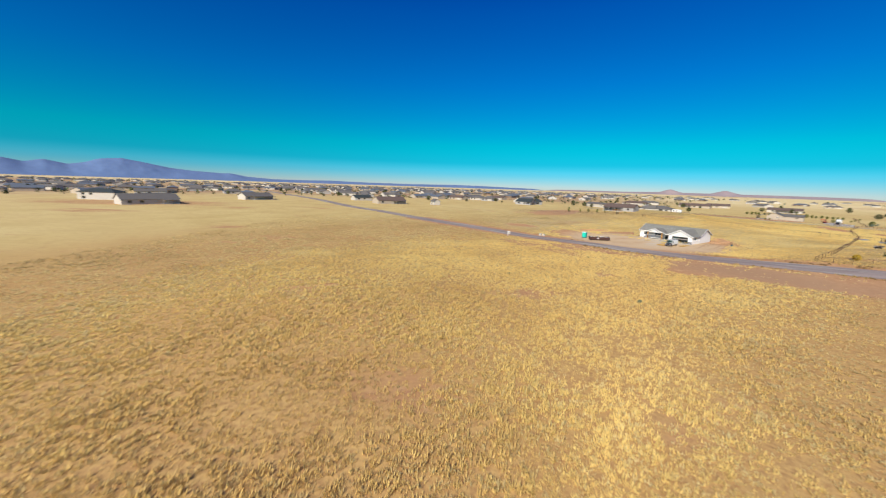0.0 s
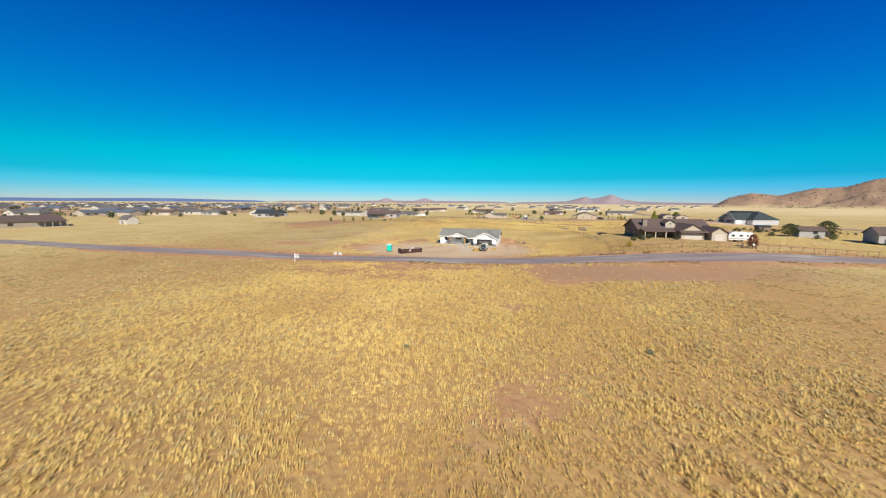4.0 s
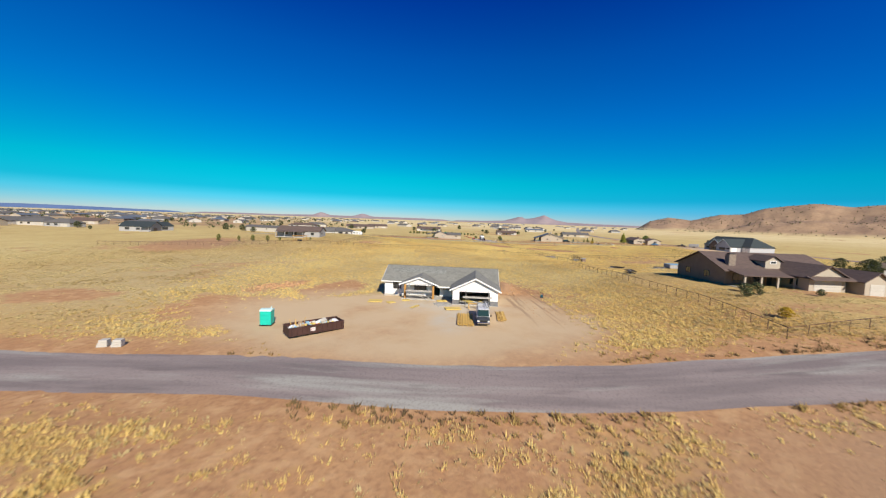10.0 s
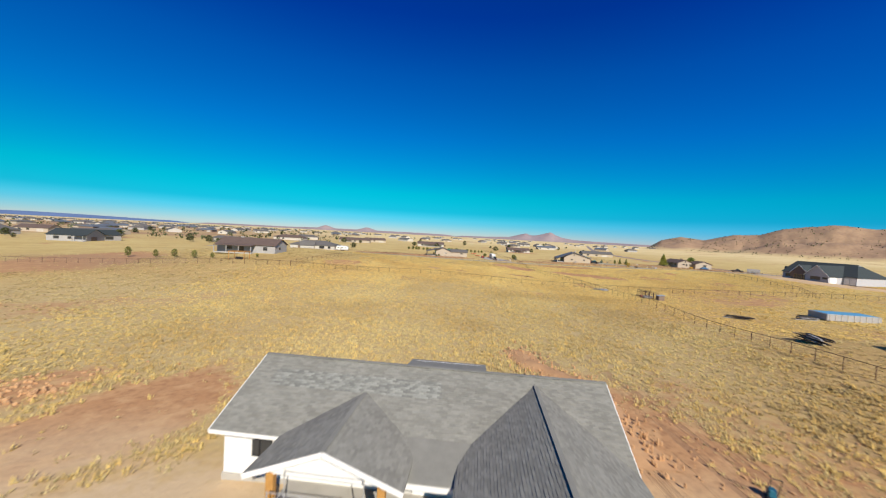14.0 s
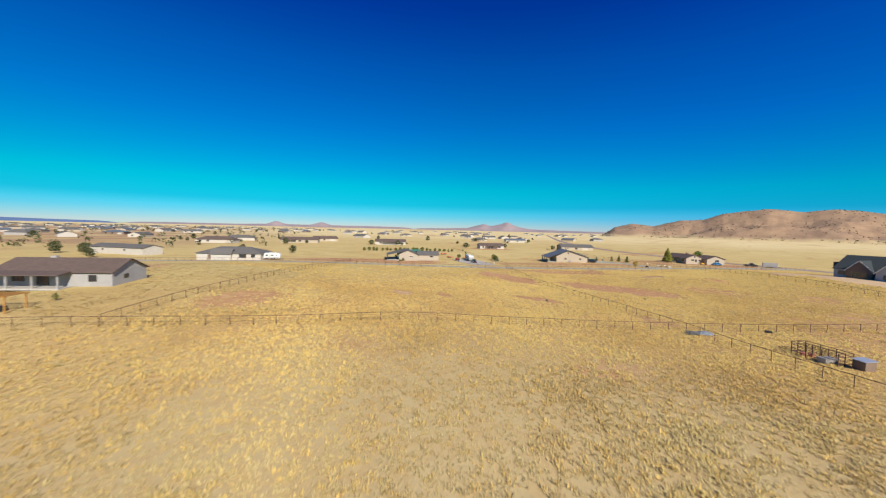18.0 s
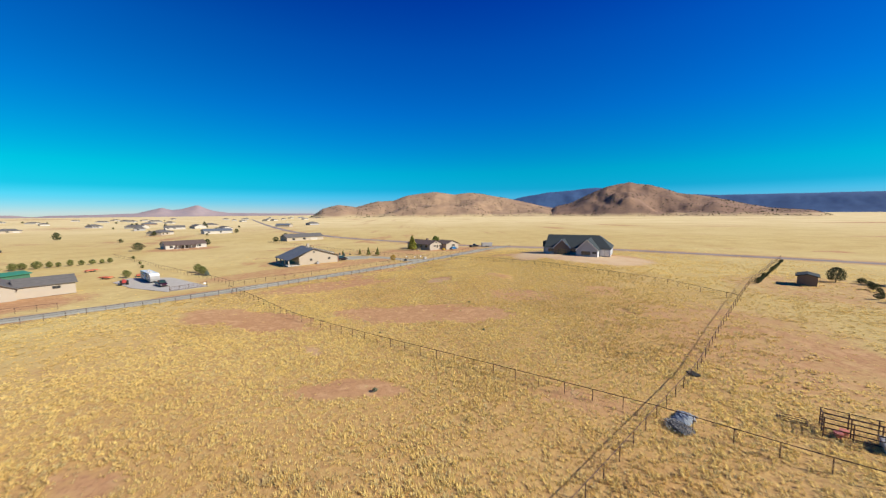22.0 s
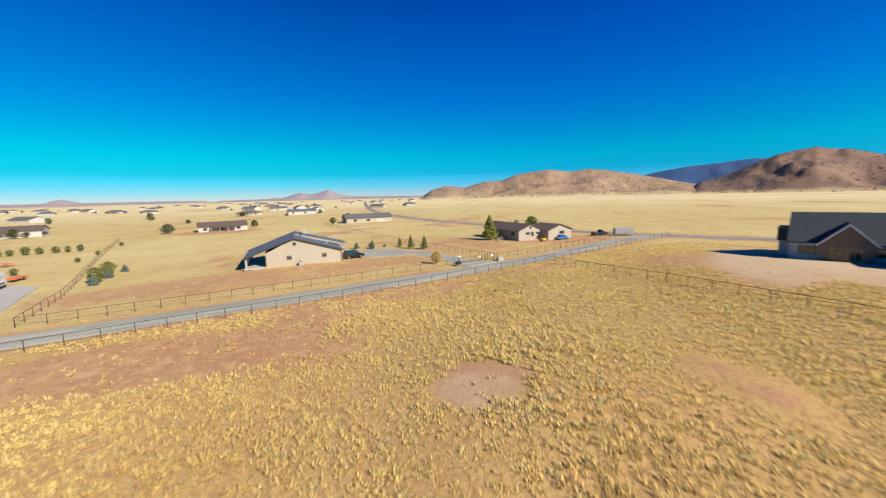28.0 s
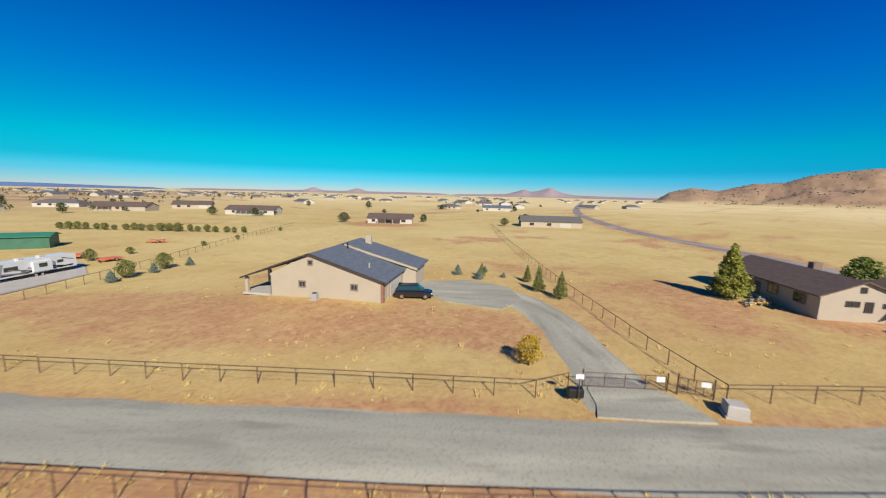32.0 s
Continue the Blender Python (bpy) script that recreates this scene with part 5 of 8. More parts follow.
        for zz, f in ((0.0, 1.0), (0.35, 1.02), (0.7, 0.75), (1.0, 0.3)):
            rings.append([(cx + sx * f * rnd.uniform(0.75, 1.1) * math.cos(6.283 * i / n), cy + sy * f * rnd.uniform(0.75, 1.1) * math.sin(6.283 * i / n), 0.72 + h * zz + rnd.uniform(-0.06, 0.06)) for i in range(n)])
        Geo().loft(rings).make("sheeting", PAINT_W if cx != 0.5 else cols[4], d, "crumpled plastic sheeting")
    for px, py, tx, ty, ln in ((-2.5, 0.6, -0.3, 0.1, 1.1), (-2.3, 0.5, 0.25, 0.2, 1.0), (-2.0, 0.8, 0.1, 0.3, 0.9), (-1.2, 0.7, 0.35, 0.0, 1.1), (-0.2, 0.2, 0.9, 0.2, 0.4), (1.1, 0.5, 0.8, 0.3, 0.4)):
        Geo().bar((px, py, 0.7), (px + tx, py + ty, 0.7 + ln), 0.09, 0.04).make("offcut", WOOD, d)


dumpster(56.2, 101.9, -5)


def realtor_sign(x, y, ang):
    s = thing("sign_post", x, y, G(x, y), ang, "white timber sign post with a hanging white board", "sign")
    Geo().cham(-0.07, -0.07, 0, 0.07, 0.07, 2.1, 0.02).make("post", WHITE, s)
    Geo().box(0.0, -0.05, 1.75, 1.2, 0.05, 1.87).make("arm", WHITE, s)
    b = Geo().box(0.25, -0.02, 1.0, 1.1, 0.02, 1.62).make("board", WHITE, s)
    for k in range(3):
        Geo().box(0.35, -0.026, 1.12 + k * 0.15, 1.0, -0.021, 1.19 + k * 0.15).make("print_bar", TRIMG, b)
    for hx in (0.35, 1.0):
        Geo().tube((hx, 0, 1.6), (hx, 0, 1.77), 0.012).make("chain", STEEL, s)


realtor_sign(23.9, 103.0, -50)


def pipe_fence(name, pts, label, gap=3.0, h=1.3, rails=(1.0,), wires=(0.2, 0.45, 0.75), stays=False, material=None, group="fences"):
    """Steel posts with a top rail and wire strands, following the ground."""
    material = material or RUST
    x0, y0 = pts[0]
    z0 = G(x0, y0)
    f = thing("fence", x0, y0, z0, 0, label, "fence", group)
    line = np.array(pts, float)
    s = np.r_[0, np.cumsum(np.linalg.norm(np.diff(line, axis=0), axis=1))]
    n = max(1, round(s[-1] / gap))
    q = np.linspace(0, s[-1], n + 1)
    P = [(np.interp(a, s, line[:, 0]), np.interp(a, s, line[:, 1])) for a in q]
    P = [(a - x0, b - y0, G(a, b) - z0) for a, b in P]
    me = Geo().tube((0, 0, -0.3), (0, 0, h + 0.02), 0.04, 6).make("post", material, f).data
    first = True
    for x, y, z in P:
        if first:
            first = False
            continue
        ob = new("post", me)
        ob.parent = f
        ob.location = (x, y, z)
    for parts_, rad, sides, nm in ((rails, 0.036, 6, "rail"), (wires, 0.007, 3, "wire")):
        for r in parts_:
            rings = []
            for k, (x, y, z) in enumerate(P):
                a, b = P[max(0, k - 1)], P[min(len(P) - 1, k + 1)]
                L = math.hypot(b[0] - a[0], b[1] - a[1])
                nx, ny = -(b[1] - a[1]) / L, (b[0] - a[0]) / L
                rings.append([(x + nx * rad * math.cos(6.2832 * i / sides), y + ny * rad * math.cos(6.2832 * i / sides), z + h * r + rad * math.sin(6.2832 * i / sides)) for i in range(sides)])
            Geo().loft(rings).make(nm, material, f)
    return f

# ---- the neighbours' houses ----


def travel_trailer(x, y, ang, L=7.5, label="white travel trailer with dark windows", stripes=False, z=None):
    t = thing("travel_trailer", x, y, G(x, y) if z is None else z, ang, label, "trailer", "travel trailers")
    w, h = 1.2, 3.05
    sec = [(-L / 2, 0.75), (-L / 2, h - 0.1), (-L / 2 + 0.3, h), (L / 2 - 0.9, h), (L / 2 - 0.1, h - 0.7), (L / 2, 1.5), (L / 2 - 0.25, 0.75)]
    Geo().prism_y(sec, -w, w).make("body", PAINT_W, t)
    for s in (-1, 1):
        side = "front" if s < 0 else "back"
        bx = (-L / 2, -w, L / 2, w)
        for a, b, z0, z1 in ((0.12, 0.27, 1.7, 2.35), (0.45, 0.60, 1.75, 2.3), (0.74, 0.82, 1.8, 2.3)):
            panel(Geo(), side, bx, L * a, L * b, z0, z1, 0.0, 0.02).make("window", CARGLASS, t)
        panel(Geo(), side, bx, L * 0.05, L * 0.95, 0.98, 1.22, 0.0, 0.012).make("stripe", TRIMG if not stripes else BLACKP, t)
        if stripes:
            panel(Geo(), side, bx, L * 0.30, L * 0.7, 1.3, 1.42, 0.0, 0.014).make("stripe", BLACKP, t)
            panel(Geo(), side, bx, L * 0.62, L * 0.66, 0.9, 2.5, 0.0, 0.016).make("door_line", TRIMG, t)
    panel(Geo(), "front", (-L / 2, -w, L / 2, w), L * 0.33, L * 0.42, 0.85, 2.65, 0.0, 0.025).make("door", OFFW, t)
    for k in (0.35, 0.6):
        Geo().cham(-L / 2 + L * k, -0.35, h, -L / 2 + L * k + 0.8, 0.35, h + 0.3, 0.06).make("roof_unit", OFFW, t)
    if stripes:
        # grey nose cap, sweeping graphics, and black strips imitating the undercarriage's shade
        Geo().prism_y([(L / 2 - 1.5, h - 0.25), (L / 2 - 1.0, h - 0.02), (L / 2 - 0.08, h - 0.72), (L / 2 + 0.02, 1.5), (L / 2 - 0.24, 0.78), (L / 2 - 1.0, 1.1)], -w - 0.015, w + 0.015).make("nose_cap", GREYW, t)
        for s in (-1, 1):
            yy = s * (w + 0.012)
            for x0, x1, z0, z1, wd in ((-L * 0.42, -L * 0.12, 1.0, 1.55, 0.16), (-L * 0.3, L * 0.12, 0.95, 1.75, 0.14), (0.0, L * 0.34, 1.1, 1.9, 0.18), (L * 0.12, L * 0.42, 0.95, 1.35, 0.22), (-L * 0.46, -L * 0.3, 2.1, 2.55, 0.12)):
                Geo().bar((x0, yy, z0), (x1, yy, z1), 0.02, wd).make("swoosh", TRIMG if wd > 0.17 else BLACKP, t)
            Geo().box(-L / 2 + 0.3, s * (w - 0.12) - 0.03, 0.35, L / 2 - 2.6, s * (w - 0.12) + 0.03, 0.8).make("skirt", BLACKP, t)
            Geo().cham(-L * 0.16, s * (w + 0.14) - 0.16, 0.95, L * 0.08, s * (w + 0.14) + 0.16, 2.6, 0.05).make("slide_out", PAINT_W, t)
            Geo().box(-L * 0.09, s * (w + 0.31) - 0.012, 1.6, L * 0.01, s * (w + 0.31) + 0.012, 2.25).make("slide_window", CARGLASS, t)
        Geo().tube((-L * 0.3, -w - 0.08, h - 0.2), (L * 0.25, -w - 0.08, h - 0.2), 0.09, 8).make("awning", BLACKP, t)
    for wx in (-0.5, 0.45):
        for s in (-1, 1):
            wheel(t, wx, s * 1.05, 0.36)
    Geo().bar((L / 2 - 0.4, 0, 0.6), (L / 2 + 1.1, 0, 0.55), 0.12, 0.12).make("hitch", BLACKP, t)
    for s in (-1, 1):
        Geo().tube((L / 2 - 0.5, s * 0.9, 0.0), (L / 2 - 0.5, s * 0.9, 0.8), 0.04).make("jack", BLACKP, t)
    return t


# the tan house by the lane, with a long roof that falls over a back porch
TX, TY, TA, TZ = 286.67, 207.78, -53.2, 0.3
th = thing("house", TX, TY, TZ, TA, "tan stucco house with a slate-blue roof and a covered porch", "house")
TW, TD, TR, TE, TH_ = 16.05, 15.5, 6.02, 2.75, 3.1
gable_walls(th, (0, 0, TW, TD), TE + 0.15, TR, TH_ - 0.15, TAN, along="y", e2=TE)
sec = [(-4.3, TE - 0.72), (TR, TE + TH_), (TW + 0.55, TE - 0.2), (TW + 0.55, TE - 0.04), (TR, TE + TH_ + 0.16), (-4.3, TE - 0.56)]
Geo().prism_y(sec, -0.45, 9.2).make("roof", ROOF_BLUE, th)
sec = [(-4.3, TE - 0.72), (TR + 0.6, TE + TH_ + 0.28), (TW + 2.6, TE + 0.1), (TW + 2.6, TE + 0.26), (TR + 0.6, TE + TH_ + 0.44), (-4.3, TE - 0.56)]
Geo().prism_y(sec, 9.2, TD + 0.45).make("upper_roof", ROOF_BLUE, th)
Geo().prism_y([(TR + 0.5, TE + TH_ - 0.2), (TW + 2.3, TE - 0.3), (TW + 2.3, TE + 0.1), (TR + 0.5, TE + TH_ + 0.3)], 9.32, 9.5).make("clerestory_wall", TAN, th)
Geo().box(TW, 9.6, -0.3, TW + 2.0, TD, TE).make("wing_wall", TAN, th)
f = Geo()
for a, b in (((-4.3, TE - 0.64), (TR, TE + TH_ + 0.08)), ((TR, TE + TH_ + 0.08), (TW + 0.55, TE - 0.12))):
    f.bar((a[0], -0.47, a[1]), (b[0], -0.47, b[1]), 0.04, 0.22)
f.make("rake_board", TRIM, th)
window(th, "front", (0, 0, TW, TD), 4.2, 1.25, 1.1, 0.95, trim=TRIMG, fr=0.16)
window(th, "front", (0, 0, TW, TD), 11.6, 1.25, 1.1, 0.95, trim=TRIMG, fr=0.16)
window(th, "front", (0, 0, TW, TD), 5.6, TE + 1.55, 0.8, 0.8, trim=TRIMG, panes=1, fr=0.14)
for k in range(4):
    Geo().box(-3.95, 0.1 + k * 5.0, -0.2, -3.55, 0.5 + k * 5.0, TE - 0.6).make("porch_post", TAN, th)
Geo().box(-4.2, -0.1, -0.25, -0.02, TD, 0.06).make("porch_slab", CONC, th)
Geo().box(TW - 0.25, -0.06, -0.2, TW + 0.12, 0.5, 2.4).make("stone_pier", mat("red_stone", (0.30, 0.15, 0.10), (0.18, 0.10, 0.075), 3, 0.9, bump=0.8, fine=8), th, "reddish stone corner pier")
Geo().box(TW, 2.0, -0.2, TW + 0.1, 8.6, TE - 0.35).make("garage_front", TAN, th)
garage_door(th, "right", (0, 2.0, TW + 0.1, 8.6), 0.8, 4.9, 2.25, OFFW)
Geo().tube((0.1, -0.05, 0), (0.1, -0.05, TE - 0.1), 0.05).make("downpipe", TRIM, th)
Geo().tube((13.0, 3.2, TE + 1.0), (13.0, 3.2, TE + 1.7), 0.12, 8).make("roof_vent", GREYW, th)
Geo().tube((7.6, 8.2, TE + TH_ - 0.5), (7.6, 8.2, TE + TH_ + 0.6), 0.12, 8).make("flue", BLACKP, th)
Geo().cham(8.3, 13.5, TE + TH_ - 1.0, 9.3, 14.3, TE + TH_ + 1.2, 0.05).make("chimney", TAN, th)


def place(root, x, y):
    c, s = math.cos(root.rotation_euler.z), math.sin(root.rotation_euler.z)
    return root.location.x + c * x - s * y, root.location.y + s * x + c * y


ac = thing("air_conditioner", *place(th, 7.0, -0.9), TZ - 0.02, TA, "grey outdoor air conditioner unit by the wall", "air conditioner")
Geo().cham(-0.4, -0.4, 0.08, 0.4, 0.4, 0.85, 0.05).make("casing", GREYW, ac)
Geo().tube((0, 0, 0.84), (0, 0, 0.9), 0.33, 14).make("fan_grille", BLACKP, ac)
Geo().box(-0.5, -0.5, -0.05, 0.5, 0.5, 0.08).make("pad", CONC, ac)
suv(301.2, 194.6, -42, PAINT_K, "black SUV parked beside the tan house")
bn = thing("wheelie_bin", *place(th, TW + 1.2, 3.0), TZ, TA, "green plastic wheelie bin", "bin")
GREENP = mat("green_plastic", (0.02, 0.16, 0.06), (0.015, 0.12, 0.045), 3, 0.5)
Geo().loft([[(-0.25, -0.28, 0.05), (0.25, -0.28, 0.05), (0.25, 0.28, 0.05), (-0.25, 0.28, 0.05)], [(-0.32, -0.36, 1.0), (0.32, -0.36, 1.0), (0.32, 0.36, 1.0), (-0.32, 0.36, 1.0)]]).make("tub", GREENP, bn)
Geo().cham(-0.35, -0.4, 1.0, 0.35, 0.4, 1.08, 0.03).make("lid", GREENP, bn)

# the large dark house on the gravel pad
BX, BY, BA, BZ = 299.66, 106.38, -121.1, 2.0
BLUEGREY = mat("pale_blue_grey_siding", (0.42, 0.42, 0.43), (0.36, 0.36, 0.375), 0.8, 0.8, fine=12, stretch=(1, 1, 6))
bh = thing("house", BX, BY, BZ, BA, "large grey house with a dark slate roof and gabled wings", "house")
W3, R3, H3, E3, G3, GP3 = 21.8, 8.5, 4.8, 2.95, 13.98, 7.96
gable_walls(bh, (0, 0, W3, 2 * R3), E3, R3, H3 - 0.05, BLUEGREY)
HE, ZE, ZR = W3 + 4.6, E3 - 0.15, E3 + H3
top = [(-0.4, -0.4, ZE), (HE, -0.4, ZE), (HE, 2 * R3 + 0.4, ZE), (-0.4, 2 * R3 + 0.4, ZE), (-0.4, R3, ZR), (W3 - 0.6, R3, ZR)]
vs = top + [(x, y, z + 0.16) for x, y, z in top]
Geo().add(vs, [(0, 1, 5, 4), (1, 2, 5), (2, 3, 4, 5), (6, 10, 11, 7), (7, 11, 8), (8, 11, 10, 9), (0, 6, 7, 1), (1, 7, 8, 2), (2, 8, 9, 3), (0, 4, 10, 6), (4, 3, 9, 10)]).make("roof", ROOF_DARK, bh)


def front_wing(root, xa, xb, proj, e, rise, back, wallm, roofm, o=0.4, name="wing", white=True):
    xm = (xa + xb) / 2
    Geo().prism_y([(xa, -0.3), (xb, -0.3), (xb, e), (xm, e + rise - 0.05), (xa, e)], -proj, 0.0).make(name + "_wall", wallm, root)
    s = rise / ((xb - xa) / 2)
    sec = [(xa - o, e - o * s), (xm, e + rise), (xb + o, e - o * s), (xb + o, e - o * s + 0.16), (xm, e + rise + 0.16), (xa - o, e - o * s + 0.16)]
    Geo().prism_y(sec, -proj - o, back).make(name + "_roof", roofm, root)
    f = Geo()
    for xe in (xa - o, xb + o):
        f.bar((xm, -proj - o - 0.03, e + rise + 0.06), (xe, -proj - o - 0.03, e - o * s + 0.06), 0.05, 0.26)
    f.make("fascia", WHITE if white else TRIM, root)


front_wing(bh, G3, W3, GP3, E3, 3.9, 7.0, BLUEGREY, ROOF_DARK)
front_wing(bh, 7.16 - 3.3, 7.16 + 3.3, 1.0, E3, 3.3, 5.9, BROWNW, ROOF_DARK, name="entry")
window(bh, "front", (G3, -GP3, W3, 0), 1.8, 1.0, 3.4, 1.4, trim=TRIM, panes=3)
window(bh, "front", (G3, -GP3, W3, 0), 5.9, 1.5, 1.6, 0.8, trim=TRIM, panes=2)
window(bh, "front", (0, 0, W3, 2 * R3), 1.2, 0.9, 2.4, 1.4, trim=TRIM, panes=2)
window(bh, "front", (0, 0, W3, 2 * R3), 10.6, 0.9, 3.0, 1.5, trim=TRIM, panes=3)
window(bh, "front", (3.86, -1.0, 10.46, 0), 1.4, 0.2, 3.8, 2.0, trim=WOOD, panes=4)
Geo().box(-1.6, 4.0, -0.3, 0.0, 9.0, E3 - 0.2).make("side_bay", BLUEGREY, bh)
Geo().prism([(3.6, E3 - 0.3), (9.4, E3 - 0.3), (9.4, E3 + 2.2), (3.6, E3 + 2.2)], -1.9, 0.1).make("side_bay_roof", ROOF_DARK, bh)
Geo().box(W3 + 0.01, 0.0, -0.3, W3 + 4.2, 2 * R3, E3).make("garage_wall", BLUEGREY, bh)
garage_door(bh, "front", (W3, 0.0, W3 + 4.2, 8.0), 0.25, 1.75, 2.3, WHITE)
garage_door(bh, "front", (W3, 0.0, W3 + 4.2, 8.0), 2.2, 1.75, 2.3, WHITE)
garage_door(bh, "right", (G3, -GP3, W3, -1.0), 1.0, 3.4, 2.4, WHITE)
for k in range(3):
    window(bh, "left", (0, 0, W3, 2 * R3), 2 + k * 5, 1.0, 2.0, 1.3, trim=TRIM)
Geo().prism([(2 * R3, E3), (2 * R3 + 3.5, E3 - 0.5), (2 * R3 + 3.5, E3 - 0.35), (2 * R3, E3 + 0.15)], 0, 9).make("rear_porch_roof", ROOF_DARK, bh)
for k in range(3):
    Geo().box(0.2 + 4.2 * k, 2 * R3 + 3.0, -0.2, 0.5 + 4.2 * k, 2 * R3 + 3.3, E3 - 0.45).make("porch_post", TRIM, bh)

# the brown house with the tall cottonwood
DX, DY, DA, DZ = 331.0, 156.0, -51.0, 1.0
d2 = thing("house", DX, DY, DZ, DA, "beige house with a long dark brown roof and an attached garage", "house")
gable_walls(d2, (0, 0, 8.6, 19.0), 2.75, 4.3, 1.75, SAND, along="y")
Geo().prism_y([(-0.5, 2.55), (4.3, 4.5), (9.1, 2.55), (9.1, 2.7), (4.3, 4.66), (-0.5, 2.7)], -0.4, 19.4).make("roof", ROOF_BROWN, d2)
window(d2, "front", (0, 0, 8.6, 19), 2.6, 1.5, 1.5, 0.7, trim=TRIM, fr=0.12)
window(d2, "front", (0, 0, 8.6, 19), 4.6, 0.9, 0.9, 1.3, trim=TRIM, fr=0.12)
window(d2, "front", (0, 0, 8.6, 19), 6.4, 1.5, 1.0, 0.6, trim=TRIM, fr=0.12)
window(d2, "front", (0, 0, 8.6, 19), 3.9, 3.2, 0.7, 0.7, trim=TRIM, panes=1, fr=0.1)
for k in range(4):
    window(d2, "left", (0, 0, 8.6, 19), 1.6 + k * 4.5, 1.0, 2.0, 1.3, trim=BROWNW)
door(d2, "left", (0, 0, 8.6, 19), 8.3, BROWNW)
gable_walls(d2, (8.6, -3.0, 17.6, 6.0), 2.7, 13.1, 1.6, SAND, along="y")
Geo().prism_y([(8.0, 2.45), (13.1, 4.25), (18.2, 2.45), (18.2, 2.6), (13.1, 4.4), (8.0, 2.6)], -3.45, 6.4).make("garage_roof", ROOF_BROWN, d2)
window(d2, "front", (8.6, -3.0, 17.6, 6), 4.2, 1.35, 1.9, 0.9, trim=TRIM, fr=0.14)
garage_door(d2, "right", (8.6, -3.0, 17.6, 6), 1.5, 5.0, 2.2, OFFW)
Geo().cham(6.0, 9.4, 3.6, 7.2, 10.4, 5.2, 0.06).make("chimney", BROWNW, d2)

# the big brown house across the fence
hb = thing("house", 130.5, 75.0, 3.0, -45, "sprawling tan house with dark brown roofs and two garages", "house")
BXM = (0, -5, 22, 10)
gable_walls(hb, BXM, 3.0, 2.5, 3.0, BROWNW)
roof_gable(0, 22, -5, 10, 3.0, 2.5, 3.0, o=0.6).make("roof", ROOF_BROWN, hb)
Geo().prism([(-9.2, 2.35), (-4.9, 3.05), (-4.9, 3.2), (-9.2, 2.5)], 0.4, 10.6).make("porch_roof", ROOF_BROWN, hb)
for k in range(4):
    Geo().box(0.7 + 3.1 * k, -9.0, -0.3, 1.0 + 3.1 * k, -8.7, 2.35).make("porch_post", SAND, hb)
Geo().box(0.4, -9.1, -0.4, 10.6, -5, 0.06).make("porch_slab", CONC, hb)
for s in (1.5, 5.0):
    window(hb, "front", (0, -5, 22, 10), s, 0.9, 2.2, 1.5, trim=TRIM)
door(hb, "front", (0, -5, 22, 10), 8.3, TRIM)
gable_walls(hb, (10.6, -11.2, 17.2, -5), 2.9, 13.9, 2.0, SAND, along="y")
Geo().prism_y([(9.9, 2.6), (13.9, 4.9), (17.9, 2.6), (17.9, 2.76), (13.9, 5.06), (9.9, 2.76)], -11.7, 2.0).make("garage_roof", ROOF_BROWN, hb)
Geo().prism([(-12.6, 2.45), (-11.1, 2.95), (-11.1, 3.1), (-12.6, 2.6)], 9.9, 17.9).make("garage_eyebrow", ROOF_BROWN, hb)
garage_door(hb, "front", (10.6, -11.2, 17.2, -5), 0.9, 4.9, 2.3, OFFW)
window(hb, "left", (10.6, -11.2, 17.2, -5), 2.4, 1.0, 1.6, 1.2, trim=TRIM)
gable_walls(hb, (18.2, -13.4, 22.4, -4), 2.7, 20.3, 1.5, SAND, along="y")
Geo().prism_y([(17.6, 2.4), (20.3, 4.2), (23.0, 2.4), (23.0, 2.55), (20.3, 4.36), (17.6, 2.55)], -13.9, -3.6).make("small_garage_roof", ROOF_BROWN, hb)
garage_door(hb, "front", (18.2, -13.4, 22.4, -4), 0.9, 2.5, 2.2, OFFW)
CHSTONE = mat("chimney_stone", (0.27, 0.215, 0.17), (0.16, 0.125, 0.10), 2.5, 0.9, bump=0.8, fine=6)
Geo().cham(1.6, -3.6, 2.9, 3.0, -2.4, 6.0, 0.05).make("chimney", CHSTONE, hb, "brown stone chimney")
Geo().cham(1.75, -3.45, 6.0, 2.85, -2.55, 6.25, 0.04).make("chimney_cap", TRIM, hb)
gable_walls(hb, (8.4, -4.2, 11.4, -1), 5.0, 9.9, 0.9, SAND, along="y")
Geo().prism_y([(8.0, 4.8), (9.9, 5.95), (11.8, 4.8), (11.8, 4.92), (9.9, 6.08), (8.0, 4.92)], -4.6, 0.5).make("dormer_roof", ROOF_BROWN, hb)
window(hb, "front", (8.4, -4.2, 11.4, -1), 0.9, 4.4, 1.2, 0.6, trim=WHITE, panes=1)
Geo().box(9.8, -18.5, -0.35, 24, -11.2, 0.0).make("forecourt", CONC, hb)
for k in range(2):
    window(hb, "left", BXM, 3 + 6 * k, 1.0, 1.6, 1.3, trim=TRIM)
travel_trailer(141.3, 48.2, 132, 6.4, "white and grey travel trailer parked by the garage")

# other houses near the lane and beyond
gh = thing("house", 228.2, 264.2, 0.1, -42, "tan house with a grey gabled roof and a covered side porch", "house")
gable_walls(gh, (0, 0, 9.5, 16), 2.8, 4.6, 2.1, SAND, along="y")
Geo().prism_y([(-6.2, 2.3), (4.6, 4.9), (10.1, 2.5), (10.1, 2.66), (4.6, 5.06), (-6.2, 2.46)], -0.5, 16.5).make("roof", ROOF_GREY, gh)
gable_walls(gh, (9.5, 1.5, 20, 11), 2.7, 6.2, 1.5, SAND)
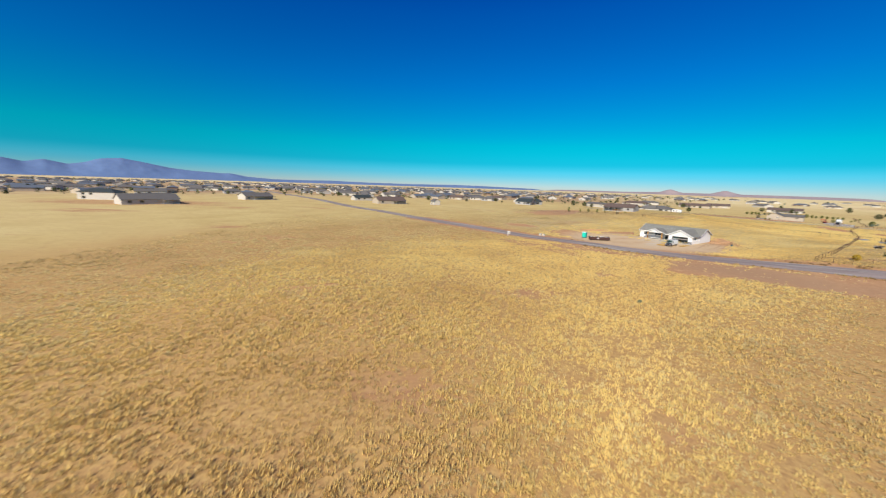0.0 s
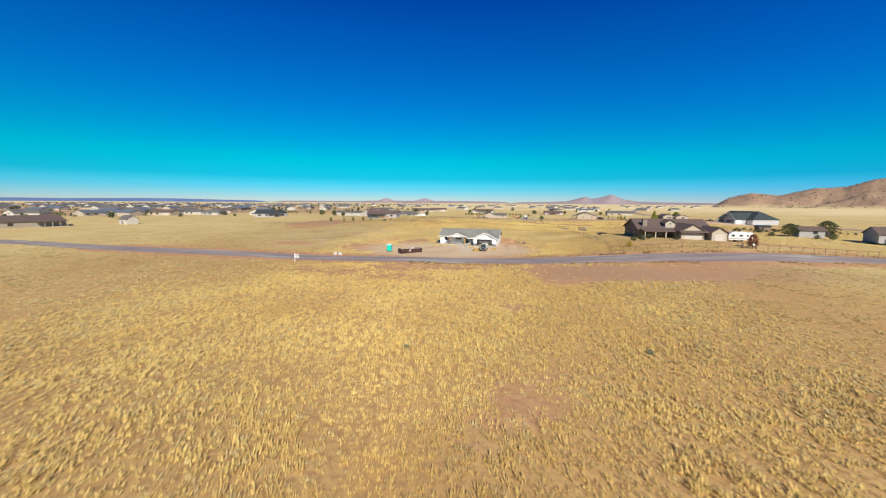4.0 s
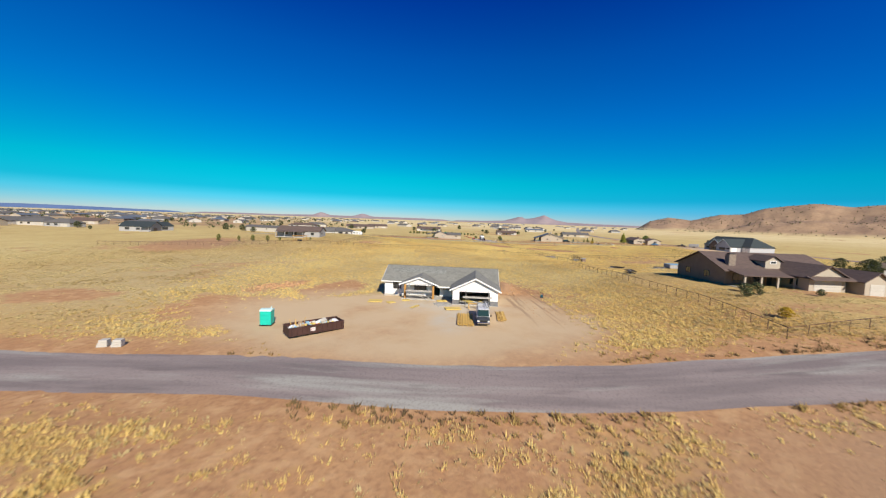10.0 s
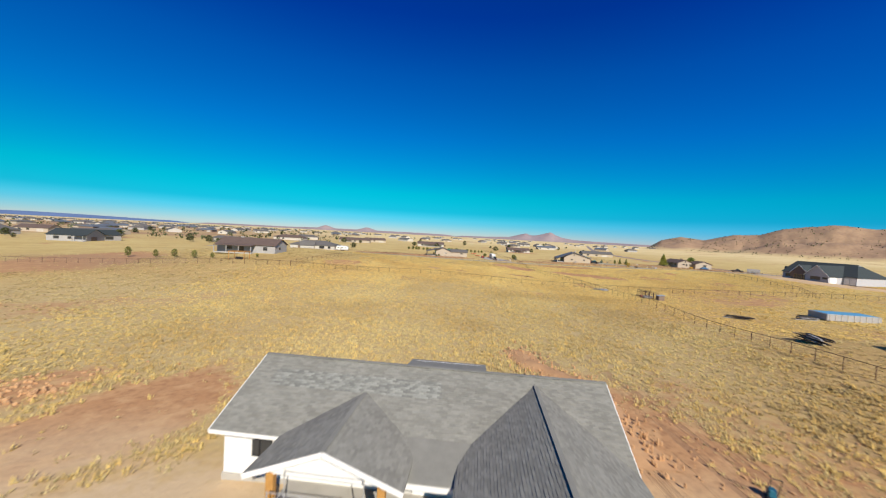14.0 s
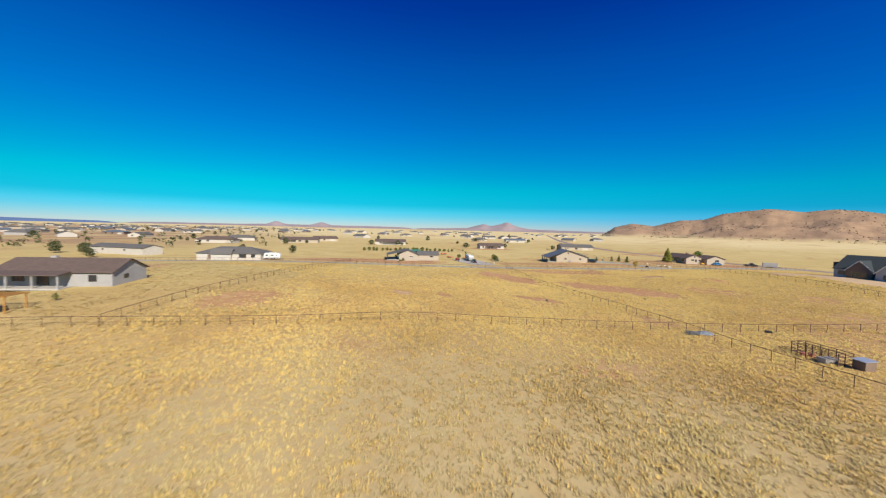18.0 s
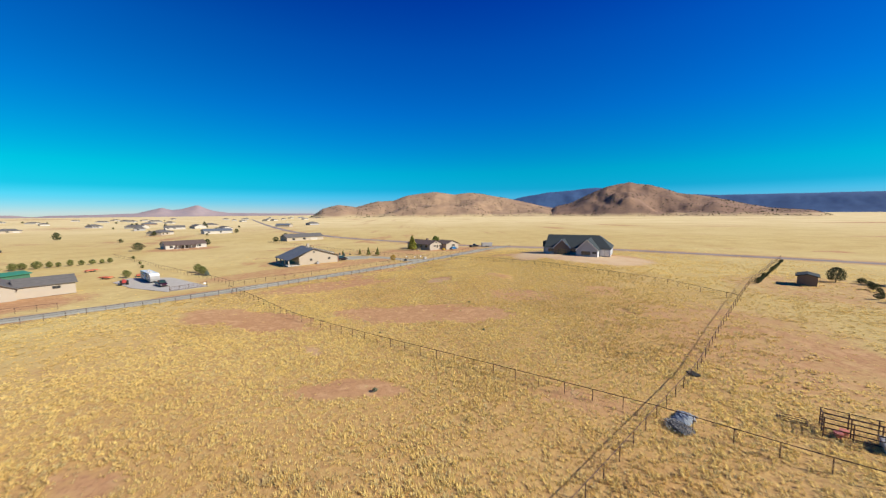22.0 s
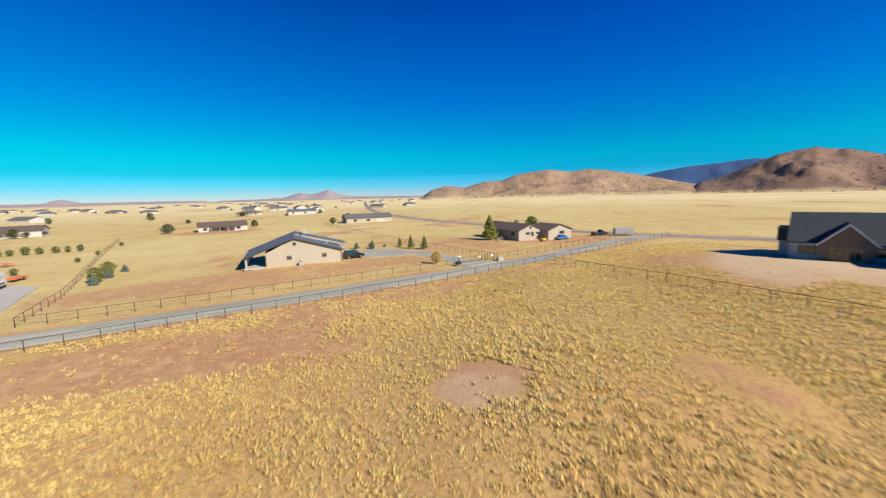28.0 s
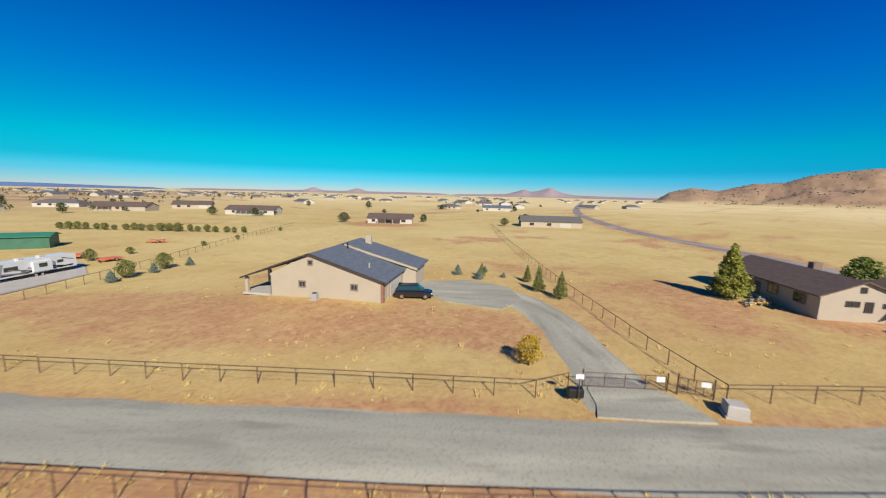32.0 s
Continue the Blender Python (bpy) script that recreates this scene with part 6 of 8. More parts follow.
roof_gable(9.5, 20, 1.5, 11, 2.7, 6.2, 1.5).make("wing_roof", ROOF_GREY, gh)
window(gh, "front", (0, 0, 9.5, 16), 5.4, 1.3, 1.6, 0.8, trim=WHITE)
window(gh, "front", (9.5, 1.5, 20, 11), 6.2, 1.4, 1.5, 0.7, trim=TRIM)
for k in range(4):
    Geo().box(-5.9, 0.1 + k * 5, -0.2, -5.6, 0.4 + k * 5, 2.3).make("porch_post", TRIM, gh)
Geo().box(-6.1, -0.3, -0.25, 0, 16, 0.05).make("porch_slab", CONC, gh)
simple_house(249, 283.6, -13, 13, 6, 2.7, 0.6, "gable", GREENW, mat("green_metal_roof", (0.05, 0.22, 0.13), (0.04, 0.18, 0.10), 1, 0.4), "green metal shed with a green roof", doors=(("front", 3),))
simple_house(155, 312, -42, 26, 14, 2.8, 2.4, "hip", OFFW, ROOF_GREY, "white house with a brown hipped roof and dark garage door", wins=(("front", 12, 1.0, 2.0, 1.3), ("front", 17, 0.9, 3.0, 1.5), ("front", 22, 1.0, 1.6, 1.3)), garages=(("front", 4.5, 4.8),), gar_mat=BROWNW, z=0.6)
simple_house(158.8, 306.8, -42, 8, 4, 2.8, 1.8, "gable", OFFW, ROOF_GREY, "white gabled garage porch of the hipped house", z=0.6)
travel_trailer(180, 295.5, -42, 7.0, "white travel trailer beside the hipped house")
simple_house(100.6, 234.8, -43, 19.5, 9.5, 2.75, 2.0, "gable", GREYW, ROOF_BROWN, "grey-green house with a brown roof and a columned porch", wins=(("front", 3, 0.9, 2, 1.4), ("front", 7, 0.2, 2, 2.0), ("front", 15.5, 0.9, 1.4, 1.2), ("right", 3, 1.2, 1.2, 0.8)), porch=(0.5, 13, 3.0), z=3.9, chimney=(6, 5, 5.2))
simple_house(130, 384, -64, 34, 10, 3.4, 1.4, "gable", OFFW, ROOF_GREY, "long white workshop building with a grey roof", wins=(("front", 8, 1.8, 1.2, 0.7), ("front", 22, 1.8, 1.2, 0.7)), garages=(("front", 2, 3.6),))
simple_house(53, 371, -28, 17, 16, 3.2, 3.0, "gable", GREYW, ROOF_DARK, "dark-roofed grey house with gables", wins=(("front", 3, 1, 2.4, 1.5), ("front", 9, 1, 2, 1.4)), garages=(("right", 4, 5),), gar_mat=BROWNW, porch=(12, 17, 2.5))
simple_house(66, 372, 28, 19, 13, 3.2, 2.6, "gable", GREYW, ROOF_DARK, "dark gabled wing of the grey house", wins=(("front", 4, 1, 2, 1.4), ("front", 11, 0.6, 4, 1.8)))
simple_house(364, 308, -43, 21, 11, 2.8, 1.9, "gable", OFFW, ROOF_BROWN, "cream house with a brown roof and a shaded porch", wins=(("front", 2, 1, 1.6, 1.2), ("front", 8, 0.6, 3, 1.7), ("front", 16, 1, 2, 1.3)), porch=(5, 16, 2.6), z=-0.3)
simple_house(417, 258, -50, 28, 13, 3.0, 2.2, "gable", TAN, ROOF_GREY, "tan farmhouse with a grey roof and outbuildings", wins=(("front", 4, 1, 2, 1.3), ("front", 12, 1, 2, 1.3)), garages=(("front", 18, 5),), z=-0.3)
simple_house(325, 399, -42, 28, 12, 2.9, 2.2, "gable", OFFW, ROOF_BROWN, "long ranch house with a brown roof and deep porch", wins=(("front", 4, 1, 2, 1.3), ("front", 22, 1, 2, 1.3), ("front", 28, 1, 2, 1.3)), porch=(7, 20, 2.6))
simple_house(267, 464, -40, 33, 12, 2.8, 2.4, "gable", SAND, ROOF_BROWN, "ranch house with a brown roof and a shaded porch", wins=(("front", 3, 1, 2, 1.3), ("front", 16, 1, 2, 1.3)), porch=(6, 14, 2.2))
simple_house(531, 380, -48, 26, 12, 3, 2.0, "gable", OFFW, ROOF_BLUE, "pale house with a blue-grey roof", wins=(("front", 3, 1, 2, 1.3), ("front", 14, 1, 2, 1.3)), garages=(("front", 18, 5),))
simple_house(197.5, 45.5, -60, 7.5, 6, 2.5, 1.3, "gable", GREYW, ROOF_BROWN, "small grey house with a brown roof among shrubs", wins=(("front", 4, 1.2, 1.4, 1.0),), doors=(("front", 8),), z=2.0)
simple_house(194.5, 25, -60, 16, 9, 2.8, 2.2, "gable", GREYW, ROOF_BROWN, "grey house with a dark brown roof", wins=(("front", 4, 1, 2, 1.3), ("front", 12, 1, 2, 1.3)), porch=(3, 10, 2.0), z=1.8)
simple_house(224.5, 65, -48, 5.0, 3.6, 2.3, 0.5, "gable", BROWNW, ROOF_DARK, "dark timber garden shed", doors=(("front", 1.2),), z=G(225, 63))
simple_house(-262, 198, 10, 24, 12, 5.2, 2.2, "hip", OFFW, ROOF_DARK, "white two-storey house with a dark roof", wins=(("front", 3, 3.2, 2, 1.4), ("front", 8, 3.2, 2, 1.4), ("front", 3, 0.6, 2.4, 1.8), ("right", 3, 3.2, 3, 1.4)), garages=(("front", 14, 5),))
simple_house(-196, 166, 60, 30, 14, 3, 3.2, "gable", OFFW, ROOF_GREY, "white gabled house with dormers", wins=(("front", 3, 1, 2, 1.3), ("front", 9, 1, 2, 1.3)), garages=(("front", 14, 5),), porch=(20, 29, 2.4))
simple_house(-200, 186, 60, 16, 12, 3, 3.0, "gable", OFFW, ROOF_DARK, "white gabled side house", wins=(("front", 3, 1, 2, 1.3),), garages=(("front", 8, 5),))
simple_house(-183, 264, 62, 25, 12, 3.2, 2.6, "gable", OFFW, ROOF_GREY, "white barn house with a dark open porch", porch=(6, 25, 4), wins=(("front", 2, 1, 2, 1.3),))
simple_house(-108, 324, 40, 18, 11, 2.9, 2.4, "gable", OFFW, ROOF_DARK, "house with a dark roof by the road", wins=(("front", 3, 1, 2, 1.3), ("front", 9, 1, 2, 1.3)))
simple_house(-72, 278, 38, 26, 14, 3.1, 2.8, "gable", SAND, ROOF_BROWN, "tan house with a brown roof and a dark porch", porch=(12, 25, 3.4), wins=(("front", 3, 1, 2, 1.3),))
simple_house(-30, 300, -60, 8, 6, 3.2, 2.0, "gable", OFFW, ROOF_GREY, "small white outbuilding with a grey roof", doors=(("front", 3),))
for xx, yy, an, ln in ((-26, 456, -42, 24), (2, 470, -50, 22), (28, 512, -40, 24), (204, 482, -45, 30), (240, 520, -30, 26), (310, 478, -20, 24), (-120, 470, -30, 26)):
    simple_house(xx, yy, an, ln, 12, 2.9, 2.4, "hip" if ln % 4 else "gable", OFFW if ln % 8 else TAN, ROOF_GREY if ln % 6 else ROOF_BROWN, "single-storey house at the edge of town", wins=(("front", 3, 1, 2, 1.3), ("front", 9, 1, 2, 1.3)), garages=(("front", ln - 8, 5),), group="houses at the edge of town")

# ---- the town ----
TOWN_W = [OFFW, TAN, SAND, GREYW, OFFW, BROWNW]
TOWN_R = [ROOF_GREY, ROOF_BROWN, ROOF_DARK, ROOF_GREY, ROOF_BROWN, ROOF_BLUE]
rnd = random.Random(11)


def tract_house(x, y, ang, k):
    ln, dp, h = rnd.uniform(16, 26), rnd.uniform(11, 15), rnd.uniform(2.0, 3.0)
    hs = thing("house", x, y, G(x, y), ang, "single-storey tract house in the far town", "house", "tract houses in the far town")
    wm, rm = TOWN_W[k % 6], TOWN_R[(k * 2 + 1) % 6] if k % 3 else ROOF_GREY
    if k % 2:
        Geo().box(0, 0, -0.3, ln, dp, 2.9).make("wall", wm, hs)
        roof_hip(0, 0, ln, dp, 2.9, h).make("roof", rm, hs)
    else:
        gable_walls(hs, (0, 0, ln, dp), 2.9, dp / 2, h, wm)
        roof_gable(0, ln, 0, dp, 2.9, dp / 2, h).make("roof", rm, hs)
    for sd, s, w in (("front", 2, 2.2), ("front", ln * 0.4, 2.4), ("right", 3, 2.0)):
        panel(Geo(), sd, (0, 0, ln, dp), s, s + w, 0.9, 2.2, 0.0, 0.05).make("window", GLASS, hs)
    garage_door(hs, "front", (0, 0, ln, dp), ln - 7, 5, 2.2, OFFW)
    return hs


protos = [tract_house(-300 - 40 * k, 620, rnd.choice((-45, 45, 0)), k) for k in range(7)]
spots = []
while len(spots) < 380:
    a = radians(rnd.uniform(-62, 36))
    r = 420 + 1500 * rnd.random() ** 1.25
    x, y = r * math.sin(a) + 20, r * math.cos(a) + 20
    if math.degrees(a) > 8 and r < 620:
        continue
    if 215 < x < 440 and 390 < y < 800:
        continue
    if math.degrees(a) > 22 and rnd.random() < 0.55:
        continue
    if any((x - p) ** 2 + (y - q) ** 2 < 900 for p, q in spots):
        continue
    if float(np.min(np.hypot(ROAD_S[:, 0] - x, ROAD_S[:, 1] - y))) < 25:
        continue
    spots.append((x, y))
for _ in range(46):
    a, r = radians(rnd.uniform(34, 72)), 560 + 1400 * rnd.random()
    spots.append((r * math.sin(a) + 60, r * math.cos(a) + 60))
spots.sort(key=lambda p: p[0] ** 2 + p[1] ** 2)
for x, y in spots[:200]:
    copy_thing(protos[rnd.randrange(7)], pose(x, y, G(x, y), 0, 0, rnd.choice((-45, 45, 135, -135, 0, 90)) + rnd.uniform(-8, 8)))
fw_, fr_ = Geo(), Geo()
for x, y in spots[200:]:
    a = rnd.uniform(0, 6.28)
    c, s = math.cos(a), math.sin(a)
    ln, dp = rnd.uniform(16, 26), rnd.uniform(11, 14)
    T = lambda p: (x + c * p[0] - s * p[1], y + s * p[0] + c * p[1], p[2])
    g = Geo().box(0, 0, -0.3, ln, dp, 2.9)
    fw_.add([T(p) for p in g.v], g.f)
    g = roof_hip(0, 0, ln, dp, 2.9, rnd.uniform(2, 3))
    fr_.add([T(p) for p in g.v], g.f)
tagged(fw_.make("far_house_walls", OFFW), "pale walls of the farthest town houses", "houses", kind="stuff")
tagged(fr_.make("far_house_roofs", ROOF_GREY), "grey roofs of the farthest town houses", "houses", kind="stuff")

# ---- trees and shrubs ----


def leaf_mat(name, a, b):
    m = mat(name, a, b, 1.2, 0.8, island=True, bump=0.0, spec=0.15)
    return m


LEAF_C = leaf_mat("cottonwood_leaf", (0.19, 0.225, 0.05), (0.11, 0.145, 0.035))
LEAF_P = leaf_mat("pine_needle", (0.20, 0.205, 0.055), (0.115, 0.125, 0.04))
LEAF_S = leaf_mat("blue_spruce_needle", (0.18, 0.225, 0.18), (0.11, 0.15, 0.125))
LEAF_Y = leaf_mat("yellow_leaf", (0.50, 0.32, 0.03), (0.30, 0.22, 0.03))
LEAF_R = leaf_mat("red_leaf", (0.25, 0.07, 0.05), (0.15, 0.05, 0.04))
LEAF_D = leaf_mat("dark_shrub_leaf", (0.105, 0.115, 0.05), (0.06, 0.07, 0.03))


def quads(co):
    """A mesh of loose quads or triangles from an array (n, k, 3)."""
    n, k = co.shape[:2]
    me = bpy.data.meshes.new("foliage")
    me.vertices.add(n * k)
    me.vertices.foreach_set("co", co.ravel())
    me.loops.add(n * k)
    me.loops.foreach_set("vertex_index", np.arange(n * k))
    me.polygons.add(n)
    me.polygons.foreach_set("loop_start", np.arange(0, n * k, k))
    me.update(calc_edges=True)
    return me


def crown_mesh(shape, h, r, n, leaf, seed):
    """A full crown of many small leaf blades, lumpy at its edge, denser towards the outside."""
    R = np.random.RandomState(seed)
    n = int(n * 2.2)
    a = R.rand(n) * 6.283
    ph = R.rand(4) * 6.283
    if shape == "cone":
        t = 1 - np.sqrt(R.rand(n)) * 0.97
        z = h * (0.06 + 0.94 * t)
        rim = r * ((1 - t) ** 0.85 * 0.95 + 0.04)
        lump = 1 + 0.16 * np.sin(3 * a + ph[0] + 9 * t) + 0.14 * np.sin(t * 34 + 2 * a + ph[1]) + 0.10 * np.sin(5 * a - 15 * t + ph[2])
    else:
        t = R.rand(n)
        z = h * (0.16 + 0.84 * t)
        rim = r * np.sqrt(np.clip(1 - (2 * t - 0.9) ** 2 * 0.85, 0.02, 1))
        lump = 1 + 0.18 * np.sin(2 * a + ph[0] + 5 * t) + 0.15 * np.sin(4 * a + 8 * t + ph[1]) + 0.12 * np.sin(11 * t - 3 * a + ph[2])
    rad = rim * lump * np.sqrt(R.uniform(0.12, 1.0, n)) * R.uniform(0.9, 1.06, n)
    p = np.stack([rad * np.cos(a), rad * np.sin(a), z + R.normal(0, 0.015 * h, n)], -1)
    p[:, 2] = np.maximum(p[:, 2], 0.03 * h)
    u = R.normal(size=(n, 3)) * np.array([1, 1, 0.6])
    u /= np.linalg.norm(u, axis=1)[:, None]
    v = np.cross(u, R.normal(size=(n, 3)))
    v /= np.linalg.norm(v, axis=1)[:, None]
    s = (leaf * R.uniform(0.6, 1.4, n))[:, None]
    return quads(np.stack([p - u * s, p + v * s * 0.6, p + u * s, p - v * s * 0.6], 1))


def plant(shape, h, r, n, leaf, material, seed, label, trunk=True, name="tree", x=0, y=0, group=""):
    t = thing(name, x, y, G(x, y) - 0.03, seed * 40 % 360, label, "tree" if name == "tree" else "shrub", group)
    rnd = random.Random(seed)
    g = Geo()
    g.tube((0, 0, -0.1), (0.03 * h * rnd.uniform(-1, 1), 0.02 * h, h * 0.55), 0.028 * h + 0.02, 8, 0.012 * h)
    g.make("trunk", BARK, t)
    for k in range(5):
        a, z = rnd.uniform(0, 6.28), h * rnd.uniform(0.18, 0.5)
        Geo().tube((0, 0, z), (r * 0.65 * math.cos(a), r * 0.65 * math.sin(a), z + h * 0.2), 0.012 * h, 5, 0.003 * h).make("limb", BARK, t)
    me = crown_mesh(shape, h, r, n, leaf, seed)
    me.materials.append(material)
    ob = new("crown", me)
    ob.parent = t
    return t


def put_copies(src, spots, rnd):
    """Further plants like the first, each turned and scaled."""
    for x, y, s in spots:
        copy_thing(src, pose(x, y, G(x, y) - 0.03, 0, 0, rnd.uniform(0, 360)) @ Matrix.Diagonal((s, s, s * rnd.uniform(0.85, 1.15), 1)))


# ---- standing grass ----


def grass_patch(name, pts, blades, hgt, wid, lean, material, seed, label, spread=0.16):
    """Tussocks of leaning blades; each keeps a tone of its own, shared with its neighbours."""
    R = np.random.RandomState(seed)
    n = len(pts)
    if not n:
        return
    z = gz(pts[:, 0], pts[:, 1]) - 0.05
    big = fbm(pts[:, 0], pts[:, 1], 6, 61)
    sc = R.uniform(0.45, 1.25, n) * (0.6 + 0.9 * big)
    tone = np.clip(0.5 + 1.5 * (fbm(pts[:, 0], pts[:, 1], 14, 77) - 0.5) + 0.7 * (R.rand(n) - 0.5) - 0.3 * step(26, 8, np.hypot(pts[:, 0] + 6, pts[:, 1] + 14)) + 0.3 * step(150, 185, pts[:, 0]), 0, 1)
    k = blades
    a = R.rand(n, k) * 6.283
    rb = np.sqrt(R.rand(n, k)) * spread * sc[:, None]
    bx = pts[:, 0, None] + rb * np.cos(a)
    by = pts[:, 1, None] + rb * np.sin(a)
    hh = hgt * sc[:, None] * R.uniform(0.5, 1.15, (n, k))
    ln = lean * sc[:, None] * R.uniform(0.3, 1.1, (n, k))
    tx, ty = bx + ln * np.cos(a) + 0.10 * hgt, by + ln * np.sin(a) + 0.08 * hgt
    w = wid * sc[:, None] * R.uniform(0.6, 1.3, (n, k))
    px, py = -np.sin(a) * w / 2, np.cos(a) * w / 2
    zz = np.repeat(z[:, None], k, 1)
    co = np.stack([np.stack([bx - px, by - py, zz], -1), np.stack([bx + px, by + py, zz], -1), np.stack([tx, ty, zz + hh], -1)], 2)
    me = quads(co.reshape(n * k, 3, 3))
    at = me.attributes.new("tone", "FLOAT", "POINT")
    at.data.foreach_set("value", np.repeat(tone, 3 * k).astype(np.float32))
    me.materials.append(material)
    tagged(new(name, me), label, "grass", kind="stuff")

# ---- fences ----
pipe_fence("fence", [(93, 60.6), (106, 71), (140, 104), (175, 138)], "rusty pipe and wire fence between the lots")
pipe_fence("fence", [(175, 138), (192.5, 159.3), (215, 186), (243.5, 212.5)], "rusty pipe and wire fence across the pasture")
pipe_fence("fence", [(175, 138), (160, 156), (141, 173), (123.7, 184.5), (109.5, 194)], "rusty pipe and wire fence across the pasture")
pipe_fence("fence", [(109.5, 194), (94, 206), (70, 226), (40, 252)], "rusty pipe and wire fence beside the brown-roofed house")
pipe_fence("fence", [(109.8, 195), (137, 215.5), (153, 228), (205, 272)], "rusty pipe and wire fence running to the lane")
pipe_fence("fence", [(175, 138), (184, 127), (200, 110), (230, 77), (262, 40), (286, 11)], "rusty pipe and wire fence beside a hedge")
pipe_fence("fence", [(93, 60.6), (104.5, 53), (118, 43), (120.5, 41.2)], "brown pipe fence along the paved road")
pipe_fence("fence", [(123.5, 39), (135, 31), (160, 16)], "brown pipe fence along the paved road")
south = [(120, 336), (186, 266.5), (229, 219), (243.6, 204), (253, 194.5), (262, 185), (271.5, 175), (280, 166), (289, 157), (297, 149.5)]
pipe_fence("fence", south, "brown pipe fence along the lane", wires=(0.3, 0.65))
pipe_fence("fence", [(297, 149.5), (310, 139), (330, 124.5), (349, 110)], "brown pipe fence along the lane", wires=(0.3, 0.65))
pipe_fence("fence", [(297, 149.5), (281, 138.5), (266, 128), (250, 114), (232, 98), (214, 94)], "rusty pipe and wire fence beside the gravel pad")
pipe_fence("fence", [(250, 214.5), (264, 199), (273, 189.3), (282, 179.8), (292, 168.8), (294.5, 168)], "brown pipe fence before the tan house", wires=(0.3, 0.65))
pipe_fence("fence", [(301, 159.6), (314, 147), (330, 136), (349, 122)], "brown pipe fence before the beige house", wires=(0.3, 0.65))
pipe_fence("fence", [(301, 159.6), (307.4, 167.5), (321, 182.7), (360, 222.5), (406, 267)], "brown pipe fence between two yards", wires=(0.3, 0.65))
pipe_fence("fence", [(250, 214.5), (262, 227), (290, 262), (330, 310)], "brown pipe fence beside the parking pad", wires=(0.3, 0.65))
pipe_fence("fence", [(226, 240), (212, 256), (195, 274)], "brown pipe fence round the tan house yard", wires=(0.3, 0.65))


def pipe_gate(a, b, label):
    z = G(*a)
    g = thing("gate", a[0], a[1], z, math.degrees(math.atan2(b[1] - a[1], b[0] - a[0])), label, "gate")
    L = math.hypot(b[0] - a[0], b[1] - a[1])
    f = Geo()
    for hz in (0.2, 1.25):
        f.tube((0, 0, hz), (L, 0, hz), 0.03)
    for k in range(5):
        f.tube((L * k / 4, 0, 0.2), (L * k / 4, 0, 1.25), 0.025)
    f.make("gate_frame", RUST, g)
    for k in range(6):
        Geo().tube((0, 0, 0.35 + 0.15 * k), (L, 0, 0.35 + 0.15 * k), 0.008, 4).make("bar", RUST, g)
    for x in (-0.12, L + 0.12):
        Geo().tube((x, 0, -0.2), (x, 0, 1.5), 0.06, 8).make("gate_post", RUST, g)
    Geo().box(L - 0.7, -0.04, 0.8, L - 0.1, -0.03, 1.2).make("sign_plate", PAINT_W, g)
    return g


pipe_gate((295.6, 167.3), (299.6, 163.0), "closed brown pipe gate across the driveway")
pipe_gate((299.9, 162.2), (300.8, 160.4), "small brown pipe gate")
pipe_gate((120.7, 41.0), (123.3, 39.2), "brown pipe gate by the road")
pipe_gate((243.6, 227.8), (250.0, 222.0), "long pale pipe gate across the parking pad")
mb = thing("mailbox", 293.6, 167.0, G(293.6, 167.0), -45, "dark gate opener box with a white sign on a pole", "mailbox")
Geo().cham(-0.55, -0.3, 0.25, 0.55, 0.3, 0.85, 0.05).make("box", BLACKP, mb)
for sx in (-0.4, 0.4):
    Geo().tube((sx, 0, 0), (sx, 0, 0.3), 0.05).make("leg", RUST, mb)
Geo().tube((0.1, -0.45, 0), (0.1, -0.45, 1.9), 0.03).make("pole", RUST, mb)
Geo().box(-0.18, -0.47, 1.75, 0.38, -0.44, 2.1).make("sign", PAINT_W, mb)
ub = thing("utility_box", 299.6, 158.9, G(299.6, 158.9), -62, "beige steel utility cabinet beside the lane", "utility box")
Geo().loft([[(-0.6, -0.55, 0), (0.6, -0.55, 0), (0.6, 0.55, 0), (-0.6, 0.55, 0)], [(-0.6, -0.55, 0.7), (0.6, -0.55, 0.7), (0.6, 0.55, 0.7), (-0.6, 0.55, 0.7)], [(-0.52, -0.47, 0.78), (0.52, -0.47, 0.78), (0.52, 0.47, 0.78), (-0.52, 0.47, 0.78)]]).make("cabinet", CONC, ub)
Geo().box(-0.59, -0.556, 0.1, 0.0, -0.551, 0.66).make("hatch", CONC, ub)
Geo().box(-0.7, -0.65, -0.1, 0.7, 0.65, 0.06).make("pad", CONC, ub)

# ---- corral and lot clutter ----
co = thing("corral", 170.9, 125.4, G(169.1, 123.4), -133, "rusty steel livestock corral with pipe rails", "corral")
CL, CW = 5.4, 2.2
for yy in (0.0, CW * 0.45, CW):
    for k in range(4):
        Geo().tube((CL * k / 3, yy, -0.1), (CL * k / 3, yy, 1.7), 0.05, 8).make("post", RUST, co)
    for hz in (0.35, 0.8, 1.25, 1.66):
        Geo().tube((0, yy, hz), (CL, yy, hz), 0.034).make("rail", RUST, co)
for xx in (0.0, CL):
    for hz in (0.35, 0.8, 1.25, 1.66):
        Geo().tube((xx, 0, hz), (xx, CW, hz), 0.034).make("rail", RUST, co)
hut = thing("animal_shelter", 167.9, 119.2, G(167.9, 119.2), -50, "small metal-roofed animal shelter beside the corral", "shelter")
Geo().box(-0.9, -1.0, 0.0, -0.84, 1.0, 1.3).make("back_panel", BROWNW, hut)
for s in (-1, 1):
    Geo().box(-0.84, s * 0.97 - 0.03, 0.0, 0.9, s * 0.97 + 0.03, 1.4).make("side_panel", BROWNW, hut)
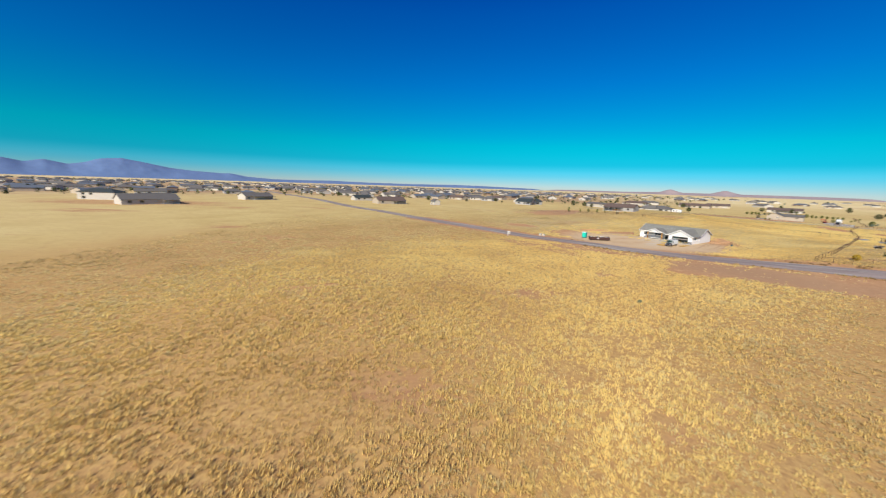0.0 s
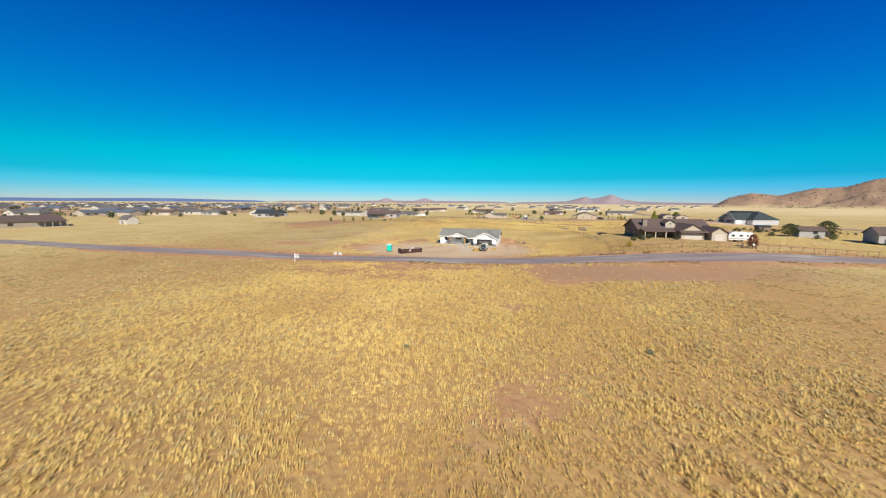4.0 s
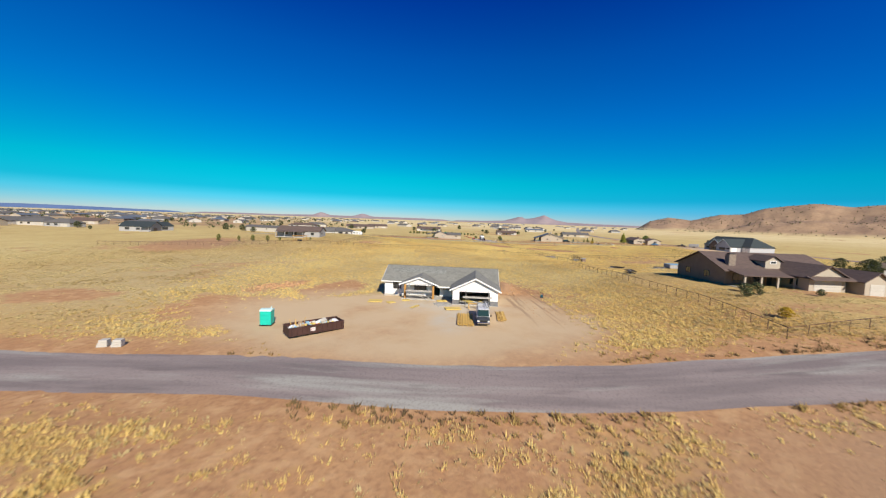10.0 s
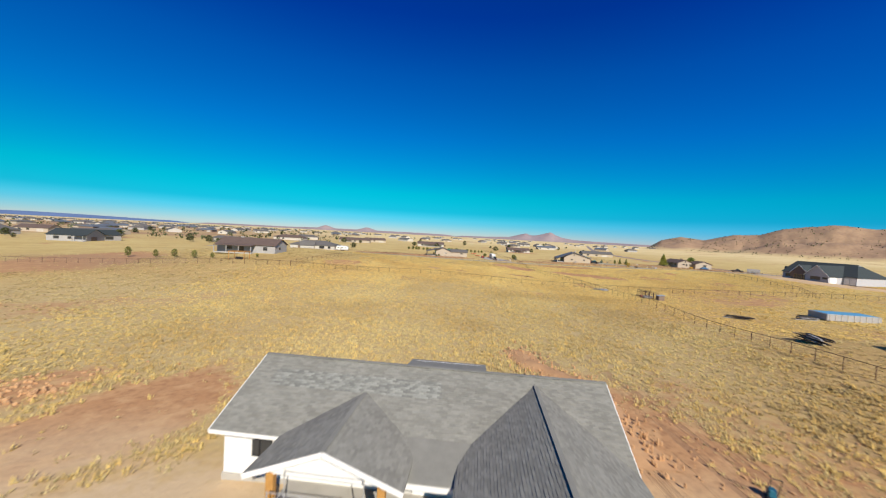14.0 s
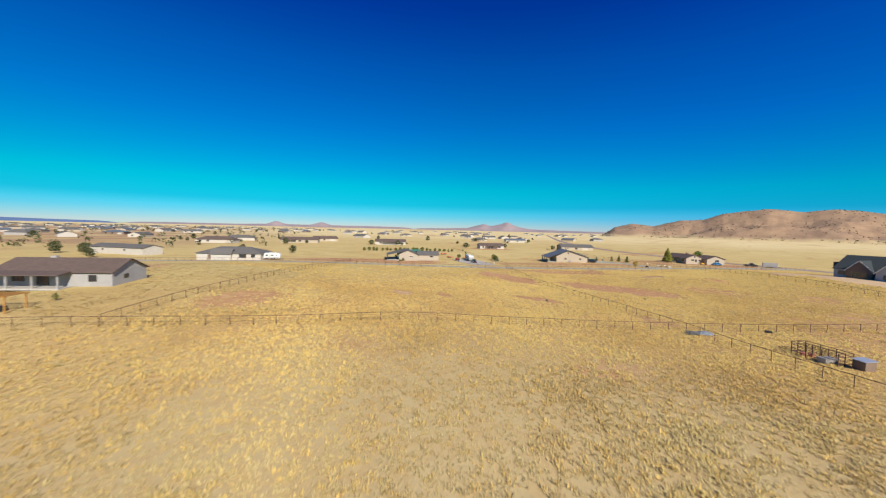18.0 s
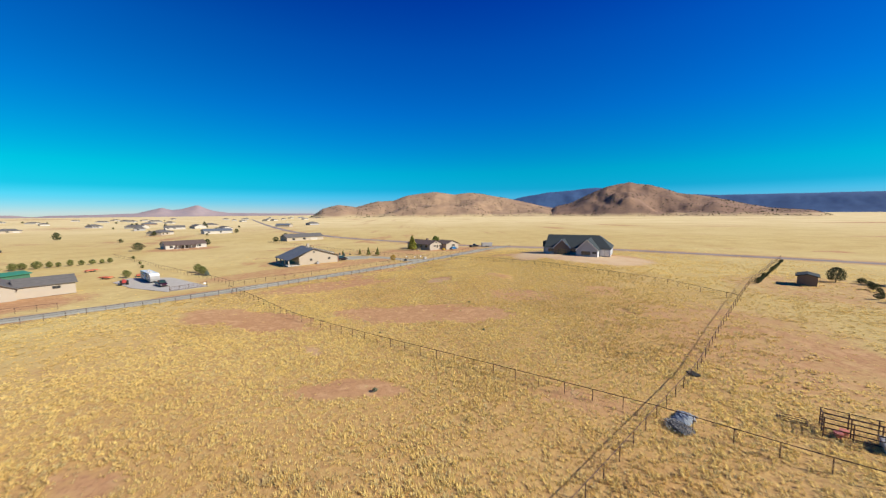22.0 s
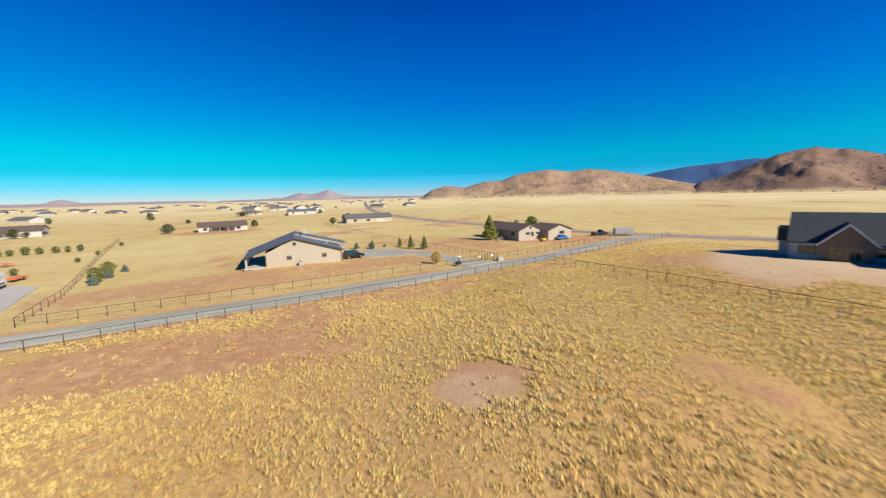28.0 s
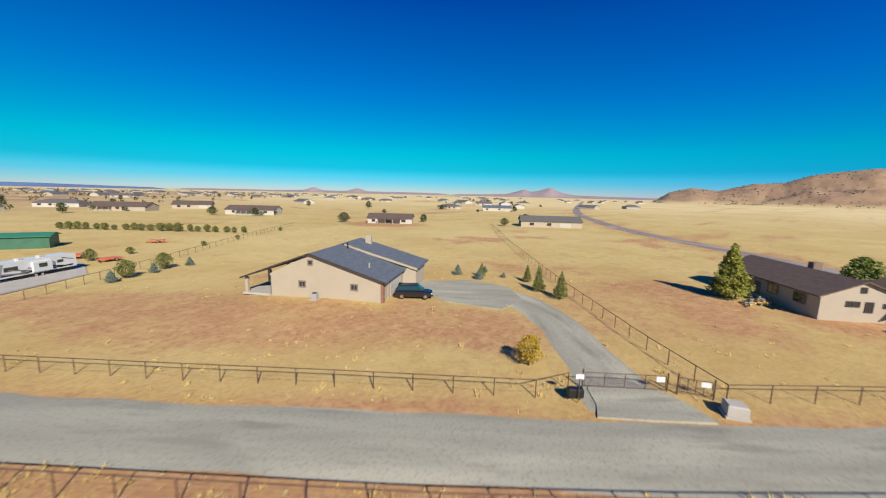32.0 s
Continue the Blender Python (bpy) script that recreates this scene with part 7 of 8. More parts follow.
Geo().loft([[(-1.1, -1.2, 1.32), (1.1, -1.2, 1.5), (1.1, 1.2, 1.5), (-1.1, 1.2, 1.32)], [(-1.1, -1.2, 1.38), (1.1, -1.2, 1.56), (1.1, 1.2, 1.56), (-1.1, 1.2, 1.38)]]).make("roof", mat("galvanised_sheet", (0.52, 0.56, 0.60), (0.44, 0.48, 0.52), 2, 0.4, 0.4), hut)
hut.scale = (0.72, 0.72, 0.85)
wt = thing("water_trough", 168.5, 122.2, G(168.5, 122.2), -42, "grey steel water trough in the corral", "trough")
Geo().loft([[(-0.85, -0.45, 0), (0.85, -0.45, 0), (0.85, 0.45, 0), (-0.85, 0.45, 0)], [(-1.0, -0.55, 0.7), (1.0, -0.55, 0.7), (1.0, 0.55, 0.7), (-1.0, 0.55, 0.7)]]).make("tub", GREYW, wt)
Geo().box(-0.95, -0.5, 0.68, 0.95, 0.5, 0.72).make("cover", GREYW, wt)
for k, (bx, by) in enumerate(((170.6, 124.3), (170.9, 123.4))):
    bk = thing("feed_tub", bx, by, G(bx, by), 0, "small red plastic feed tub", "tub", "feed tubs")
    Geo().tube((0, 0, 0), (0, 0, 0.45), 0.28, 12, 0.34).make("tub", mat("faded_red_plastic", (0.55, 0.20, 0.15), (0.48, 0.16, 0.12), 2, 0.6), bk)
pr = random.Random(3)
rp = thing("tarp_heap", 174.6, 135.6, G(174.6, 135.6), -50, "blue-grey tarpaulin over a heap by the fence corner", "tarp")
TARP = mat("weathered_blue_tarp", (0.13, 0.16, 0.20), (0.20, 0.22, 0.24), 1.2, 0.6, bump=0.6, fine=5)
g = Geo()
for j_ in range(11):
    for i_ in range(17):
        u, v = i_ / 8 - 1, j_ / 5 - 1
        h = max(0.0, 1 - (abs(u) ** 2.4 + abs(v) ** 2.4)) ** 0.6
        g.v.append((1.55 * u + pr.uniform(-0.06, 0.06), 0.85 * v + pr.uniform(-0.06, 0.06), 0.02 + 0.45 * h * pr.uniform(0.72, 1.1)))
for j_ in range(10):
    for i_ in range(16):
        q = j_ * 17 + i_
        g.f.append((q, q + 1, q + 18, q + 17))
g.make("tarp", TARP, rp)
for k in range(4):
    ob = Geo().cham(-0.12, -0.09, 0, 0.12, 0.09, 0.14, 0.03).make("weight_stone", SAND, rp)
    ob.matrix_local = pose(-1.3 + 0.85 * k, pr.choice((-0.9, 0.85)), 0.0, 0, 0, pr.uniform(0, 90))
bru = crown_mesh("ball", 0.75, 0.9, 700, 0.07, 44)
bru.materials.append(mat("grey_dead_brush", (0.30, 0.29, 0.26), (0.19, 0.185, 0.17), 2.0, 0.95, island=True, bump=0.0))
bw = thing("brush_heap", 173.2, 137.0, G(173.2, 137.0), 0, "heap of grey dead brush beside the tarpaulin", "brush")
ob = new("brush", bru)
ob.parent = bw
ob.scale = (1.6, 1.0, 0.5)
# a fallen panel of the corral
fpn = thing("fallen_panel", 173.6, 126.6, G(173.6, 126.6), -133, "rusty pipe panel lying flat beside the corral", "panel")
for yy in (0.0, 0.5, 1.0, 1.5):
    Geo().tube((0, yy, 0.08), (1.9, yy, 0.08), 0.034).make("rail", RUST, fpn)
for xx in (0.0, 1.9):
    Geo().tube((xx, 0, 0.12), (xx, 1.5, 0.12), 0.04).make("upright", RUST, fpn)
tf = thing("rubber_mat", 183.9, 127.4, G(183.9, 127.4), 0, "black rubber mat lying in the grass", "mat")
Geo().cham(-0.7, -0.5, 0, 0.7, 0.5, 0.14, 0.04).make("mat", RUBBER, tf)

# pool frame and timber behind the brown house
pl = thing("pool", 174.5, 89.5, G(174.5, 89.5), -52, "raised blue and grey swimming pool", "pool")
Geo().cham(-4.5, -2.2, 0, 4.5, 2.2, 1.2, 0.1).make("wall", GREYW, pl)
Geo().box(-4.2, -1.9, 1.16, 4.2, 1.9, 1.23).make("cover", mat("blue_cover", (0.12, 0.36, 0.55), (0.10, 0.30, 0.48), 1.5, 0.4), pl)
for sx in range(-4, 5):
    for sy in (-2.22, 2.22):
        Geo().box(sx - 0.05, sy - 0.05, 0, sx + 0.05, sy + 0.05, 1.22).make("brace", OFFW, pl)
DARKWOOD = mat("dark_weathered_wood", (0.075, 0.06, 0.05), (0.04, 0.033, 0.03), 3, 0.9)
for x, y, a, n in ((168.5, 94.5, -40, 12), (156.4, 102.8, -80, 12), (138.2, 92.8, 37, 22)):
    jp = thing("timber_stack", x, y, G(x, y), a, "low stack of weathered boards and scrap", "timber stack", "timber stacks")
    for k in range(n):
        ob = Geo().box(-pr.uniform(1.2, 2.4), -0.12, 0, pr.uniform(1.2, 2.4), 0.12, 0.09).make("board", DARKWOOD if k % 4 else GREYW, jp)
        ob.matrix_local = pose(pr.uniform(-0.4, 0.4), pr.uniform(-0.7, 0.7), 0.02 + 0.04 * k, 0, 0, pr.uniform(-14, 14))

# ---- house site clutter ----


def lumber_pile(x, y, ang, n, L, label, rows=3):
    p = thing("lumber_pile", x, y, G(x, y) + 0.02, ang, label, "lumber", "lumber piles")
    me = None
    r = random.Random(int(x * 10))
    per = n // rows
    for k in range(n):
        row, col = divmod(k, per)
        if me is None:
            ob = Geo().box(-L / 2, -0.07, 0, L / 2, 0.07, 0.045).make("plank", WOOD_O, p)
            me = ob.data
        else:
            ob = new("plank", me)
            ob.parent = p
        ob.matrix_local = pose(r.uniform(-0.35, 0.35), (col - per / 2) * 0.155 + r.uniform(-0.02, 0.02), 0.05 * row, 0, 0, r.uniform(-1.6, 1.6))
    return p


WOOD_O = mat("yellow_lumber", (0.66, 0.43, 0.12), (0.46, 0.27, 0.07), 3, 0.75, obj=True, fine=20)
vd = math.degrees(math.atan2(-8.5, -7.9))
lumber_pile(73.8, 92.7, 43, 42, 5.7, "stack of fresh yellow lumber beside the van")
lumber_pile(79.0, 90.4, 41, 16, 4.8, "loose pile of yellow lumber on the dirt", rows=2)


def sheet(x, y, ang, w, d, label, tilt=0.0, h=0.12, z=None):
    s = thing("osb_sheet", x, y, (G(x, y) if z is None else z) + 0.01, ang, label, "sheet", "yellow sheets on the site")
    for k in range(3):
        ob = Geo().box(-w / 2, -d / 2, 0, w / 2, d / 2, h / 3 - 0.003).make("board", OSB, s)
        ob.matrix_local = pose(0.03 * k, 0.02 * k, k * h / 3, tilt, 0, 1.5 * k)
    return s


for wx, wy, w, d, a, lb in ((70.9, 110.4, 2.3, 1.8, 8, "yellow insulation sheets lying on the dirt"), (72.2, 107.8, 1.2, 1.1, 40, "broken yellow sheet scraps on the dirt"), (76.8, 97.95, 2.4, 1.6, 12, "stack of yellow sheathing boards by the garage"),
                            (74.9, 107.2, 1.3, 0.9, 10, "yellow sheet beside the porch"), (73.2, 102.9, 0.5, 2.0, -25, "narrow yellow boards on the ground"), (79.0, 102.7, 1.6, 1.0, 15, "yellow sheet beside the porch")):
    sheet(wx, wy, HA + a, w, d, lb)
pw = random.Random(4)
wx, wy, _ = world_of(14.8, -2.6)
sheet(wx, wy, HA + 30, 1.2, 3.0, "yellow boards stacked inside the garage", z=HZ + 0.03)
wx, wy, _ = world_of(17.4, -2.0)
sheet(wx, wy, HA - 10, 0.8, 2.4, "yellow boards stacked inside the garage", z=HZ + 0.03)
sh_ = at_house("sawhorse", 16.0, -8.1, "yellow sawhorse before the garage", "sawhorse", turn=10)
Geo().box(-0.8, -0.06, 0.78, 0.8, 0.06, 0.9).make("beam", WOOD, sh_)
for sx in (-0.65, 0.65):
    for sy in (-1, 1):
        Geo().bar((sx, sy * 0.05, 0.8), (sx, sy * 0.38, 0.0), 0.09, 0.04).make("leg", WOOD, sh_)
mp_ = thing("rubble_pile", 77.8, 101.0, G(77.8, 101.0), HA, "grey heap of mortar spill and rubble by the porch", "rubble")
MORTAR = mat("grey_mortar", (0.40, 0.38, 0.33), (0.24, 0.225, 0.20), 2.5, 0.95, bump=0.8, fine=12)
Geo().loft([[(r * pr.uniform(0.85, 1.15) * 1.35 * math.cos(0.524 * i), r * pr.uniform(0.85, 1.15) * math.sin(0.524 * i), z) for i in range(12)] for r, z in ((1.25, -0.05), (1.0, 0.1), (0.55, 0.2), (0.2, 0.24))]).make("heap", MORTAR, mp_)
for k in range(70):
    a, r = pr.uniform(0, 6.28), abs(pr.gauss(0, 0.8))
    s = pr.uniform(0.03, 0.11)
    ob = Geo().loft([[(s * f * pr.uniform(0.7, 1.2) * math.cos(1.05 * i), s * f * pr.uniform(0.7, 1.2) * math.sin(1.05 * i), z) for i in range(6)] for z, f in ((-0.05, 1.0), (s * 0.4, 0.8), (s * 0.7, 0.3))]).make("stone", MORTAR if k % 4 else GREYW, mp_)
    ob.matrix_local = pose(r * math.cos(a) * 1.5, r * math.sin(a), max(0.02, 0.22 - 0.16 * r), 0, 0, pr.uniform(0, 360))
tp = thing("tamper", 95.4, 93.4, G(95.4, 93.4), 20, "blue plate compactor with an upright handle", "compactor")
Geo().cham(-0.3, -0.25, 0, 0.3, 0.25, 0.12, 0.03).make("plate", BLACKP, tp)
Geo().cham(-0.2, -0.18, 0.12, 0.2, 0.18, 0.5, 0.05).make("motor", mat("tool_blue", (0.02, 0.13, 0.20), (0.02, 0.10, 0.15), 3, 0.4), tp)
for s in (-0.22, 0.22):
    Geo().tube((-0.15, s, 0.2), (-0.5, s, 1.25), 0.025).make("handle_bar", BLACKP, tp)
Geo().tube((-0.5, -0.22, 1.25), (-0.5, 0.22, 1.25), 0.025).make("grip", BLACKP, tp)
for x, y in ((37.2, 112.0), (38.3, 111.2)):
    bx_ = thing("block_stack", x, y, G(x, y), -30, "white block stack at the road edge", "blocks", "blocks by the road")
    for k in range(3):
        Geo().cham(-0.5 + 0.1 * k, -0.4, 0.26 * k, 0.5, 0.4, 0.26 * k + 0.24, 0.03).make("block", OFFW, bx_)

# ---- parked vehicles by the lane ----
suv(337.0, 143.5, -45, PAINT_B, "bright blue sedan parked by the beige house", "car")
suv(352.6, 130.0, -60, PAINT_K, "black pickup truck parked by the road", "pickup")
tr = thing("cargo_trailer", 353.4, 122.5, G(353.4, 122.5), -85, "grey enclosed cargo trailer behind the pickup", "trailer")
Geo().cham(-3.0, -1.1, 0.45, 3.0, 1.1, 2.5, 0.12).make("body", GREYW, tr)
for wx in (-0.5, 0.5):
    for s in (-1, 1):
        wheel(tr, wx, s * 1.05, 0.34)
Geo().bar((3.0, 0, 0.5), (4.2, 0, 0.5), 0.1, 0.1).make("hitch", BLACKP, tr)
fw = travel_trailer(261.6, 245.4, -134, 12.5, "long white fifth-wheel trailer with black swoosh stripes", True)
suv(252.6, 236.0, -134, mat("maroon_paint", (0.06, 0.012, 0.02), (0.05, 0.01, 0.016), 1.0, 0.25, 0.2, bump=0.0, spec=0.6), "dark red pickup hitched to the long trailer", "pickup")
travel_trailer(340.8, 147.5, -50, 7.5, "white motorhome behind the beige house")
pads = [(243.2, 228.5), (250.6, 221.8), (268.2, 243.2), (267.5, 256.0), (259.5, 255.0), (250, 242.5)]
pad = Geo().loft([[(x, y, G(x, y) - 0.2) for x, y in pads], [(x, y, G(x, y) + 0.06) for x, y in pads]]).make("pavement", CONC)
tagged(pad, "pale concrete parking pad beside the lane", "pavement", kind="structure")
tc_ = thing("tractor", 256.0, 249.0, G(256, 249), 40, "red tractor with a loader bucket", "tractor")
Geo().cham(-0.4, -0.4, 0.8, 1.5, 0.4, 1.5, 0.1).make("bonnet", PAINT_R, tc_)
Geo().cham(-1.2, -0.5, 0.7, -0.4, 0.5, 1.2, 0.08).make("seat_deck", PAINT_R, tc_)
Geo().cham(2.4, -0.9, 0.2, 3.0, 0.9, 0.9, 0.1).make("bucket", PAINT_R, tc_)
for s in (-1, 1):
    wheel(tc_, -0.9, s * 0.8, 0.75, 0.4)
    wheel(tc_, 1.1, s * 0.7, 0.45, 0.3)
    Geo().bar((0.2, s * 0.5, 1.2), (2.6, s * 0.5, 0.6), 0.1, 0.12).make("loader_arm", PAINT_R, tc_)
mw = thing("ride_on_mower", 331.2, 149.0, G(331.2, 149), -50, "yellow ride-on mower by the wall", "mower")
Geo().cham(-0.2, -0.4, 0.35, 0.9, 0.4, 0.85, 0.1).make("bonnet", PAINT_Y, mw)
Geo().cham(-0.8, -0.35, 0.5, -0.3, 0.35, 1.0, 0.08).make("seat", PAINT_Y, mw)
for s in (-1, 1):
    wheel(mw, -0.6, s * 0.4, 0.28, 0.2)
    wheel(mw, 0.6, s * 0.38, 0.2, 0.16)
fp = thing("firewood_pile", 333.6, 161.8, G(333.6, 161.8), -20, "heap of split firewood and rocks by the wall", "firewood")
for k in range(70):
    L = pr.uniform(0.4, 0.7)
    ob = Geo().tube((-L / 2, 0, 0), (L / 2, 0, 0), pr.uniform(0.07, 0.16), 6).make("log", WOOD if k % 3 == 0 else TRIMG if k % 3 == 1 else OFFW, fp)
    d = abs(pr.gauss(0, 1.1))
    ob.matrix_local = pose(pr.gauss(0, 1.4), pr.gauss(0, 0.5), 0.1 + max(0, 0.8 - 0.5 * d) * pr.random(), 0, pr.uniform(-20, 20), pr.uniform(0, 180))


def implement(x, y, ang, label):
    """A low orange farm implement: frame, deck and tines."""
    t = thing("farm_implement", x, y, G(x, y), ang, label, "implement", "orange implements")
    om = mat("faded_orange_paint", (0.62, 0.16, 0.07), (0.50, 0.12, 0.06), 2, 0.55)
    Geo().cham(-1.6, -0.9, 0.45, 1.6, 0.9, 0.75, 0.08).make("deck", om, t)
    for s in (-0.8, 0.8):
        Geo().bar((-2.2, s, 0.5), (2.2, s, 0.5), 0.12, 0.14).make("frame_rail", om, t)
        wheel(t, 0.4, s * 1.25, 0.34)
    for k in range(6):
        Geo().bar((-2.0 + 0.12 * k, -0.9 + 0.36 * k, 0.45), (-2.3 + 0.12 * k, -0.9 + 0.36 * k, 0.02), 0.05, 0.05).make("tine", BLACKP, t)
    return t


implement(271.5, 255.5, 30, "orange flat farm implement behind the trailer")
implement(281.5, 279.5, -20, "orange farm implement standing in the grass")
implement(266.5, 262.5, 80, "orange flat farm implement behind the trailer")

# the driveway widens where it meets the lane
mouth = [(292.6, 164.9), (294.6, 162.6), (297.6, 159.4), (298.7, 161.2), (299.4, 163.2), (298.9, 166.2), (297.2, 167.6), (295.6, 167.0), (294.0, 165.6)]


def run_over(ob):
    """Lets a paved patch carry the road's streaks, along the lane."""
    at = ob.data.attributes.new("run", "FLOAT_VECTOR", "POINT")
    at.data.foreach_set("vector", np.array([(0.69 * v.co.x - 0.72 * v.co.y, 0.72 * v.co.x + 0.69 * v.co.y, 0.0) for v in ob.data.vertices], np.float32).ravel())
    return ob


mo = Geo().loft([[(x, y, G(x, y) - 0.25) for x, y in mouth], [(x, y, G(x, y) + 0.042) for x, y in mouth]])
tagged(run_over(mo.make("driveway_mouth", LANEM)), "grey gravel mouth of the driveway at the lane", "driveway", kind="structure")
# gravel apron beside the tan house
ap = Geo()
ring = [(303.5, 190.5), (306.5, 183.5), (312, 184), (316.5, 190), (315.5, 197), (309, 201.5), (303.5, 199)]
ap.loft([[(x, y, G(x, y) - 0.25) for x, y in ring], [(x, y, G(x, y) + 0.036) for x, y in ring]])
tagged(run_over(ap.make("pavement", LANEM)), "grey gravel parking apron beside the tan house", "pavement", kind="structure")

# the cut bank and spoil behind the new house
SPOIL = mat("orange_spoil", (0.52, 0.315, 0.16), (0.42, 0.24, 0.12), 1.2, 0.95, bump=0.8, fine=7)
bk = [(106, 117), (103.3, 113.3), (102.5, 109.8), (101.7, 106.9), (98.8, 104.0), (95.5, 101.4), (93, 98.5)]
md = thing("dirt_bank", 101, 107, G(101, 107), 0, "lumpy orange bank of dug earth behind the house", "earth bank")
rb = random.Random(8)
rows = []
for k, (x, y) in enumerate(smooth_line(bk, 7)):
    h = 0.5 * math.sin(math.pi * min(1, (k + 1) / 42)) ** 0.5
    row = []
    for w, f in ((-1.5, -0.25), (-0.9, 0.35), (-0.35, 0.85), (0.1, 1.0), (0.7, 0.6), (1.4, 0.25), (2.0, -0.2)):
        px, py = x + w * 0.72 + rb.uniform(-0.15, 0.15), y - w * 0.69 + rb.uniform(-0.15, 0.15)
        row.append((px - 101, py - 107, G(px, py) - G(101, 107) + h * f * rb.uniform(0.7, 1.3)))
    rows.append(row)
g = Geo()
for r in rows:
    g.v += r
for k in range(len(rows) - 1):
    for c in range(6):
        q = k * 7 + c
        g.f.append((q, q + 1, q + 8, q + 7))
g.make("bank", SPOIL, md, smooth=True)
cl = Geo()
for k in range(900):
    if k < 420:
        i = rb.uniform(0, len(bk) - 1.01)
        a, b = bk[int(i)], bk[int(i) + 1]
        f = i - int(i)
        x, y, s = a[0] + (b[0] - a[0]) * f + rb.gauss(0, 1.4), a[1] + (b[1] - a[1]) * f + rb.gauss(0, 1.4), rb.uniform(0.03, 0.11)
    elif k < 700:
        f = rb.random()
        x, y, s = 86 + 22 * f + rb.gauss(0, 4), 86 + 22 * f + rb.gauss(0, 4), rb.uniform(0.02, 0.09)
    else:
        x, y, s = 64 + rb.gauss(0, 3.5), 133 + rb.gauss(0, 1.8), rb.uniform(0.08, 0.22)
    hx, hy = (x - HX) * math.cos(radians(HA)) + (y - HY) * math.sin(radians(HA)), -(x - HX) * math.sin(radians(HA)) + (y - HY) * math.cos(radians(HA))
    if -0.6 < hx < WID + 0.6 and -7 < hy < DEP + 4.5:
        continue
    z = G(x, y) + (0.25 if k < 420 else 0.0)
    t0 = rb.uniform(0, 6.28)
    ring = lambda r, zz: [(x + s * r * rb.uniform(0.7, 1.3) * math.cos(t0 + 1.257 * i), y + s * r * rb.uniform(0.7, 1.3) * math.sin(t0 + 1.257 * i), z + zz) for i in range(5)]
    cl.loft([ring(1.0, -0.2), ring(0.85, s * 0.5), ring(0.3, s * 0.9)])
tagged(cl.make("clods", SPOIL), "scattered clods and stones on the dug earth", "stones", kind="stuff")

# ---- planting ----
pr2 = random.Random(21)
plant("cone", 7.8, 2.5, 3800, 0.17, leaf_mat("poplar_leaf", (0.34, 0.325, 0.06), (0.20, 0.205, 0.045)), 3, "tall green cottonwood tree beside the beige house", x=334.9, y=165.1)
plant("ball", 6.5, 2.4, 1800, 0.17, LEAF_C, 5, "green tree behind the beige house", x=345.5, y=152.5)
plant("ball", 2.6, 1.15, 900, 0.08, LEAF_Y, 7, "small tree with yellow autumn leaves", x=295.8, y=172.3)
a = plant("cone", 4.0, 1.1, 1100, 0.09, LEAF_P, 9, "young green conifer along the fence", x=316.7, y=181.1, group="young conifers")
put_copies(a, [(318.0, 185.5, 0.95), (322.0, 190.2, 0.75), (318.9, 197.6, 0.62)], pr2)
b = plant("cone", 2.0, 0.9, 800, 0.07, LEAF_S, 12, "small blue spruce in the yard", x=317.2, y=201.8, group="blue spruces")
put_copies(b, [(317.4, 196.9, 0.95), (271.0, 233.5, 1.1), (276.8, 238.2, 1.0), (282.8, 242.0, 1.0), (322.6, 200.0, 0.7), (321.6, 194.9, 0.6)], pr2)
c = plant("ball", 3.0, 1.4, 1000, 0.10, LEAF_P, 15, "rounded green juniper in the yard", x=272.9, y=235.8, group="junipers")
put_copies(c, [(278.6, 240.8, 0.95), (268.5, 257.5, 0.8), (275, 263, 0.55)], pr2)
# hedge row and scattered shrubs
d = plant("ball", 2.3, 1.15, 420, 0.13, LEAF_P, 18, "round evergreen in a planted row", x=261, y=333.3, group="evergreens in a row", name="tree")
put_copies(d, [(261 + 2.25 * k + pr2.uniform(-0.5, 0.5), 333.3 - 2.05 * k + pr2.uniform(-0.8, 0.8), pr2.uniform(0.75, 1.1) + (0.35 if k in (11, 12, 13) else 0)) for k in range(1, 21)], pr2)
put_copies(d, [(223, 258, 0.55), (229, 262, 0.6), (240, 279, 0.6), (290, 268, 0.6), (300, 276, 0.5), (318, 292, 0.6)], pr2)
s = plant("ball", 1.5, 0.95, 360, 0.10, LEAF_D, 22, "dark low shrub on open ground", x=206, y=47, name="shrub", group="low shrubs")
put_copies(s, [(230 + 1.96 * k, 75 - 2.3 * k, pr2.uniform(0.4, 0.85)) for k in range(26)], pr2)
put_copies(s, [(207 + 3 * k, 70 - 3.2 * k + pr2.uniform(-2, 2), pr2.uniform(0.4, 1.0)) for k in range(9)], pr2)
put_copies(s, [(114.7, 66.6, 0.9), (123, 66.1, 1.0), (123.0, 58, 0.7), (120.5, 67.5, 1.1), (118, 65.2, 0.6), (134, 66, 0.7), (206, 60, 1.4), (212, 40, 1.2), (195, 40, 1.0), (190, 52, 1.1)], pr2)
t = plant("ball", 5.0, 2.7, 1200, 0.16, LEAF_D, 25, "dark evergreen tree by the small house", x=196.8, y=48.2, group="dark trees")
put_copies(t, [(222, 42, 1.3), (196, 36, 0.5), (230.5, 53, 0.75), (165, 62, 0.7), (357, 318, 1.0), (392, 300, 0.7), (426, 262, 1.0), (412, 264, 0.7), (318, 396, 0.9), (338, 377, 0.5), (283, 446, 0.6)], pr2)
plant("ball", 3.6, 1.3, 900, 0.11, LEAF_R, 28, "small tree with dull red autumn leaves", x=124.2, y=40.0)
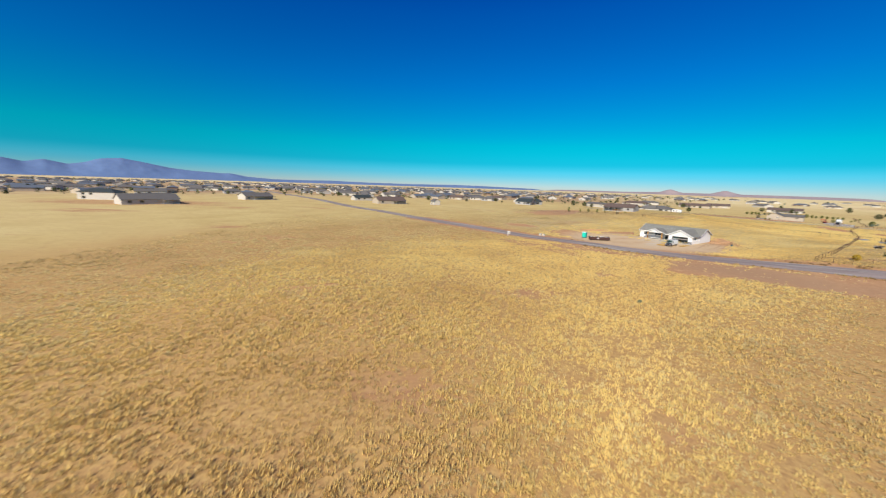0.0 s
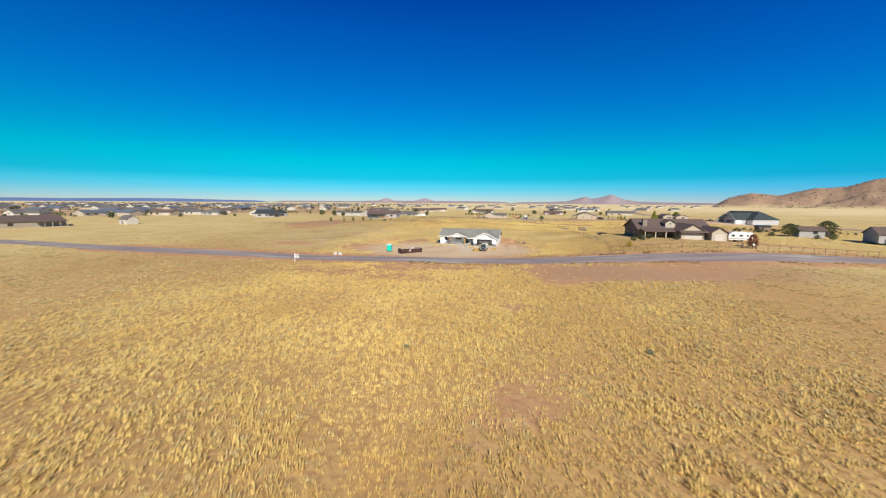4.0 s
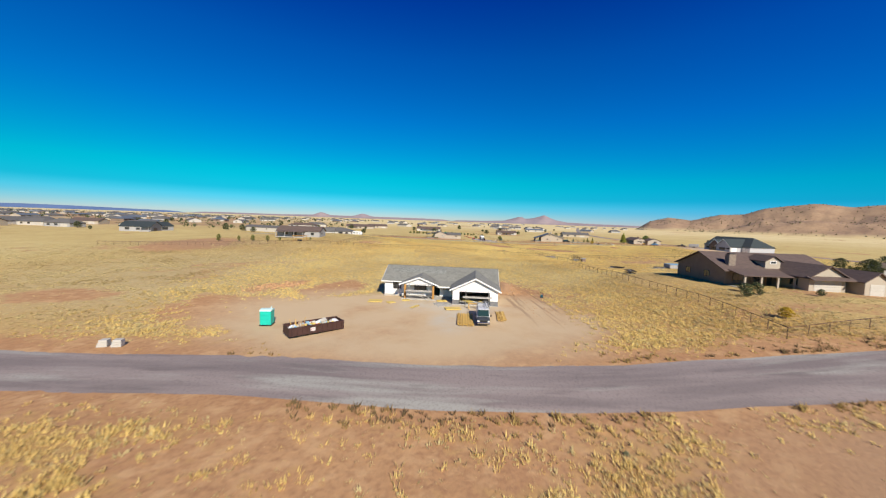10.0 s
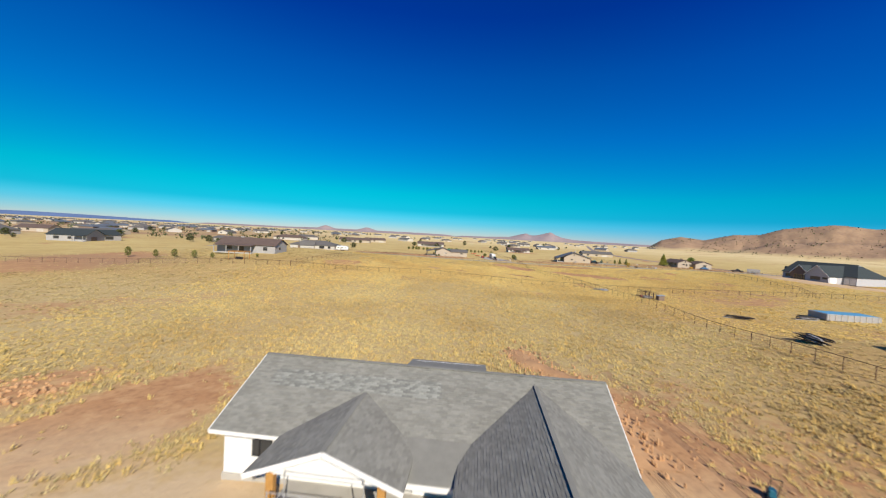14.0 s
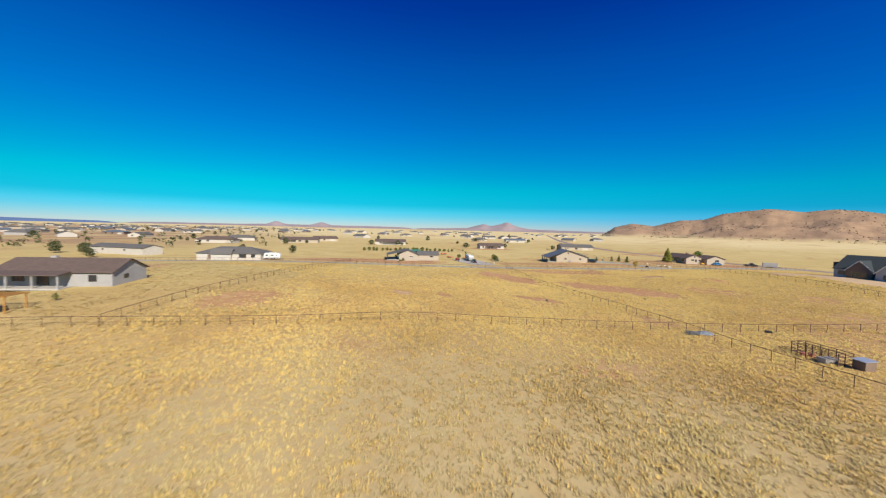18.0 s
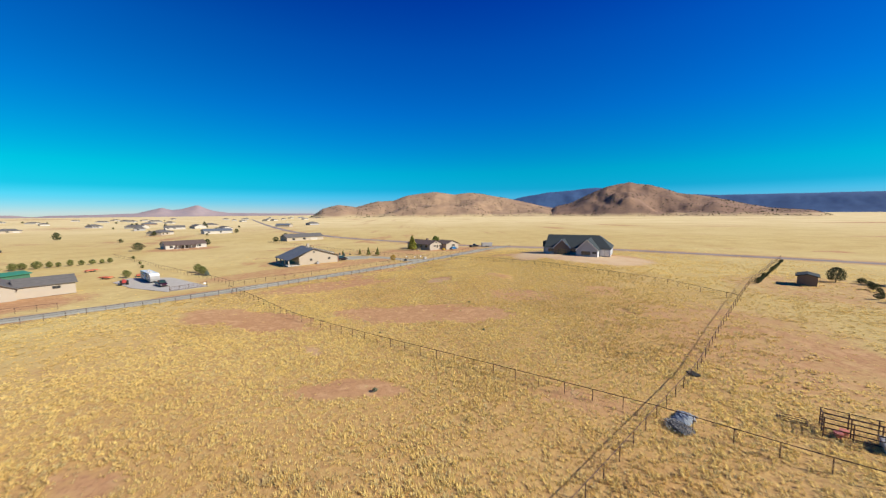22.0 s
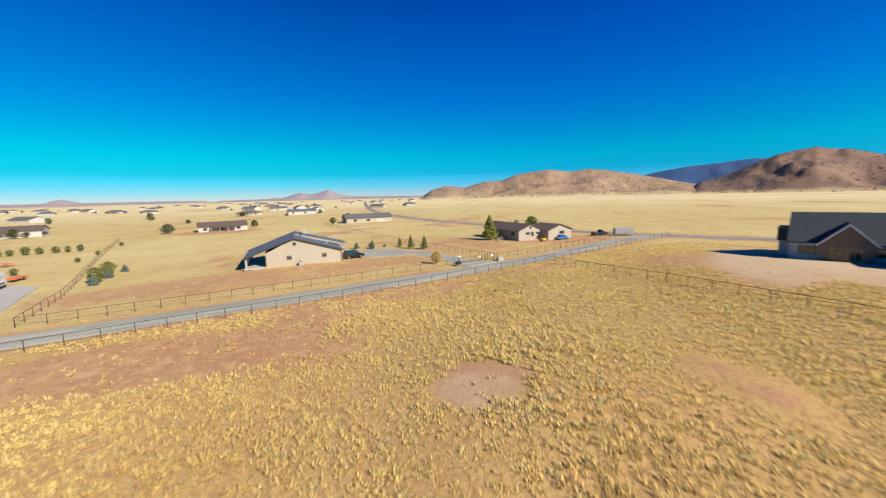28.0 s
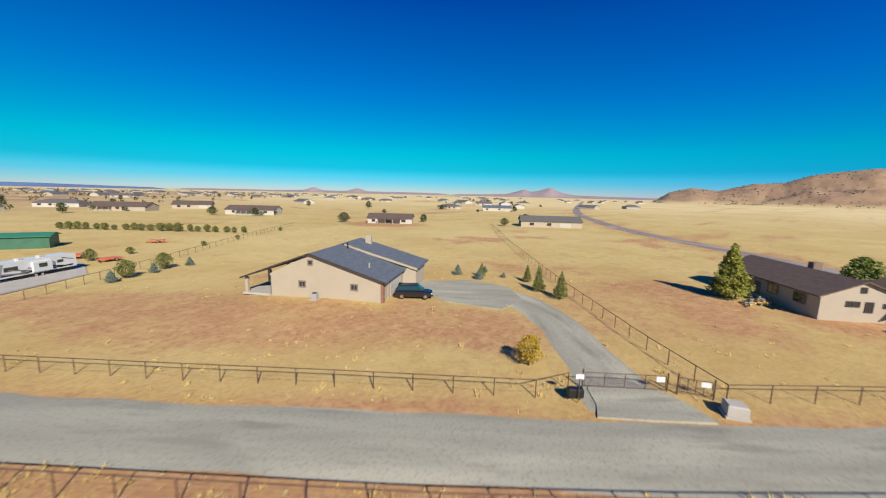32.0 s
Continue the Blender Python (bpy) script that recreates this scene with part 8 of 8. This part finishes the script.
plant("ball", 1.5, 0.9, 500, 0.08, LEAF_Y, 30, "pale yellow-green shrub on the lawn", name="shrub", x=102.5, y=61.2)
far = plant("ball", 4.6, 2.2, 260, 0.30, LEAF_D, 33, "small dark tree among the far houses", x=-60, y=470, group="trees among the far houses")
sp = []
for k in range(230):
    a_ = radians(pr2.uniform(-62, 60))
    r_ = 330 + 1500 * pr2.random() ** 1.2
    x, y = 20 + r_ * math.sin(a_), 20 + r_ * math.cos(a_)
    if float(np.min(np.hypot(ROAD_S[:, 0] - x, ROAD_S[:, 1] - y))) > 14:
        sp.append((x, y, pr2.uniform(0.45, 1.25)))
put_copies(far, sp, pr2)
tw = []
RT = np.random.RandomState(5)
for k in range(1500):
    a_, r_ = radians(RT.uniform(-66, 30)), 420 + 1900 * RT.rand() ** 1.1
    tw.append((20 + r_ * math.sin(a_), 20 + r_ * math.cos(a_)))
tw = np.array(tw)
tw = tw[np.min(np.hypot(tw[:, None, 0] - ROAD_S[None, ::4, 0], tw[:, None, 1] - ROAD_S[None, ::4, 1]), axis=1) > 14]
tri = []
for k in range(14):
    s_ = 2.0 * RT.uniform(0.5, 1.2, len(tw))
    c_ = np.stack([tw[:, 0] + RT.normal(0, 1.1, len(tw)), tw[:, 1] + RT.normal(0, 1.1, len(tw)), RT.uniform(0.4, 3.4, len(tw))], -1)
    d_ = RT.normal(size=(len(tw), 3, 3))
    tri.append(c_[:, None] + d_ / np.linalg.norm(d_, axis=2, keepdims=True) * s_[:, None, None] * 0.75)
me = quads(np.concatenate(tri))
me.materials.append(LEAF_D)
tagged(new("town_trees", me), "dark trees and shrubs among the far town lots", "trees", kind="stuff")
yr = plant("ball", 2.4, 0.8, 260, 0.12, LEAF_P, 36, "thin sapling near the pergola", x=92, y=222, group="saplings")
put_copies(yr, [(88, 228, 1.1), (84, 233, 0.9), (96, 219, 0.7), (78, 240, 1.2), (107, 214, 0.5)], pr2)
pg = thing("pergola", 101.2, 211.2, G(101.2, 211.2), -43, "red-brown timber pergola over a seat", "pergola")
for x in (-2.2, 2.2):
    for y in (-1.5, 1.5):
        Geo().box(x - 0.08, y - 0.08, -0.1, x + 0.08, y + 0.08, 2.3).make("post", POSTW, pg)
for k in range(9):
    Geo().box(-2.6 + 0.62 * k, -1.9, 2.32, -2.5 + 0.62 * k, 1.9, 2.42).make("slat", POSTW, pg)
for y in (-1.5, 1.5):
    Geo().box(-2.6, y - 0.06, 2.2, 2.6, y + 0.06, 2.34).make("beam", POSTW, pg)
Geo().cham(-0.9, -0.4, 0, 0.9, 0.4, 0.7, 0.06).make("bench", BLACKP, pg)



def hill_scrub(hill, n, seed, size, label):
    """Low dark bushes scattered over a hillside."""
    R = np.random.RandomState(seed)
    v = np.array([w.co for w in hill.data.vertices])
    f = np.array([q.vertices for q in hill.data.polygons])
    c = v[f]
    c = c[c[:, :, 2].max(1) > 2.0]
    q = c[R.randint(0, len(c), n)]
    a, b = R.rand(n, 1), R.rand(n, 1)
    p = (q[:, 0] * (1 - a) + q[:, 1] * a) * (1 - b) + (q[:, 3] * (1 - a) + q[:, 2] * a) * b
    ok = fbm(p[:, 0], p[:, 1], 70, seed) + 0.3 * R.rand(n) > 0.58
    p = p[ok]
    n = len(p)
    s = size * R.uniform(0.5, 1.4, n)
    tri = []
    for k in range(3):
        t = R.rand(n) * 6.28
        dx, dy = np.cos(t) * s, np.sin(t) * s
        tri.append(np.stack([p + np.stack([-dx, -dy, 0 * s - 0.3], -1), p + np.stack([dx, dy, 0 * s - 0.3], -1), p + np.stack([0.3 * dy, 0.3 * dx, s * 1.1], -1)], 1))
    me = quads(np.concatenate(tri))
    me.materials.append(LEAF_D)
    tagged(new("scrub", me), label, "scrub", kind="stuff")


hill_scrub(HILL_1, 2600, 71, 2.2, "dark juniper scrub dotted over the brown hills")
hill_scrub(HILL_2, 3600, 72, 2.0, "dark juniper scrub dotted over the dark hill")

# ---- grass along the way ----
GR = np.random.RandomState(99)


def grass_mat(name, a, b, c):
    """Straw from gold to dull olive; its blades scatter light as a soft clump does."""
    m = bpy.data.materials.new(name)
    m.use_nodes = True
    n, l = m.node_tree.nodes, m.node_tree.links
    p = n["Principled BSDF"]
    p.inputs["Roughness"].default_value, p.inputs["Specular IOR Level"].default_value = 0.9, 0.1
    at = n.new("ShaderNodeAttribute")
    at.attribute_name = "tone"
    r = n.new("ShaderNodeValToRGB")
    r.color_ramp.elements[0].color, r.color_ramp.elements[1].color = (*c, 1), (*a, 1)
    r.color_ramp.elements[0].position, r.color_ramp.elements[1].position = 0.05, 0.8
    e = r.color_ramp.elements.new(0.42)
    e.color = (*b, 1)
    l.new(at.outputs["Fac"], r.inputs["Fac"])
    g = n.new("ShaderNodeNewGeometry")
    hs = n.new("ShaderNodeHueSaturation")
    mr = n.new("ShaderNodeMapRange")
    mr.inputs["To Min"].default_value, mr.inputs["To Max"].default_value = 0.88, 1.10
    l.new(g.outputs["Random Per Island"], mr.inputs["Value"])
    l.new(mr.outputs[0], hs.inputs["Value"])
    l.new(r.outputs["Color"], hs.inputs["Color"])
    l.new(hs.outputs[0], p.inputs["Base Color"])
    sc_ = n.new("ShaderNodeVectorMath")
    sc_.operation = "SCALE"
    sc_.inputs["Scale"].default_value = 0.8
    l.new(g.outputs["Normal"], sc_.inputs[0])
    ad = n.new("ShaderNodeVectorMath")
    ad.inputs[1].default_value = (0, 0, 1)
    l.new(sc_.outputs[0], ad.inputs[0])
    nm = n.new("ShaderNodeVectorMath")
    nm.operation = "NORMALIZE"
    l.new(ad.outputs[0], nm.inputs[0])
    l.new(nm.outputs[0], p.inputs["Normal"])
    t = n.new("ShaderNodeBsdfTranslucent")
    l.new(hs.outputs[0], t.inputs["Color"])
    x = n.new("ShaderNodeMixShader")
    x.inputs[0].default_value = 0.38
    l.new(p.outputs[0], x.inputs[1])
    l.new(t.outputs[0], x.inputs[2])
    l.new(x.outputs[0], n["Material Output"].inputs["Surface"])
    return m


TUSSOCK = grass_mat("golden_tussock", (0.85, 0.645, 0.235), (0.78, 0.56, 0.20), (0.70, 0.485, 0.175))
TUSSOCK2 = grass_mat("pale_tussock", (0.72, 0.59, 0.28), (0.63, 0.49, 0.225), (0.52, 0.39, 0.175))
WEEDS = grass_mat("brown_roadside_weeds", (0.50, 0.35, 0.12), (0.34, 0.22, 0.09), (0.20, 0.14, 0.07))


def scatter(n, reach, seed, lo, hi, keep, yard=0.02):
    """Points within reach of the way, thinned where the ground is bare."""
    R = np.random.RandomState(seed)
    x, y = R.uniform(-75, 335, n), R.uniform(-60, 265, n)
    d = line_dist(x, y, WAY)
    ok = R.rand(n) < np.clip((reach - d) / (reach * 0.55), 0, 1)
    x, y = x[ok], y[ok]
    raw = bare(x, y)
    b = raw + (fbm(x, y, 2.2, 51) - 0.5) * 0.9
    ok = R.rand(len(x)) < np.clip(1 - step(lo, hi, b), keep, 1)
    for ln, w in ((ROAD_S[40:], 4.6), (LANE_S, 3.2), (DRIVE_S, 2.6)):
        ok &= line_dist(x, y, ln) > w
    c, s = math.cos(radians(-HA)), math.sin(radians(-HA))
    hx, hy = c * (x - HX) - s * (y - HY), s * (x - HX) + c * (y - HY)
    ok &= ~((hx > -3) & (hx < 24) & (hy > -12) & (hy < 13))
    ok &= ((x - 271.5) * 0.72 + (y - 175) * 0.69 < 3) | (R.rand(len(x)) < yard)
    ok &= ~((np.hypot(x - 285, y - 94) < 22) | (np.hypot(x - 258, y - 236) < 16))
    ok &= (raw < 0.98) | (R.rand(len(x)) < 0.17)
    ok &= ~((np.hypot((x - 66) / 27, (y - 98) / 21) < 1) & (raw > 0.7))
    return np.stack([x[ok], y[ok]], -1)


p1 = scatter(1050000, 52, 1, 0.35, 0.95, 0.07)
half = GR.rand(len(p1)) < 0.72 - 0.5 * step(60, 25, np.hypot(p1[:, 0] - 108, p1[:, 1] - 132))
grass_patch("dry_grass", p1[half], 10, 0.27, 0.08, 0.15, TUSSOCK, 2, "golden dry grass tussocks over the prairie", 0.25)
grass_patch("dry_grass", p1[~half], 10, 0.21, 0.08, 0.15, TUSSOCK2, 3, "paler dry grass tussocks over the prairie", 0.26)
p3 = scatter(330000, 150, 7, 0.25, 0.85, 0.03)
p3 = p3[line_dist(p3[:, 0], p3[:, 1], WAY) > 30]
gold = p3[:, 0] > 150 + 25 * (fbm(p3[:, 0], p3[:, 1], 20, 5) - 0.5)
grass_patch("dry_grass", p3[gold], 7, 0.15, 0.20, 0.30, TUSSOCK, 8, "dry golden grass over the farther prairie", 0.34)
grass_patch("dry_grass", p3[~gold], 6, 0.13, 0.20, 0.34, TUSSOCK2, 9, "pale dry grass over the farther prairie", 0.32)
p2 = scatter(150000, 60, 4, 0.8, 1.3, 0.2, 0.12)
grass_patch("short_grass", p2, 6, 0.10, 0.06, 0.13, TUSSOCK2, 5, "short straw stubble between the tussocks", 0.14)
RW = np.random.RandomState(17)
k_ = RW.randint(40, len(ROAD_S) - 1, 26000)
wd = np.stack([ROAD_S[k_, 0] + RW.uniform(-11, 11, 26000), ROAD_S[k_, 1] + RW.uniform(-11, 11, 26000)], -1)
dr = line_dist(wd[:, 0], wd[:, 1], ROAD_S[40:])
wd = wd[(dr > 4.6) & (dr < 4.9 + 3.2 * RW.rand(len(dr)) ** 2) & (wd[:, 0] > 46) & (wd[:, 0] < 190) & (fbm(wd[:, 0], wd[:, 1], 5, 33) > 0.46)]
wd = wd[~((np.hypot(wd[:, 0] - 64, wd[:, 1] - 88) < 16) & (wd[:, 0] + wd[:, 1] > 140))]
grass_patch("roadside_weeds", wd, 9, 0.34, 0.09, 0.22, WEEDS, 19, "brown dry weeds along the road verge", 0.18)
sg = plant("ball", 0.4, 0.33, 240, 0.04, leaf_mat("sage_leaf", (0.20, 0.22, 0.13), (0.13, 0.15, 0.09)), 41, "grey-green sage bush in the grass", name="shrub", x=6.5, y=-18.5, group="sage bushes")
put_copies(sg, [(183, 166.2, 1.0), (41, 62, 0.8), (223, 150, 0.9), (272.5, 157.3, 0.8), (204, 150, 0.9), (38, 24, 1.0), (205, 168, 0.7), (59, 66, 0.6), (19, 38, 0.9)], pr2)
